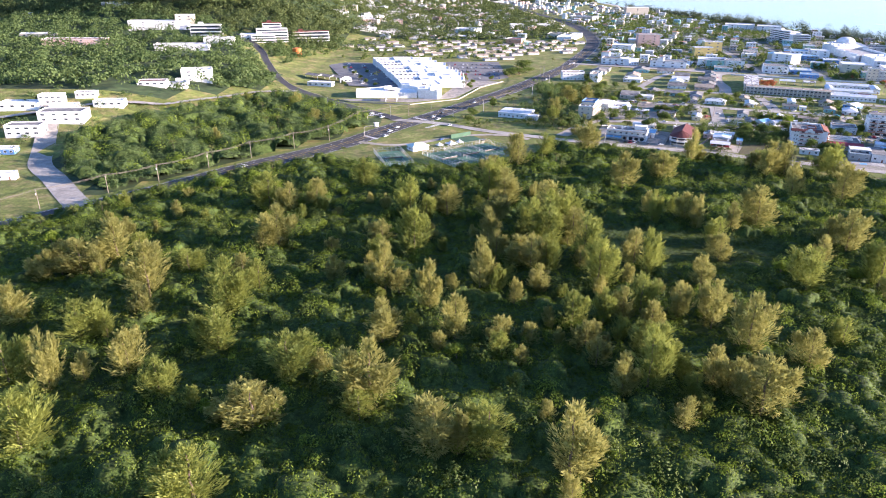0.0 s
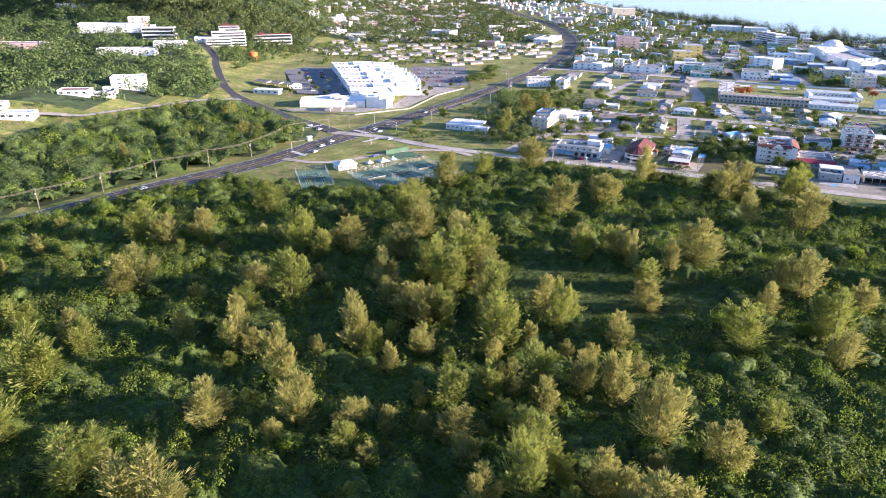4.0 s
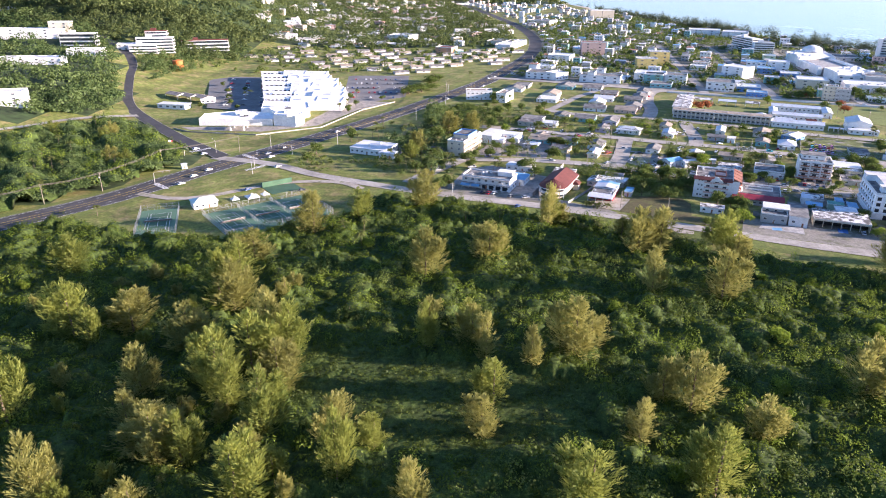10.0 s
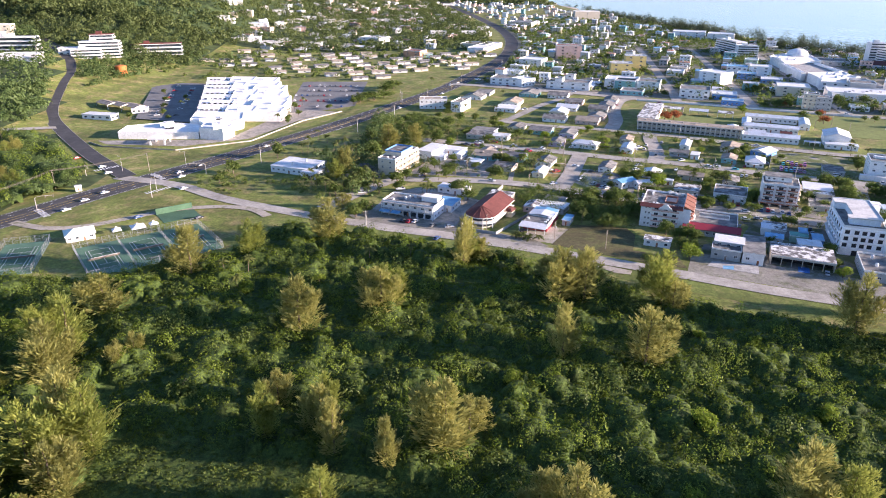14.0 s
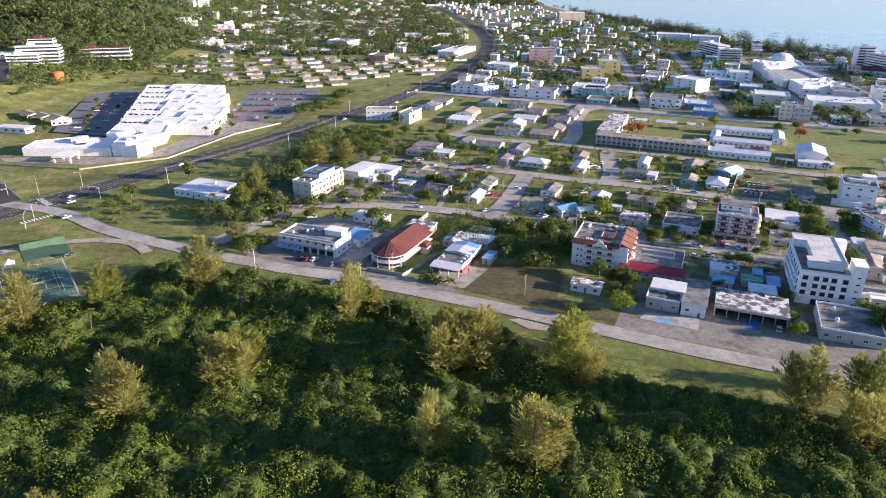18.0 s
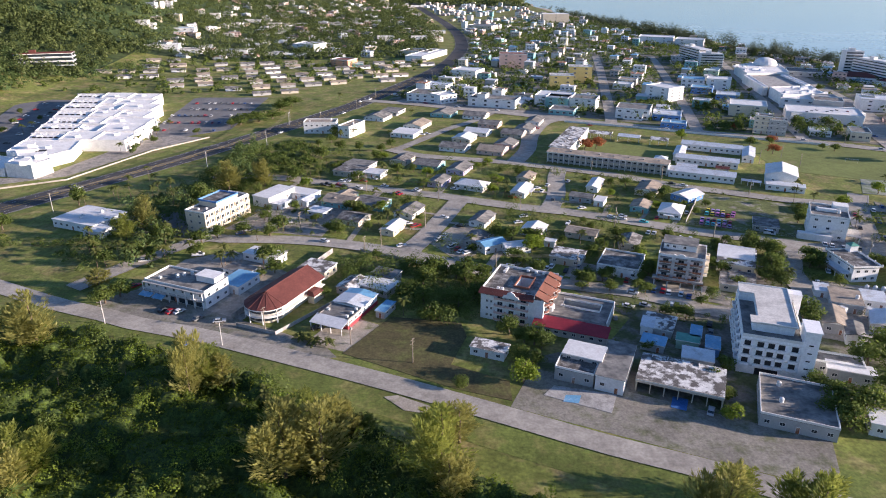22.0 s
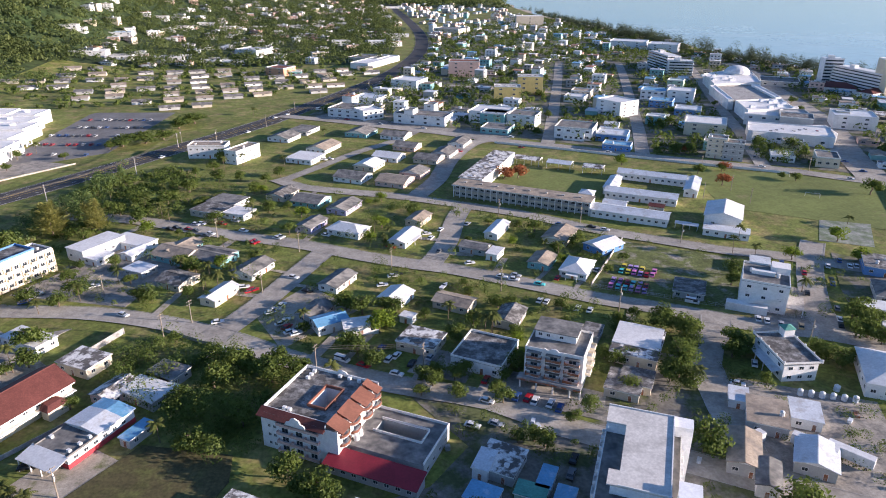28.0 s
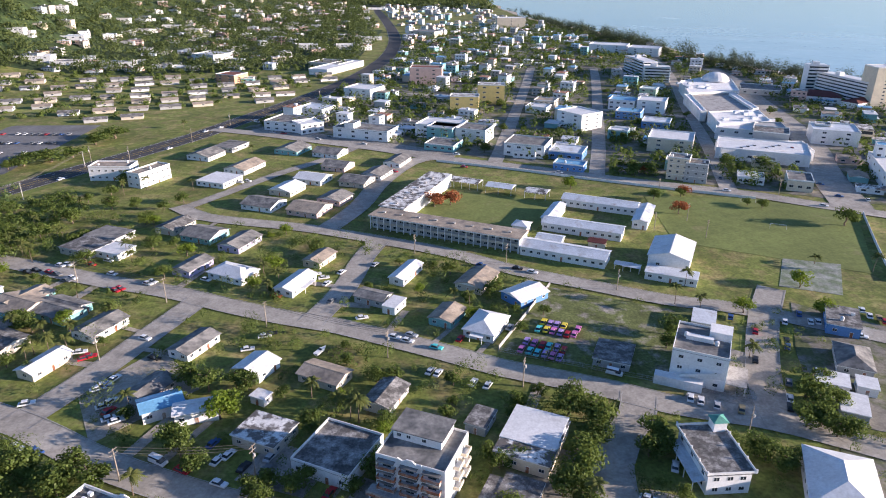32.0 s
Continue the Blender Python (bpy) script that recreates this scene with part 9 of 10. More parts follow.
casuarina(46.2, 227.8, 7.7, 4.8)
casuarina(-110.9, 228.1, 24.0, 13.9)
casuarina(-16.7, 232.7, 11.7, 6.6)
casuarina(21.0, 233.0, 13.6, 5.8)
casuarina(37.5, 233.1, 13.6, 8.2)
casuarina(-70.5, 233.4, 15.1, 8.7)
casuarina(-22.2, 235.4, 22.0, 10.0)
casuarina(14.6, 235.8, 24.0, 10.0)
casuarina(60.4, 236.2, 23.0, 13.4)
casuarina(71.3, 236.3, 12.7, 5.0)
casuarina(100.6, 236.5, 16.6, 8.4)
casuarina(142.6, 236.9, 20.3, 14.2)
casuarina(-77.7, 238.3, 15.3, 7.8)
casuarina(172.6, 240.1, 23.3, 12.8)
casuarina(-42.9, 241.1, 12.9, 7.7)
casuarina(-159.4, 242.3, 11.8, 9.0)
casuarina(82.1, 246.8, 23.8, 7.9)
casuarina(-154.4, 247.7, 14.4, 9.2)
casuarina(-146.4, 247.8, 16.9, 15.0)
casuarina(-103.0, 248.4, 12.0, 11.5)
casuarina(36.0, 251.2, 19.2, 9.8)
casuarina(42.2, 251.3, 18.2, 9.8)
casuarina(32.1, 258.8, 15.1, 14.4)
casuarina(80.3, 259.0, 18.3, 10.5)
casuarina(90.1, 259.1, 12.0, 7.9)
casuarina(-136.6, 259.2, 21.0, 15.0)
casuarina(160.6, 261.3, 14.5, 8.0)
casuarina(60.0, 262.5, 24.0, 12.0)
casuarina(194.6, 263.3, 15.4, 9.4)
casuarina(-27.0, 264.4, 12.7, 9.4)
casuarina(118.6, 264.7, 13.8, 9.5)
casuarina(22.9, 264.9, 14.8, 8.5)
casuarina(-12.2, 268.3, 24.0, 12.5)
casuarina(-78.2, 271.4, 12.9, 9.7)
casuarina(178.8, 274.9, 21.8, 11.5)
casuarina(46.6, 276.7, 24.0, 12.9)
casuarina(-27.1, 277.9, 14.2, 11.0)
casuarina(122.8, 278.9, 16.1, 10.2)
casuarina(171.9, 279.2, 16.2, 8.8)
casuarina(-73.7, 279.5, 20.7, 15.0)
casuarina(241.8, 279.6, 17.9, 8.8)
casuarina(20.2, 280.5, 19.7, 10.1)
casuarina(232.7, 281.8, 22.3, 13.4)
casuarina(41.2, 285.1, 23.3, 12.1)
casuarina(59.2, 285.2, 18.2, 12.1)
casuarina(49.6, 292.4, 24.0, 15.0)
casuarina(135.8, 296.9, 17.0, 7.2)
casuarina(122.0, 302.1, 19.1, 7.4)
casuarina(59.4, 303.0, 22.8, 13.2)
casuarina(150.9, 303.7, 22.9, 15.0)
casuarina(51.8, 305.8, 24.0, 15.0)
casuarina(-7.9, 307.7, 16.5, 7.8)
casuarina(24.3, 308.1, 18.9, 13.3)
casuarina(102.3, 309.0, 18.9, 7.8)
casuarina(117.9, 309.2, 17.8, 8.9)
casuarina(157.2, 309.7, 14.2, 9.0)
casuarina(-15.9, 312.8, 23.8, 13.6)
casuarina(2.0, 317.4, 18.0, 13.2)
casuarina(103.5, 321.5, 14.3, 7.2)
casuarina(116.4, 321.6, 13.3, 8.1)
casuarina(-77.1, 322.8, 17.1, 11.7)
casuarina(-88.5, 325.5, 22.1, 15.0)
casuarina(-64.4, 328.7, 17.3, 11.9)
casuarina(32.0, 334.7, 22.0, 15.0)
casuarina(24.4, 342.1, 23.0, 12.4)
casuarina(213.9, 344.1, 22.4, 14.7)
casuarina(188.3, 347.7, 22.7, 9.5)
casuarina(31.2, 348.7, 24.0, 15.0)
casuarina(302.1, 350.2, 18.9, 12.4)
casuarina(310.6, 362.8, 24.0, 14.8)
casuarina(101.0, 363.9, 23.0, 13.4)
casuarina(292.9, 366.1, 24.0, 12.8)
casuarina(-44.9, 368.6, 17.6, 13.5)
casuarina(28.3, 377.8, 16.5, 15.0)
casuarina(127.7, 378.9, 19.4, 13.9)
casuarina(301.7, 379.7, 9.7, 9.7)
casuarina(233.8, 380.1, 14.2, 9.0)
casuarina(128.0, 386.9, 17.0, 14.1)
casuarina(193.6, 387.3, 24.0, 15.0)
casuarina(202.8, 387.3, 23.9, 15.0)
casuarina(232.0, 387.5, 23.0, 13.4)
casuarina(47.3, 412.1, 21.8, 15.0)
casuarina(158.8, 420.0, 24.0, 8.9)
casuarina(65.9, 430.9, 17.5, 12.0)
casuarina(98.2, 448.8, 21.7, 15.0)
casuarina(162.3, 428.5, 14.0, 11.7)
casuarina(166.6, 427.0, 11.0, 9.2)
casuarina(190.5, 404.6, 12.0, 10.0)
casuarina(196.3, 403.3, 14.0, 11.7)
casuarina(201.4, 404.6, 12.0, 10.0)
casuarina(206.8, 404.6, 9.0, 7.6)
casuarina(231.9, 401.1, 11.0, 9.2)
casuarina(236.8, 401.1, 13.0, 10.9)
casuarina(212.6, 403.4, 7.0, 5.8)
casuarina(98.3, 491.9, 9.0, 7.6)

# palms and broadleaf trees
broadleaf(264.1, 542.0, 8.0, 8.4)
broadleaf(257.5, 536.5, 5.0, 5.2)
broadleaf(271.4, 529.1, 8.0, 8.4, 'bright')
broadleaf(262.4, 517.5, 7.0, 7.4)
broadleaf(272.9, 544.5, 6.0, 6.3)
broadleaf(257.7, 545.7, 7.0, 7.4)
broadleaf(245.2, 529.1, 4.0, 4.2)
broadleaf(212.6, 589.0, 4.0, 4.2)
broadleaf(303.9, 534.0, 5.0, 5.2)
broadleaf(298.3, 522.7, 4.0, 4.2)
broadleaf(287.2, 500.5, 5.0, 5.2)
broadleaf(312.2, 501.2, 4.0, 4.2)
broadleaf(254.9, 534.5, 4.0, 4.2)
broadleaf(303.1, 556.7, 4.0, 4.2)
broadleaf(287.0, 539.2, 4.0, 4.2)
broadleaf(370.9, 536.5, 7.0, 7.4)
broadleaf(375.5, 529.3, 7.0, 7.4)
broadleaf(368.5, 507.0, 8.0, 8.4)
broadleaf(377.4, 525.9, 7.0, 7.4)
broadleaf(365.7, 502.2, 7.0, 7.4)
broadleaf(412.0, 576.4, 7.0, 7.4)
broadleaf(407.9, 567.2, 6.0, 6.3)
broadleaf(443.2, 591.4, 6.0, 6.3, 'bright')
broadleaf(474.4, 612.8, 7.0, 7.4, 'bright')
broadleaf(472.4, 591.6, 6.0, 6.3, 'bright')
broadleaf(440.7, 539.8, 8.0, 8.4)
broadleaf(440.7, 533.1, 7.0, 7.4)
broadleaf(416.5, 512.6, 6.0, 6.3)
broadleaf(423.0, 511.8, 5.0, 5.2)
broadleaf(391.6, 520.7, 5.0, 5.2)
broadleaf(360.6, 577.5, 4.0, 4.2)
broadleaf(370.2, 589.9, 4.0, 4.2)
broadleaf(449.8, 548.0, 5.0, 5.2)
broadleaf(391.5, 498.8, 4.0, 4.2)
broadleaf(361.6, 540.5, 4.0, 4.2)
broadleaf(355.5, 535.8, 4.0, 4.2)
broadleaf(447.6, 535.6, 6.0, 6.3)
broadleaf(438.6, 526.8, 6.0, 6.3)
broadleaf(189.9, 679.2, 6.0, 6.3)
broadleaf(154.6, 740.4, 8.0, 8.4)
broadleaf(153.8, 722.8, 6.0, 6.3)
broadleaf(146.8, 711.5, 5.0, 5.2)
broadleaf(197.3, 710.5, 6.0, 6.3)
broadleaf(191.2, 699.9, 5.0, 5.2)
broadleaf(156.5, 751.0, 6.0, 6.3)
broadleaf(94.0, 832.3, 8.0, 16.0)
broadleaf(99.7, 849.1, 8.0, 16.0)
broadleaf(86.3, 787.9, 8.0, 18.0)
broadleaf(74.6, 778.9, 8.0, 16.0)
broadleaf(94.9, 799.0, 7.0, 14.0)
broadleaf(269.8, 936.8, 6.0, 6.3)
broadleaf(313.8, 953.6, 6.0, 6.3)
broadleaf(157.8, 1044.4, 6.0, 6.3)
broadleaf(177.5, 1075.6, 7.0, 7.4)
broadleaf(204.5, 1100.6, 7.0, 7.4)
broadleaf(117.7, 1124.4, 7.0, 7.4)
broadleaf(84.8, 1073.5, 7.0, 7.4)
broadleaf(8.1, 1099.1, 6.0, 6.3)
broadleaf(-39.5, 1098.0, 6.0, 6.3)
broadleaf(333.4, 945.8, 6.0, 6.3)
broadleaf(52.6, 1056.0, 5.0, 5.2)
broadleaf(405.8, 737.6, 7.0, 7.4, 'bright')
broadleaf(447.7, 719.3, 6.0, 6.3)
broadleaf(529.9, 680.9, 9.0, 9.5)
broadleaf(463.8, 724.2, 5.0, 5.2)
broadleaf(494.4, 710.2, 4.0, 4.2)
broadleaf(500.4, 705.8, 5.0, 5.2)
broadleaf(370.6, 1095.2, 6.0, 6.3)
broadleaf(384.8, 971.7, 6.0, 6.3)
broadleaf(403.1, 1057.8, 7.0, 7.4)
broadleaf(409.0, 858.0, 6.0, 6.3)
broadleaf(358.1, 1079.8, 7.0, 7.4)
broadleaf(340.5, 920.5, 7.0, 7.4)
broadleaf(461.8, 847.2, 6.0, 6.3)
broadleaf(470.9, 851.0, 7.0, 7.4)
broadleaf(458.5, 768.6, 7.0, 7.4)
broadleaf(449.3, 768.5, 7.0, 7.4)
broadleaf(510.7, 784.4, 8.0, 8.4)
broadleaf(530.1, 774.3, 9.0, 9.5)
broadleaf(559.3, 816.8, 6.0, 6.3)
broadleaf(535.3, 928.6, 5.0, 5.2)
broadleaf(609.7, 940.4, 7.0, 7.4)
broadleaf(597.0, 898.8, 6.0, 6.3)
broadleaf(688.3, 1185.0, 6.0, 6.3)
broadleaf(492.2, 1030.5, 6.0, 6.3)
broadleaf(380.0, 875.8, 6.0, 6.3)
broadleaf(362.0, 814.1, 6.0, 6.3)
broadleaf(453.7, 696.7, 7.0, 7.4, 'flame')
broadleaf(466.4, 726.1, 6.0, 6.3, 'flame')
broadleaf(456.1, 767.9, 5.0, 5.2, 'flame')
broadleaf(337.9, 709.0, 8.0, 8.4, 'flame')
broadleaf(329.6, 706.1, 8.0, 10.0, 'flame')
broadleaf(149.6, 660.2, 8.0, 8.4)
broadleaf(164.4, 700.2, 7.0, 7.4)
broadleaf(176.2, 702.2, 6.0, 6.3)
broadleaf(152.1, 546.7, 6.0, 6.3)
broadleaf(105.7, 541.0, 7.0, 7.4)
broadleaf(128.4, 544.4, 6.0, 6.3)
broadleaf(99.5, 522.1, 7.0, 7.4)
broadleaf(123.4, 537.2, 7.0, 7.4)
broadleaf(251.1, 486.0, 7.0, 7.4)
broadleaf(224.8, 496.2, 8.0, 8.4)
broadleaf(229.5, 505.4, 8.0, 8.4)
broadleaf(241.2, 499.3, 8.0, 8.4)
broadleaf(217.9, 485.7, 7.0, 7.4)
broadleaf(244.5, 484.6, 7.0, 7.4)
broadleaf(238.2, 478.0, 7.0, 7.4)
broadleaf(225.1, 480.5, 7.0, 7.4)
broadleaf(227.7, 468.1, 7.0, 7.4)
broadleaf(203.7, 522.6, 4.0, 4.2)
broadleaf(216.3, 507.6, 4.0, 4.2)
broadleaf(187.3, 485.5, 4.0, 4.2)
broadleaf(159.5, 517.0, 9.0, 9.5)
broadleaf(106.3, 479.6, 7.0, 7.4)
broadleaf(109.8, 485.0, 7.0, 7.4)
broadleaf(93.6, 559.2, 6.0, 6.3)
broadleaf(178.7, 552.4, 5.0, 5.2)
broadleaf(157.1, 582.7, 5.0, 5.2)
broadleaf(154.1, 680.6, 8.0, 8.4)
broadleaf(145.3, 634.7, 8.0, 8.4)
broadleaf(132.3, 643.1, 7.0, 7.4)
broadleaf(99.4, 634.1, 8.0, 8.4)
broadleaf(205.5, 551.7, 4.0, 4.2)
broadleaf(158.9, 502.5, 4.0, 4.2)
broadleaf(256.9, 429.4, 7.0, 7.4, 'bright')
broadleaf(260.2, 467.4, 6.0, 6.3)
broadleaf(255.1, 457.6, 7.0, 7.4)
broadleaf(263.1, 451.4, 7.0, 7.4)
broadleaf(361.3, 467.9, 9.0, 9.5)
broadleaf(374.0, 443.9, 10.0, 10.5)
broadleaf(367.0, 438.1, 9.0, 9.5)
broadleaf(375.7, 437.9, 8.0, 8.4)
broadleaf(346.5, 414.8, 9.0, 9.5)
broadleaf(353.2, 414.8, 9.0, 9.5)
broadleaf(364.4, 420.7, 9.0, 9.5)
broadleaf(344.6, 407.2, 8.0, 8.4)
broadleaf(313.6, 411.4, 5.0, 5.2, 'bright')
broadleaf(317.6, 472.1, 5.0, 5.2)
broadleaf(320.1, 469.7, 5.0, 5.2)
broadleaf(309.1, 494.0, 4.0, 4.2)
broadleaf(300.4, 447.8, 4.0, 4.2)
broadleaf(262.5, 439.4, 5.0, 5.2)
broadleaf(369.0, 513.1, 7.0, 7.4)
broadleaf(366.3, 502.9, 6.0, 6.3)
broadleaf(391.7, 517.0, 5.0, 5.2)
broadleaf(415.3, 513.9, 5.0, 5.2)
palm(78.5, 596.1, 8)
palm(91.3, 590.6, 8)
palm(64.2, 601.4, 7)
palm(93.0, 555.5, 9)
palm(84.7, 555.5, 9)
palm(110.7, 528.8, 8)
palm(85.3, 517.4, 9)
palm(147.6, 541.2, 5)
palm(139.0, 514.9, 6)
palm(142.5, 516.8, 5)
palm(79.2, 524.7, 8)
palm(94.8, 521.2, 8)
palm(114.8, 519.8, 7)
palm(123.6, 523.4, 7)
palm(196.8, 642.1, 7)
palm(196.8, 599.7, 6)
palm(152.2, 641.5, 7)
palm(160.2, 634.5, 7)
palm(310.0, 529.6, 7)
palm(295.1, 539.1, 6)
palm(211.4, 563.4, 6)
palm(199.7, 571.7, 7)
palm(187.3, 575.5, 7)
palm(201.0, 562.1, 6)
palm(259.3, 499.8, 6)
palm(420.5, 598.3, 8)
palm(427.8, 592.4, 7)
palm(432.6, 560.9, 6)
palm(368.9, 496.6, 7)
palm(343.5, 595.2, 6)
palm(337.9, 598.3, 6)
palm(491.7, 635.0, 4)
palm(511.9, 627.0, 8)
palm(429.3, 613.6, 7)
palm(195.7, 651.4, 6)
palm(195.0, 732.8, 6)
palm(160.5, 723.2, 8)
palm(168.7, 733.1, 7)
palm(142.8, 648.7, 7)
palm(154.3, 640.2, 7)
palm(207.3, 811.2, 5)
palm(8.5, 1006.7, 6)
palm(137.7, 880.5, 6)
palm(71.0, 411.3, 8)
palm(62.3, 408.2, 8)
palm(71.5, 394.1, 8)
palm(118.9, 423.4, 7)
palm(136.1, 429.1, 6)
palm(181.4, 418.9, 5)
palm(170.8, 423.0, 6)
palm(-163.2, 335.7, 6)
palm(-154.6, 351.6, 5)
palm(-134.1, 372.0, 5)
palm(-123.6, 377.5, 5)
palm(-104.1, 397.9, 5)
palm(-66.3, 435.2, 5)
palm(-173.4, 323.0, 5)
palm(-182.0, 311.8, 6)
palm(-190.5, 298.3, 6)
house(253.9, 532.2, 11.9, 8.0, 0.54, 4, 'gable', 'roof_blue', 'white')
house(264.8, 529.9, 12.4, 6.9, 0.28, 4, 'gable', 'roof_white', 'white')
house(306.8, 512.4, 17.6, 18.3, -0.42, 4, 'parapet', 'roof_dark', 'white')
broadleaf(314.9, 429.3, 5.0, 5.2)
broadleaf(321.3, 436.1, 5.0, 5.2)
broadleaf(316.2, 420.6, 4.0, 4.2)
broadleaf(344.2, 425.6, 6.0, 6.3)
broadleaf(345.9, 418.9, 7.0, 7.4)
broadleaf(341.2, 413.0, 6.0, 6.3)
broadleaf(259.7, 452.1, 6.0, 6.3)
broadleaf(257.1, 442.1, 5.0, 5.2)
broadleaf(265.3, 449.1, 6.0, 6.3)
broadleaf(349.2, 494.8, 5.0, 5.2)
broadleaf(362.2, 499.9, 6.0, 6.3)
broadleaf(367.3, 496.9, 6.0, 6.3)
broadleaf(369.7, 533.8, 6.0, 6.3)
broadleaf(313.1, 471.7, 4.0, 4.2)
broadleaf(335.0, 485.0, 5.0, 5.2)
broadleaf(329.7, 480.5, 4.0, 4.2)
broadleaf(297.7, 491.6, 5.0, 5.2)
broadleaf(290.3, 497.3, 5.0, 5.2)
broadleaf(310.7, 488.9, 5.0, 5.2)
broadleaf(286.9, 492.4, 4.0, 4.2)
broadleaf(345.3, 513.0, 5.0, 5.2)
broadleaf(347.9, 509.4, 5.0, 5.2)
broadleaf(353.0, 511.6, 5.0, 5.2)
broadleaf(390.6, 521.1, 7.0, 7.4)
broadleaf(392.0, 515.5, 6.0, 6.3)
broadleaf(387.1, 514.0, 6.0, 6.3)
broadleaf(438.1, 526.1, 7.0, 7.4)
broadleaf(433.9, 526.1, 7.0, 7.4)
broadleaf(440.1, 521.9, 6.0, 6.3)
broadleaf(444.2, 521.9, 6.0, 6.3)
broadleaf(419.4, 508.3, 6.0, 6.3)
broadleaf(414.5, 514.8, 6.0, 6.3)
broadleaf(354.3, 534.2, 5.0, 5.2)
broadleaf(353.8, 529.5, 4.0, 4.2)
broadleaf(368.9, 531.0, 7.0, 7.4)
broadleaf(375.1, 520.1, 6.0, 6.3)
broadleaf(270.6, 507.9, 6.0, 6.3)
broadleaf(265.7, 513.6, 6.0, 6.3)
broadleaf(273.8, 533.2, 6.0, 6.3)
broadleaf(275.7, 542.6, 6.0, 6.3)
broadleaf(290.7, 503.1, 5.0, 5.2)
broadleaf(296.8, 500.6, 5.0, 5.2)
broadleaf(299.9, 503.2, 5.0, 5.2)
broadleaf(297.6, 527.0, 5.0, 5.2)
broadleaf(313.6, 547.5, 5.0, 5.2)
broadleaf(317.6, 525.4, 5.0, 5.2)
broadleaf(184.4, 581.4, 6.0, 6.3)
broadleaf(192.6, 576.1, 6.0, 6.3)
broadleaf(242.6, 507.3, 7.0, 7.4)
broadleaf(238.0, 501.9, 7.0, 7.4)
broadleaf(230.2, 505.8, 7.0, 7.4)
broadleaf(248.9, 501.9, 7.0, 7.4)
palm(205.7, 563.0, 7)
palm(202.3, 556.0, 7)
palm(209.2, 570.4, 7)
palm(215.2, 587.3, 5)
palm(268.4, 616.4, 5)
palm(266.3, 606.1, 5)
palm(303.6, 530.5, 7)
palm(310.3, 527.5, 8)
broadleaf(182.5, 417.0, 4.0, 4.2)
broadleaf(174.9, 414.2, 4.0, 4.2)
broadleaf(210.5, 405.7, 5.0, 5.2)
broadleaf(237.6, 426.4, 4.0, 4.2)
broadleaf(97.5, 522.9, 7.0, 7.4)
broadleaf(91.4, 512.6, 7.0, 7.4)
broadleaf(107.7, 520.6, 6.0, 6.3)
broadleaf(125.7, 524.3, 6.0, 6.3)
broadleaf(163.5, 506.6, 7.0, 7.4)
palm(174.7, 411.3, 5)
palm(100.7, 518.6, 8)
palm(93.8, 520.3, 8)
palm(88.5, 511.6, 8)
palm(114.6, 517.1, 7)
palm(141.5, 508.9, 7)
palm(218.2, 471.1, 7)
palm(181.0, 416.9, 5)
palm(183.9, 453.5, 2)
palm(187.6, 452.5, 2)
palm(190.2, 451.5, 2)
palm(194.0, 450.5, 2)

# utility poles, lamps and cables
utility_pole(-225.4, 304.2, 11.0, -0.60)
utility_pole(-207.2, 326.4, 11.0, -0.60)
wires("power_cable", (-225.4, 304.2), (-207.2, 326.4), 10.7, 10.7)
utility_pole(-184.1, 352.8, 11.0, -0.60)
wires("power_cable", (-207.2, 326.4), (-184.1, 352.8), 10.7, 10.7)
utility_pole(-163.9, 372.6, 11.0, -0.60)
wires("power_cable", (-184.1, 352.8), (-163.9, 372.6), 10.7, 10.7)
utility_pole(-143.9, 400.2, 11.0, -0.60)
wires("power_cable", (-163.9, 372.6), (-143.9, 400.2), 10.7, 10.7)
utility_pole(-124.9, 426.8, 11.0, -0.60)
wires("power_cable", (-143.9, 400.2), (-124.9, 426.8), 10.7, 10.7)
utility_pole(-102.0, 451.6, 11.0, -0.60)
wires("power_cable", (-124.9, 426.8), (-102.0, 451.6), 10.7, 10.7)
utility_pole(-81.4, 473.4, 11.0, -0.60)
wires("power_cable", (-102.0, 451.6), (-81.4, 473.4), 10.7, 10.7)
utility_pole(-66.7, 522.5, 11.0, -0.60)
wires("power_cable", (-81.4, 473.4), (-66.7, 522.5), 10.7, 10.7)
utility_pole(-28.8, 558.8, 11.0, -0.60)
wires("power_cable", (-66.7, 522.5), (-28.8, 558.8), 10.7, 10.7)
utility_pole(34.3, 578.8, 10.0, -0.50, True)
utility_pole(86.1, 661.4, 10.0, -0.50, True)
wires("power_cable", (34.3, 578.8), (86.1, 661.4), 9.7, 9.7)
utility_pole(110.1, 715.7, 10.0, -0.50, True)
wires("power_cable", (86.1, 661.4), (110.1, 715.7), 9.7, 9.7)
utility_pole(112.9, 777.5, 10.0, -0.50, True)
wires("power_cable", (110.1, 715.7), (112.9, 777.5), 9.7, 9.7)
utility_pole(190.0, 613.1, 10.0, 1.16)
utility_pole(230.2, 598.8, 10.0, 1.16)
wires("power_cable", (190.0, 613.1), (230.2, 598.8), 9.7, 9.7)
utility_pole(272.0, 580.5, 10.0, 1.16)
wires("power_cable", (230.2, 598.8), (272.0, 580.5), 9.7, 9.7)
utility_pole(315.8, 561.0, 10.0, 1.16)
wires("power_cable", (272.0, 580.5), (315.8, 561.0), 9.7, 9.7)
utility_pole(357.8, 545.3, 10.0, 1.16)
utility_pole(357.7, 544.9, 10.0, 1.16)
utility_pole(415.9, 521.6, 10.0, 1.16)
utility_pole(254.0, 504.5, 10.0, 1.16)
utility_pole(287.1, 505.9, 10.0, 1.16)
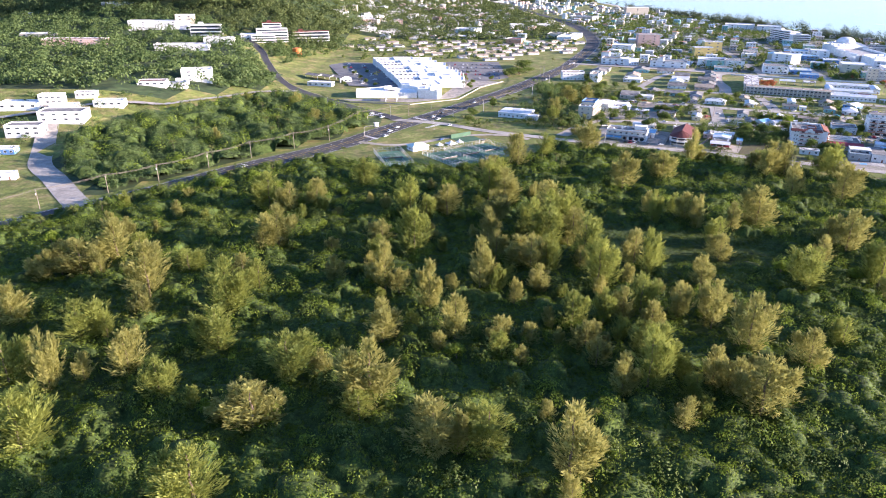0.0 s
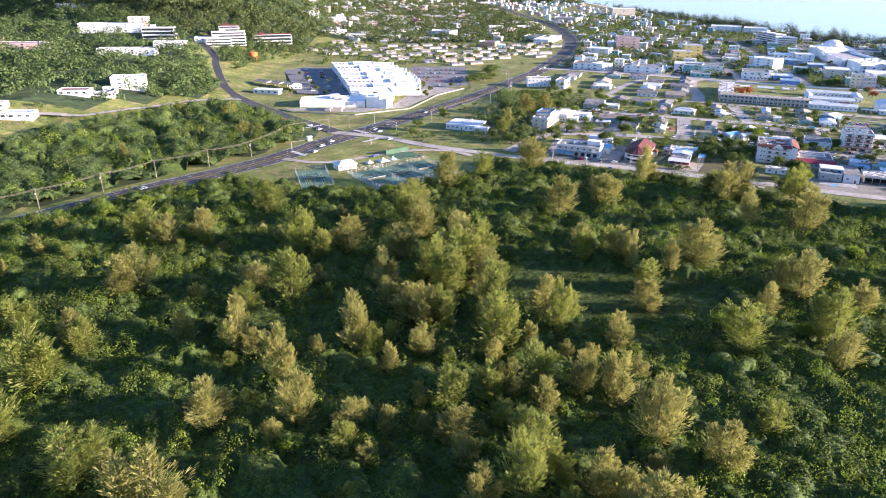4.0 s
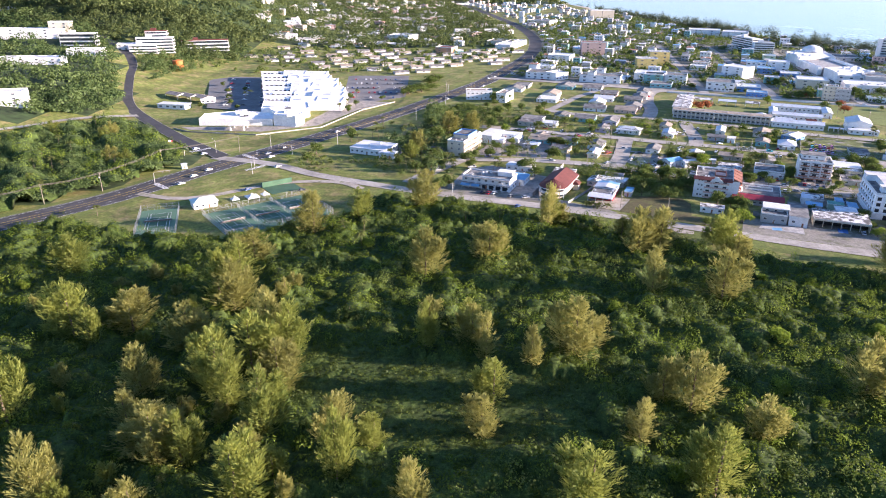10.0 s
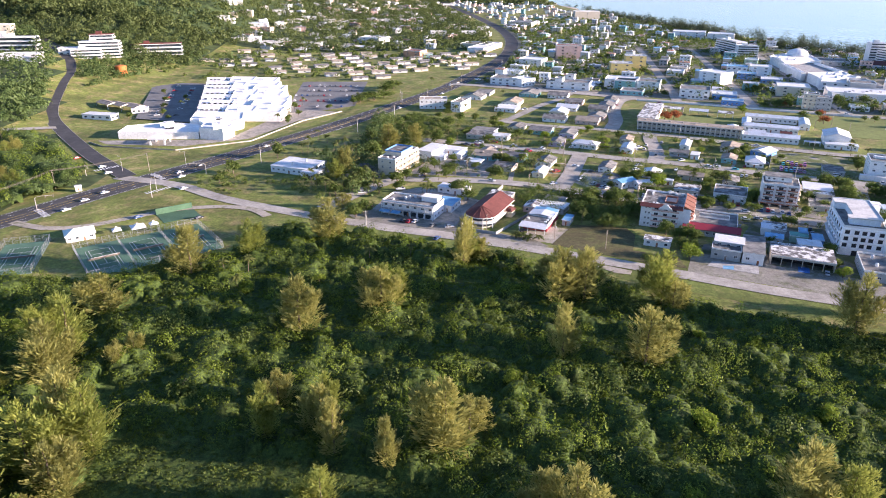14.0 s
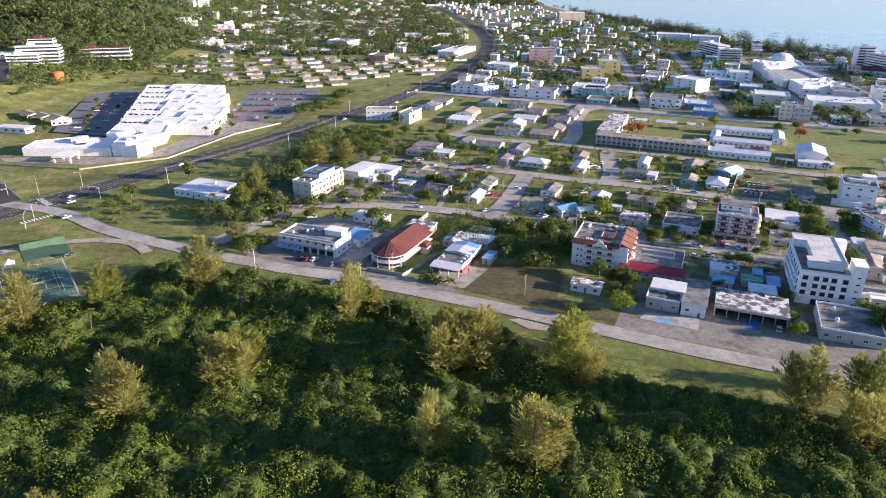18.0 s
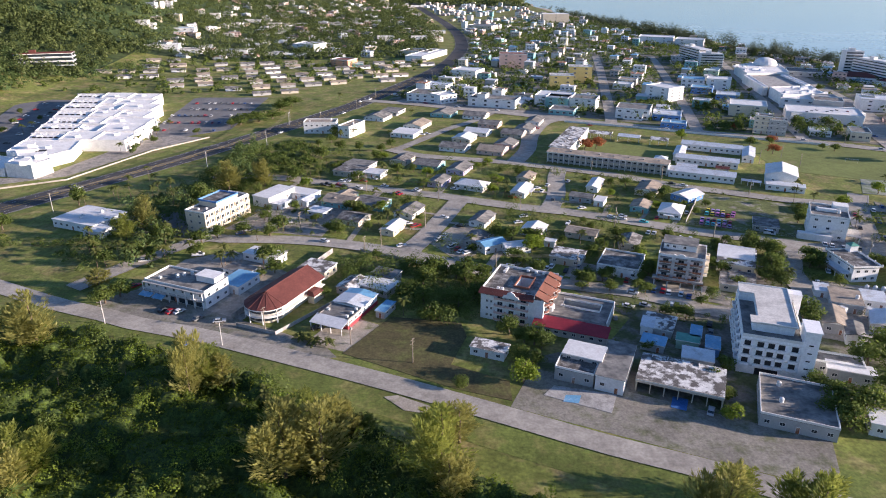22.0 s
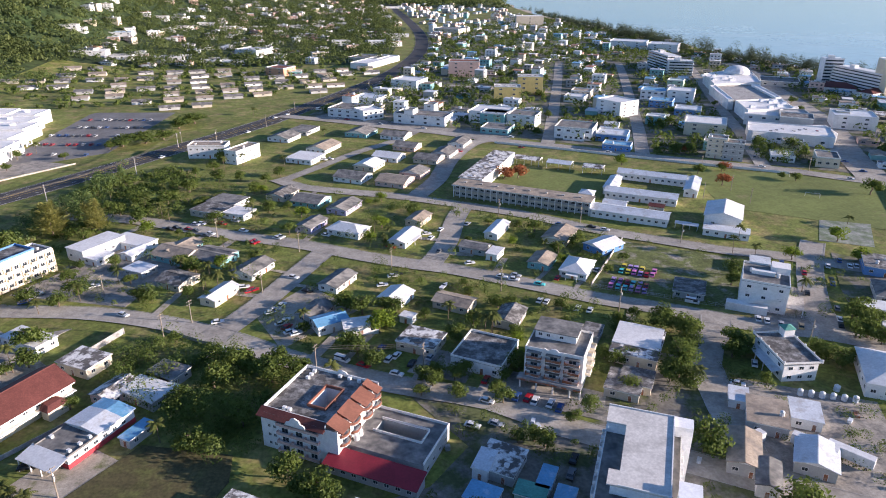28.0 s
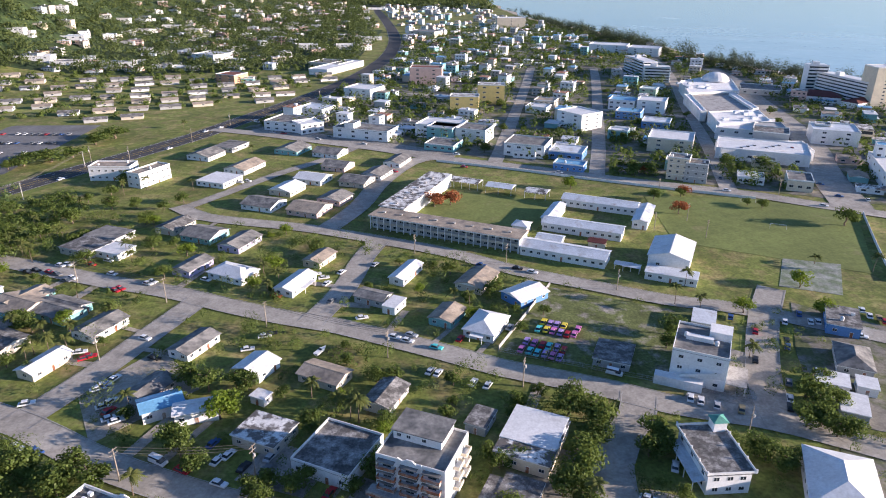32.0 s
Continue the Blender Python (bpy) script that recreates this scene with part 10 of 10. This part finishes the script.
wires("power_cable", (254.0, 504.5), (287.1, 505.9), 9.7, 9.7)
utility_pole(113.2, 464.4, 9.0, 0.30, True)
utility_pole(158.9, 449.9, 9.0, 0.30, True)
utility_pole(170.7, 460.3, 9.0, 1.10)
utility_pole(201.6, 451.1, 9.0, 1.10)
utility_pole(222.8, 439.9, 9.0, 1.10)
utility_pole(164.6, 555.5, 9.0, 1.10)
utility_pole(198.4, 525.6, 9.0, 1.10)
utility_pole(204.7, 535.4, 9.0, 1.10)
utility_pole(224.0, 558.3, 9.0, 1.10)
utility_pole(158.4, 838.4, 10.0, -0.40)
utility_pole(135.6, 789.5, 10.0, -0.40)
utility_pole(169.6, 892.0, 10.0, -0.40)
utility_pole(180.3, 957.9, 10.0, -0.40)
utility_pole(174.7, 1051.4, 10.0, -0.40)
utility_pole(221.2, 998.6, 10.0, -0.40)
utility_pole(111.2, 789.2, 10.0, -0.40)
utility_pole(452.8, 728.3, 9.0, 0.80)
utility_pole(454.8, 686.9, 9.0, 0.80)
utility_pole(456.1, 664.4, 9.0, 0.80)
utility_pole(518.0, 725.7, 9.0, 0.80)
utility_pole(360.6, 635.0, 9.0, 1.10)
utility_pole(321.4, 645.2, 9.0, 1.10)
utility_pole(401.6, 609.9, 9.0, 1.10)
utility_pole(434.7, 673.8, 9.0, 1.10)
street_lamp(-43.6, 555.6, 2.50)
street_lamp(-10.4, 570.3, 3.60)
street_lamp(-7.9, 517.3, 0.60)

# ---- rest of the town, block by block ----
far_shape, far_mats = Shape(), []
own_count = [0]


def distant(x, y, w, d, rot, h, roof, wall):
    """A far building of walls, roof slab, canopy and rows of windows; the nearer ones are things of their own, the rest are joined."""
    own = y < 1130 and own_count[0] < 150
    shape, mats = (Shape(), []) if own else (far_shape, far_mats)
    m = pose(x, y, elev(x, y), 0, 0, math.degrees(rot))

    def slot(name):
        if name not in mats:
            mats.append(name)
        return mats.index(name)

    def solid(x0, y0, z0, x1, y1, z1, mi):
        k = len(shape.v)
        shape.box(x0, y0, z0, x1, y1, z1, mi)
        if not own:
            shape.v[k:] = [tuple(m @ Vector(p)) for p in shape.v[k:]]
    solid(-w / 2, -d / 2, -4 if not own else -0.2, w / 2, d / 2, h, slot("wall_" + wall))
    for f in range(max(1, int(h / 3.2))):
        for k in range(int(w / 4)):
            u = (k + 0.5) * 4 - int(w / 4) * 2
            solid(u - 0.9, -d / 2 - 0.04, f * 3.2 + 1.0, u + 0.9, -d / 2 + 0.1, f * 3.2 + 2.3, slot("glass"))
    ob = None
    if own:
        own_count[0] += 1
        ob = new("town_building")
        ob.matrix_basis = m
        tall = "low" if h < 5 else "two-storey" if h < 8 else "three-storey"
        tagged(ob, "%s %s town building with %s roof" % (tall, wall, WORDS[roof]), "building")
        part("wall", shape.mesh("wall", *mats), ob)
        shape.v, shape.f, shape.mi = [], [], []
        mats.clear()
    solid(-w / 2 - 0.4, -d / 2 - 0.4, h, w / 2 + 0.4, d / 2 + 0.4, h + 0.35, slot(roof))
    if w > 11:
        k = (x * 7.3 + y * 3.1) % 1
        solid(w * (k - 0.5) * 0.6, -d * 0.3, h + 0.35, w * (k - 0.5) * 0.6 + 2.4, -d * 0.3 + 2, h + 1.8, slot("roof_metal"))
        solid(-w / 2 - 1.2, -d / 2 - 2.2, h * 0.5 if h > 5 else 2.4, w * (0.1 + 0.3 * k), -d / 2 - 0.3, (h * 0.5 if h > 5 else 2.4) + 0.15, slot("roof_white"))
    if own:
        part("roof", shape.mesh("roof", *mats), ob)


taken = [(o.location.x, o.location.y, 15) for o in scene.objects if o.parent is None and o.type == "EMPTY" and ("building" in o.name or "house" in o.name)]
STREETS = [smooth(p, 9) for p in TOWN_STREETS + [HIGHWAY[9:]]]
road_pts = [(p.x, p.y) for ln in STREETS for p in ln]
rng = random.Random(21)
c, q = math.cos(-0.41), math.sin(-0.41)
TOWN = [(205, 905), (300, 850), (500, 755), (640, 700), (770, 930), (705, 1160), (600, 1500), (500, 1900), (440, 2300), (170, 2300), (215, 1900), (270, 1700), (278, 1300), (258, 1120)]
n = 0
for i in range(-40, 60):
    for j in range(0, 95):
        u, v = i * 25 + rng.uniform(-3, 3), j * 21 + rng.uniform(-3, 3)
        x, y = 200 + u * c - v * q, 760 + u * q + v * c
        if not inside(TOWN, np.array([x]), np.array([y]))[0] or rng.random() < (0.36 if y < 1250 else 0.6):
            continue
        if any((x - a) ** 2 + (y - b) ** 2 < r * r for a, b, r in taken) or any((x - a) ** 2 + (y - b) ** 2 < 190 for a, b in road_pts) or inside(MALL, np.array([x]), np.array([y]))[0]:
            continue
        fl = rng.choice((1, 1, 1, 1, 1, 2, 2, 3))
        w, d = rng.uniform(9, 16), rng.uniform(7, 11)
        roof = rng.choice(("roof_white", "roof_metal", "roof_grey", "roof_worn", "roof_white", "roof_blue", "roof_tan", "rust"))
        wall = rng.choice(("white", "white", "cream", "grey", "beige", "white", "pink", "teal"))
        st = "parapet" if fl > 1 else rng.choice(("gable", "flat", "gable"))
        turn = -0.41 + rng.choice((0, math.pi / 2))
        if y < 890:
            building("house" if fl == 1 else "town_building", x, y, w, d, turn, fl * 3.2, st, roof, wall, fl, 5.5, "house" if fl == 1 else "office", 0, "01")
        else:
            distant(x, y, w, d, turn, fl * 3.2 + rng.uniform(0, 1), roof, wall)
ROWS_OF_HOUSES = [(-140, 1000), (-96, 968), (60, 902), (100, 925), (150, 955), (188, 968), (212, 1040), (230, 1130), (200, 1160), (60, 1115), (-20, 1105), (-138, 1105)]
for i in range(-25, 25):
    for j in range(0, 20):
        u, v = i * 26 + rng.uniform(-3, 3), j * 33 + rng.uniform(-3, 3)
        cc, qq = math.cos(0.35), math.sin(0.35)
        x, y = u * cc - v * qq, 850 + u * qq + v * cc
        if inside(ROWS_OF_HOUSES, np.array([x]), np.array([y]))[0] and rng.random() < 0.85:
            building("house", x, y, rng.uniform(13, 18), rng.uniform(8, 10), 0.35 + rng.uniform(-0.1, 0.1), 2.6, "gable", rng.choice(("roof_grey", "roof_tan", "roof_dark", "roof_tan")), rng.choice(("white", "beige", "grey", "grey")), 1, 9, "house", 0, "01")
for k in range(460):
    x, y = rng.uniform(-450, 260), rng.uniform(1060, 2300)
    if inside(FOOT, np.array([x]), np.array([y]))[0] and not any((x - a) ** 2 + (y - b) ** 2 < 400 for a, b in road_pts):
        distant(x, y, rng.uniform(12, 20), rng.uniform(8, 12), rng.uniform(-0.6, 0.6), rng.choice((3.2, 3.2, 3.2, 6.2)) + 0.6, rng.choice(("roof_white", "roof_grey", "roof_metal", "roof_worn", "roof_tan", "rust")), rng.choice(("white", "cream", "white", "pink")))

far_town = new("distant_buildings", far_shape.mesh("distant_buildings", *far_mats))
tagged(far_town, "many low pale buildings of the distant town", "buildings", "", "stuff")

# ---- garden trees between the houses ----
GARDENS = [(135, 548), (215, 540), (330, 488), (392, 525), (430, 600), (330, 640), (285, 660), (205, 690), (150, 700), (110, 655)]
HOMES = [(o.location.x, o.location.y) for o in scene.objects if o.parent is None and o.type == "EMPTY" and o.location.y < 720 and ("building" in o.name or "house" in o.name)]
LANES = [(p.x, p.y) for pts in ([(122, 543), (192, 536), (220, 525), (246, 511), (279, 498), (307, 490), (372, 457)], [(145, 636), (203, 615), (254, 596), (294, 582), (334, 564), (369, 549), (430, 527)], [(216, 526), (242, 601)], [(287, 583), (300, 642)], [(214, 690), (268, 675), (334, 647), (394, 613), (450, 592)], [(200, 701), (258, 795)]) for p in smooth(pts, 5)]
LOT = [(352, 566), (412, 545), (428, 590), (372, 614)]
YARDS = [[(a - 8, b - 8), (a + 8, b - 8), (a + 8, b + 8), (a - 8, b + 8)] for a, b in HOMES] + [LOT] + [corridor(p, 7) for p in ([(122, 543), (192, 536), (246, 511), (307, 490), (372, 457)], [(145, 636), (203, 615), (254, 596), (294, 582), (334, 564), (369, 549), (430, 527)], [(216, 526), (242, 601)], [(287, 583), (300, 642)], [(214, 690), (268, 675), (334, 647), (394, 613), (450, 592)])]
thicket("garden_shrubs", [(130, 545), (210, 540), (255, 480), (300, 440), (400, 430), (470, 500), (460, 590), (330, 645), (200, 690), (110, 650)], 5.5, (0.9, 2.2), (1.0, 3.0), 80, 0.34, "leaf_broad", "garden hedges and shrubs between the houses", "shrubs", 24, YARDS, cut=0.45, scale=34)
thicket("garden_trees", GARDENS, 9.5, (1.5, 3.2), (2.6, 5.5), 130, 0.4, "leaf_broad", "small trees standing in the gardens", "trees", 38, YARDS, lift=0.2, cut=0.35, scale=40)
count = 0
while count < 70:
    x, y = rng.uniform(110, 440), rng.uniform(488, 700)
    if not inside(GARDENS, np.array([x]), np.array([y]))[0] or inside(LOT, np.array([x]), np.array([y]))[0]:
        continue
    if any((x - a) ** 2 + (y - b) ** 2 < 75 for a, b in HOMES) or any((x - a) ** 2 + (y - b) ** 2 < 60 for a, b in LANES):
        continue
    count += 1
    h = rng.uniform(2.6, 6.6)
    if count % 6 == 0:
        palm(x, y, h + 1)
    else:
        broadleaf(x, y, h, h * rng.uniform(0.9, 1.3), rng.choice(("broad", "broad", "bright")))

# ---- more trees in the jungle ----
GROVES = [([(-106, 362), (-3, 362), (58, 350), (66, 264), (72, 212), (20, 165), (-15, 205), (-70, 290)], 44, 7.0), ([(58, 262), (105, 235), (112, 190), (92, 150), (10, 150), (20, 200)], 18, 7.0), ([(-180, 320), (-110, 362), (-70, 290), (-60, 150), (-120, 150)], 14, 8.0)]
stand = [(o.location.x, o.location.y) for o in scene.objects if o.name.startswith("casuarina_tree")]
for grove, most, apart in GROVES:
    made = 0
    for k in range(900):
        x, y = rng.uniform(-190, 120), rng.uniform(145, 370)
        if made >= most or not inside(grove, np.array([x]), np.array([y]))[0] or any((x - a) ** 2 + (y - b) ** 2 < apart ** 2 for a, b in stand):
            continue
        made += 1
        stand.append((x, y))
        h = rng.uniform(6, 12)
        casuarina(x, y, h, (h * 0.35 + 2.5) * rng.uniform(0.8, 1.1))
made = 0
while made < 60:
    x, y = rng.uniform(-200, 330), rng.uniform(125, 440)
    if inside(JUNGLE, np.array([x]), np.array([y]))[0] and not inside(CLEARING, np.array([x]), np.array([y]))[0] and not any((x - a) ** 2 + (y - b) ** 2 < 30 for a, b in stand):
        made += 1
        h = rng.uniform(3.5, 7.5)
        broadleaf(x, y, h, h * rng.uniform(0.75, 1.1), rng.choice(("broad", "bright", "bright")))

# ---- drives from the houses to the lanes ----
s = Shape()
for a, b in HOMES:
    if not (inside(GARDENS, np.array([a]), np.array([b]))[0]):
        continue
    p, q = Vector((a, b)), Vector(min(LANES, key=lambda t: (t[0] - a) ** 2 + (t[1] - b) ** 2))
    d = q - p
    if not 9 < d.length < 40:
        continue
    n = Vector((-d.y, d.x)).normalized()
    p, q = p + n * 4.5, q + n * 4.5
    if rng.random() < 0.4:
        continue
    w, z = rng.uniform(1.0, 1.9), 0.172 + 0.0006 * len(s.f)
    s.poly([(p.x - n.x * w, p.y - n.y * w, z), (q.x - n.x * w, q.y - n.y * w, z), (q.x + n.x * w, q.y + n.y * w, z), (p.x + n.x * w, p.y + n.y * w, z)][::-1])
tagged(new("driveways", s.mesh("driveways", "gravel")), "pale gravel and concrete drives beside the houses", "driveway", "", "structure")

# ---- palms and pale trees in the woodland by the highway ----
made = 0
while made < 22:
    x, y = rng.uniform(-250, -80), rng.uniform(390, 640)
    if inside(WOOD, np.array([x]), np.array([y]))[0]:
        made += 1
        if made % 3:
            palm(x, y, rng.uniform(9, 12))
        else:
            casuarina(x, y, rng.uniform(11, 15), 8.5)


# ---- yard clutter ----
def water_tank(x, y, r):
    ob = thing("water_tank", x, y, 0.15, 0, "white plastic water tank standing in a yard", "tank", "water tanks in the yard")
    s = Shape()
    s.tube((0, 0, 0), (0, 0, 1.7), r, r, 14)
    part("shell", s.mesh("shell", "roof_metal"), ob)
    s = Shape()
    s.tube((0, 0, 1.7), (0, 0, 2.05), r * 0.96, r * 0.25, 14)
    s.tube((0, 0, 2.05), (0, 0, 2.15), r * 0.26, r * 0.26, 10)
    part("lid", s.mesh("lid", "trim"), ob)


def trailer(x, y, rot, w=11.0):
    ob = thing("box_trailer", x, y, 0.15, rot, "long white box trailer parked in the yard", "trailer")
    s = Shape().box(-w / 2, -1.2, 1.0, w / 2, 1.2, 3.7)
    for k in range(int(w)):
        s.box(-w / 2 + k + 0.4, -1.24, 1.1, -w / 2 + k + 0.5, 1.24, 3.6)
    part("box", s.mesh("box", "roof_white"), ob)
    part("chassis", Shape().box(-w / 2 + 0.3, -0.5, 0.7, w / 2 - 0.3, 0.5, 1.0).mesh("chassis", "wire"), ob)
    for u in (-w / 2 + 1.2, -w / 2 + 2.4, w / 2 - 1.5):
        for e in (-1.0, 1.0):
            part("wheel", cached("wheel", wheel_mesh), ob, pose(u, e, 0.33))


for k in range(6):
    water_tank(399 + 2.9 * k, 493.4 - 0.7 * k, 0.8)
water_tank(411, 495.5, 0.9)
trailer(390, 468, -0.72)
trailer(397.5, 464.5, -0.76)
trailer(375, 470.5, 0.5, 7.0)
boat = thing("small_boat", 293.6, 563.1, 0.5, 1.1, "small white motorboat standing in a front garden", "boat")
s = Shape()
deck = [(-2.6, -0.9), (1.2, -0.95), (3.2, 0), (1.2, 0.95), (-2.6, 0.9)]
s.prism([(x * 0.85, y * 0.55, 0) for x, y in deck], [(x, y, 1.0) for x, y in deck])
part("hull", s.mesh("hull", "roof_white"), boat)
part("windscreen", Shape().prism([(0, -0.6, 1.0), (0.9, -0.5, 1.0), (0.9, 0.5, 1.0), (0, 0.6, 1.0)], [(-0.2, -0.5, 1.6), (0.2, -0.4, 1.6), (0.2, 0.4, 1.6), (-0.2, 0.5, 1.6)]).mesh("windscreen", "glass"), boat)
CRATES = [(w, d, h, m) for w, d, h, m in ((1.6, 1.1, 1.0, "blue_paint"), (2.4, 1.4, 0.8, "rust"), (1.2, 1.2, 1.2, "concrete"), (3.0, 1.6, 0.5, "pole_wood"), (1.8, 1.0, 0.9, "roof_metal"))]
for k in range(40):
    x, y = rng.uniform(255, 425), rng.uniform(430, 500)
    if inside([(255, 440), (330, 405), (425, 440), (425, 497), (375, 480), (330, 478), (280, 490)], np.array([x]), np.array([y]))[0] and not any((x - a) ** 2 + (y - b) ** 2 < 130 for a, b in HOMES):
        w, d, h, m = CRATES[k % 5]
        ob = thing("storage_crate", x, y, 0.12, rng.uniform(0, 3), "weathered storage crate among yard clutter", "crate")
        part("box", cached(("crate", k % 5), lambda: Shape().box(-w / 2, -d / 2, 0, w / 2, d / 2, h).mesh("box", m)), ob)
        part("lid", cached(("crate_lid", k % 5), lambda: Shape().box(-w / 2 - 0.06, -d / 2 - 0.06, h, w / 2 + 0.06, d / 2 + 0.06, h + 0.08).mesh("lid", m)), ob)
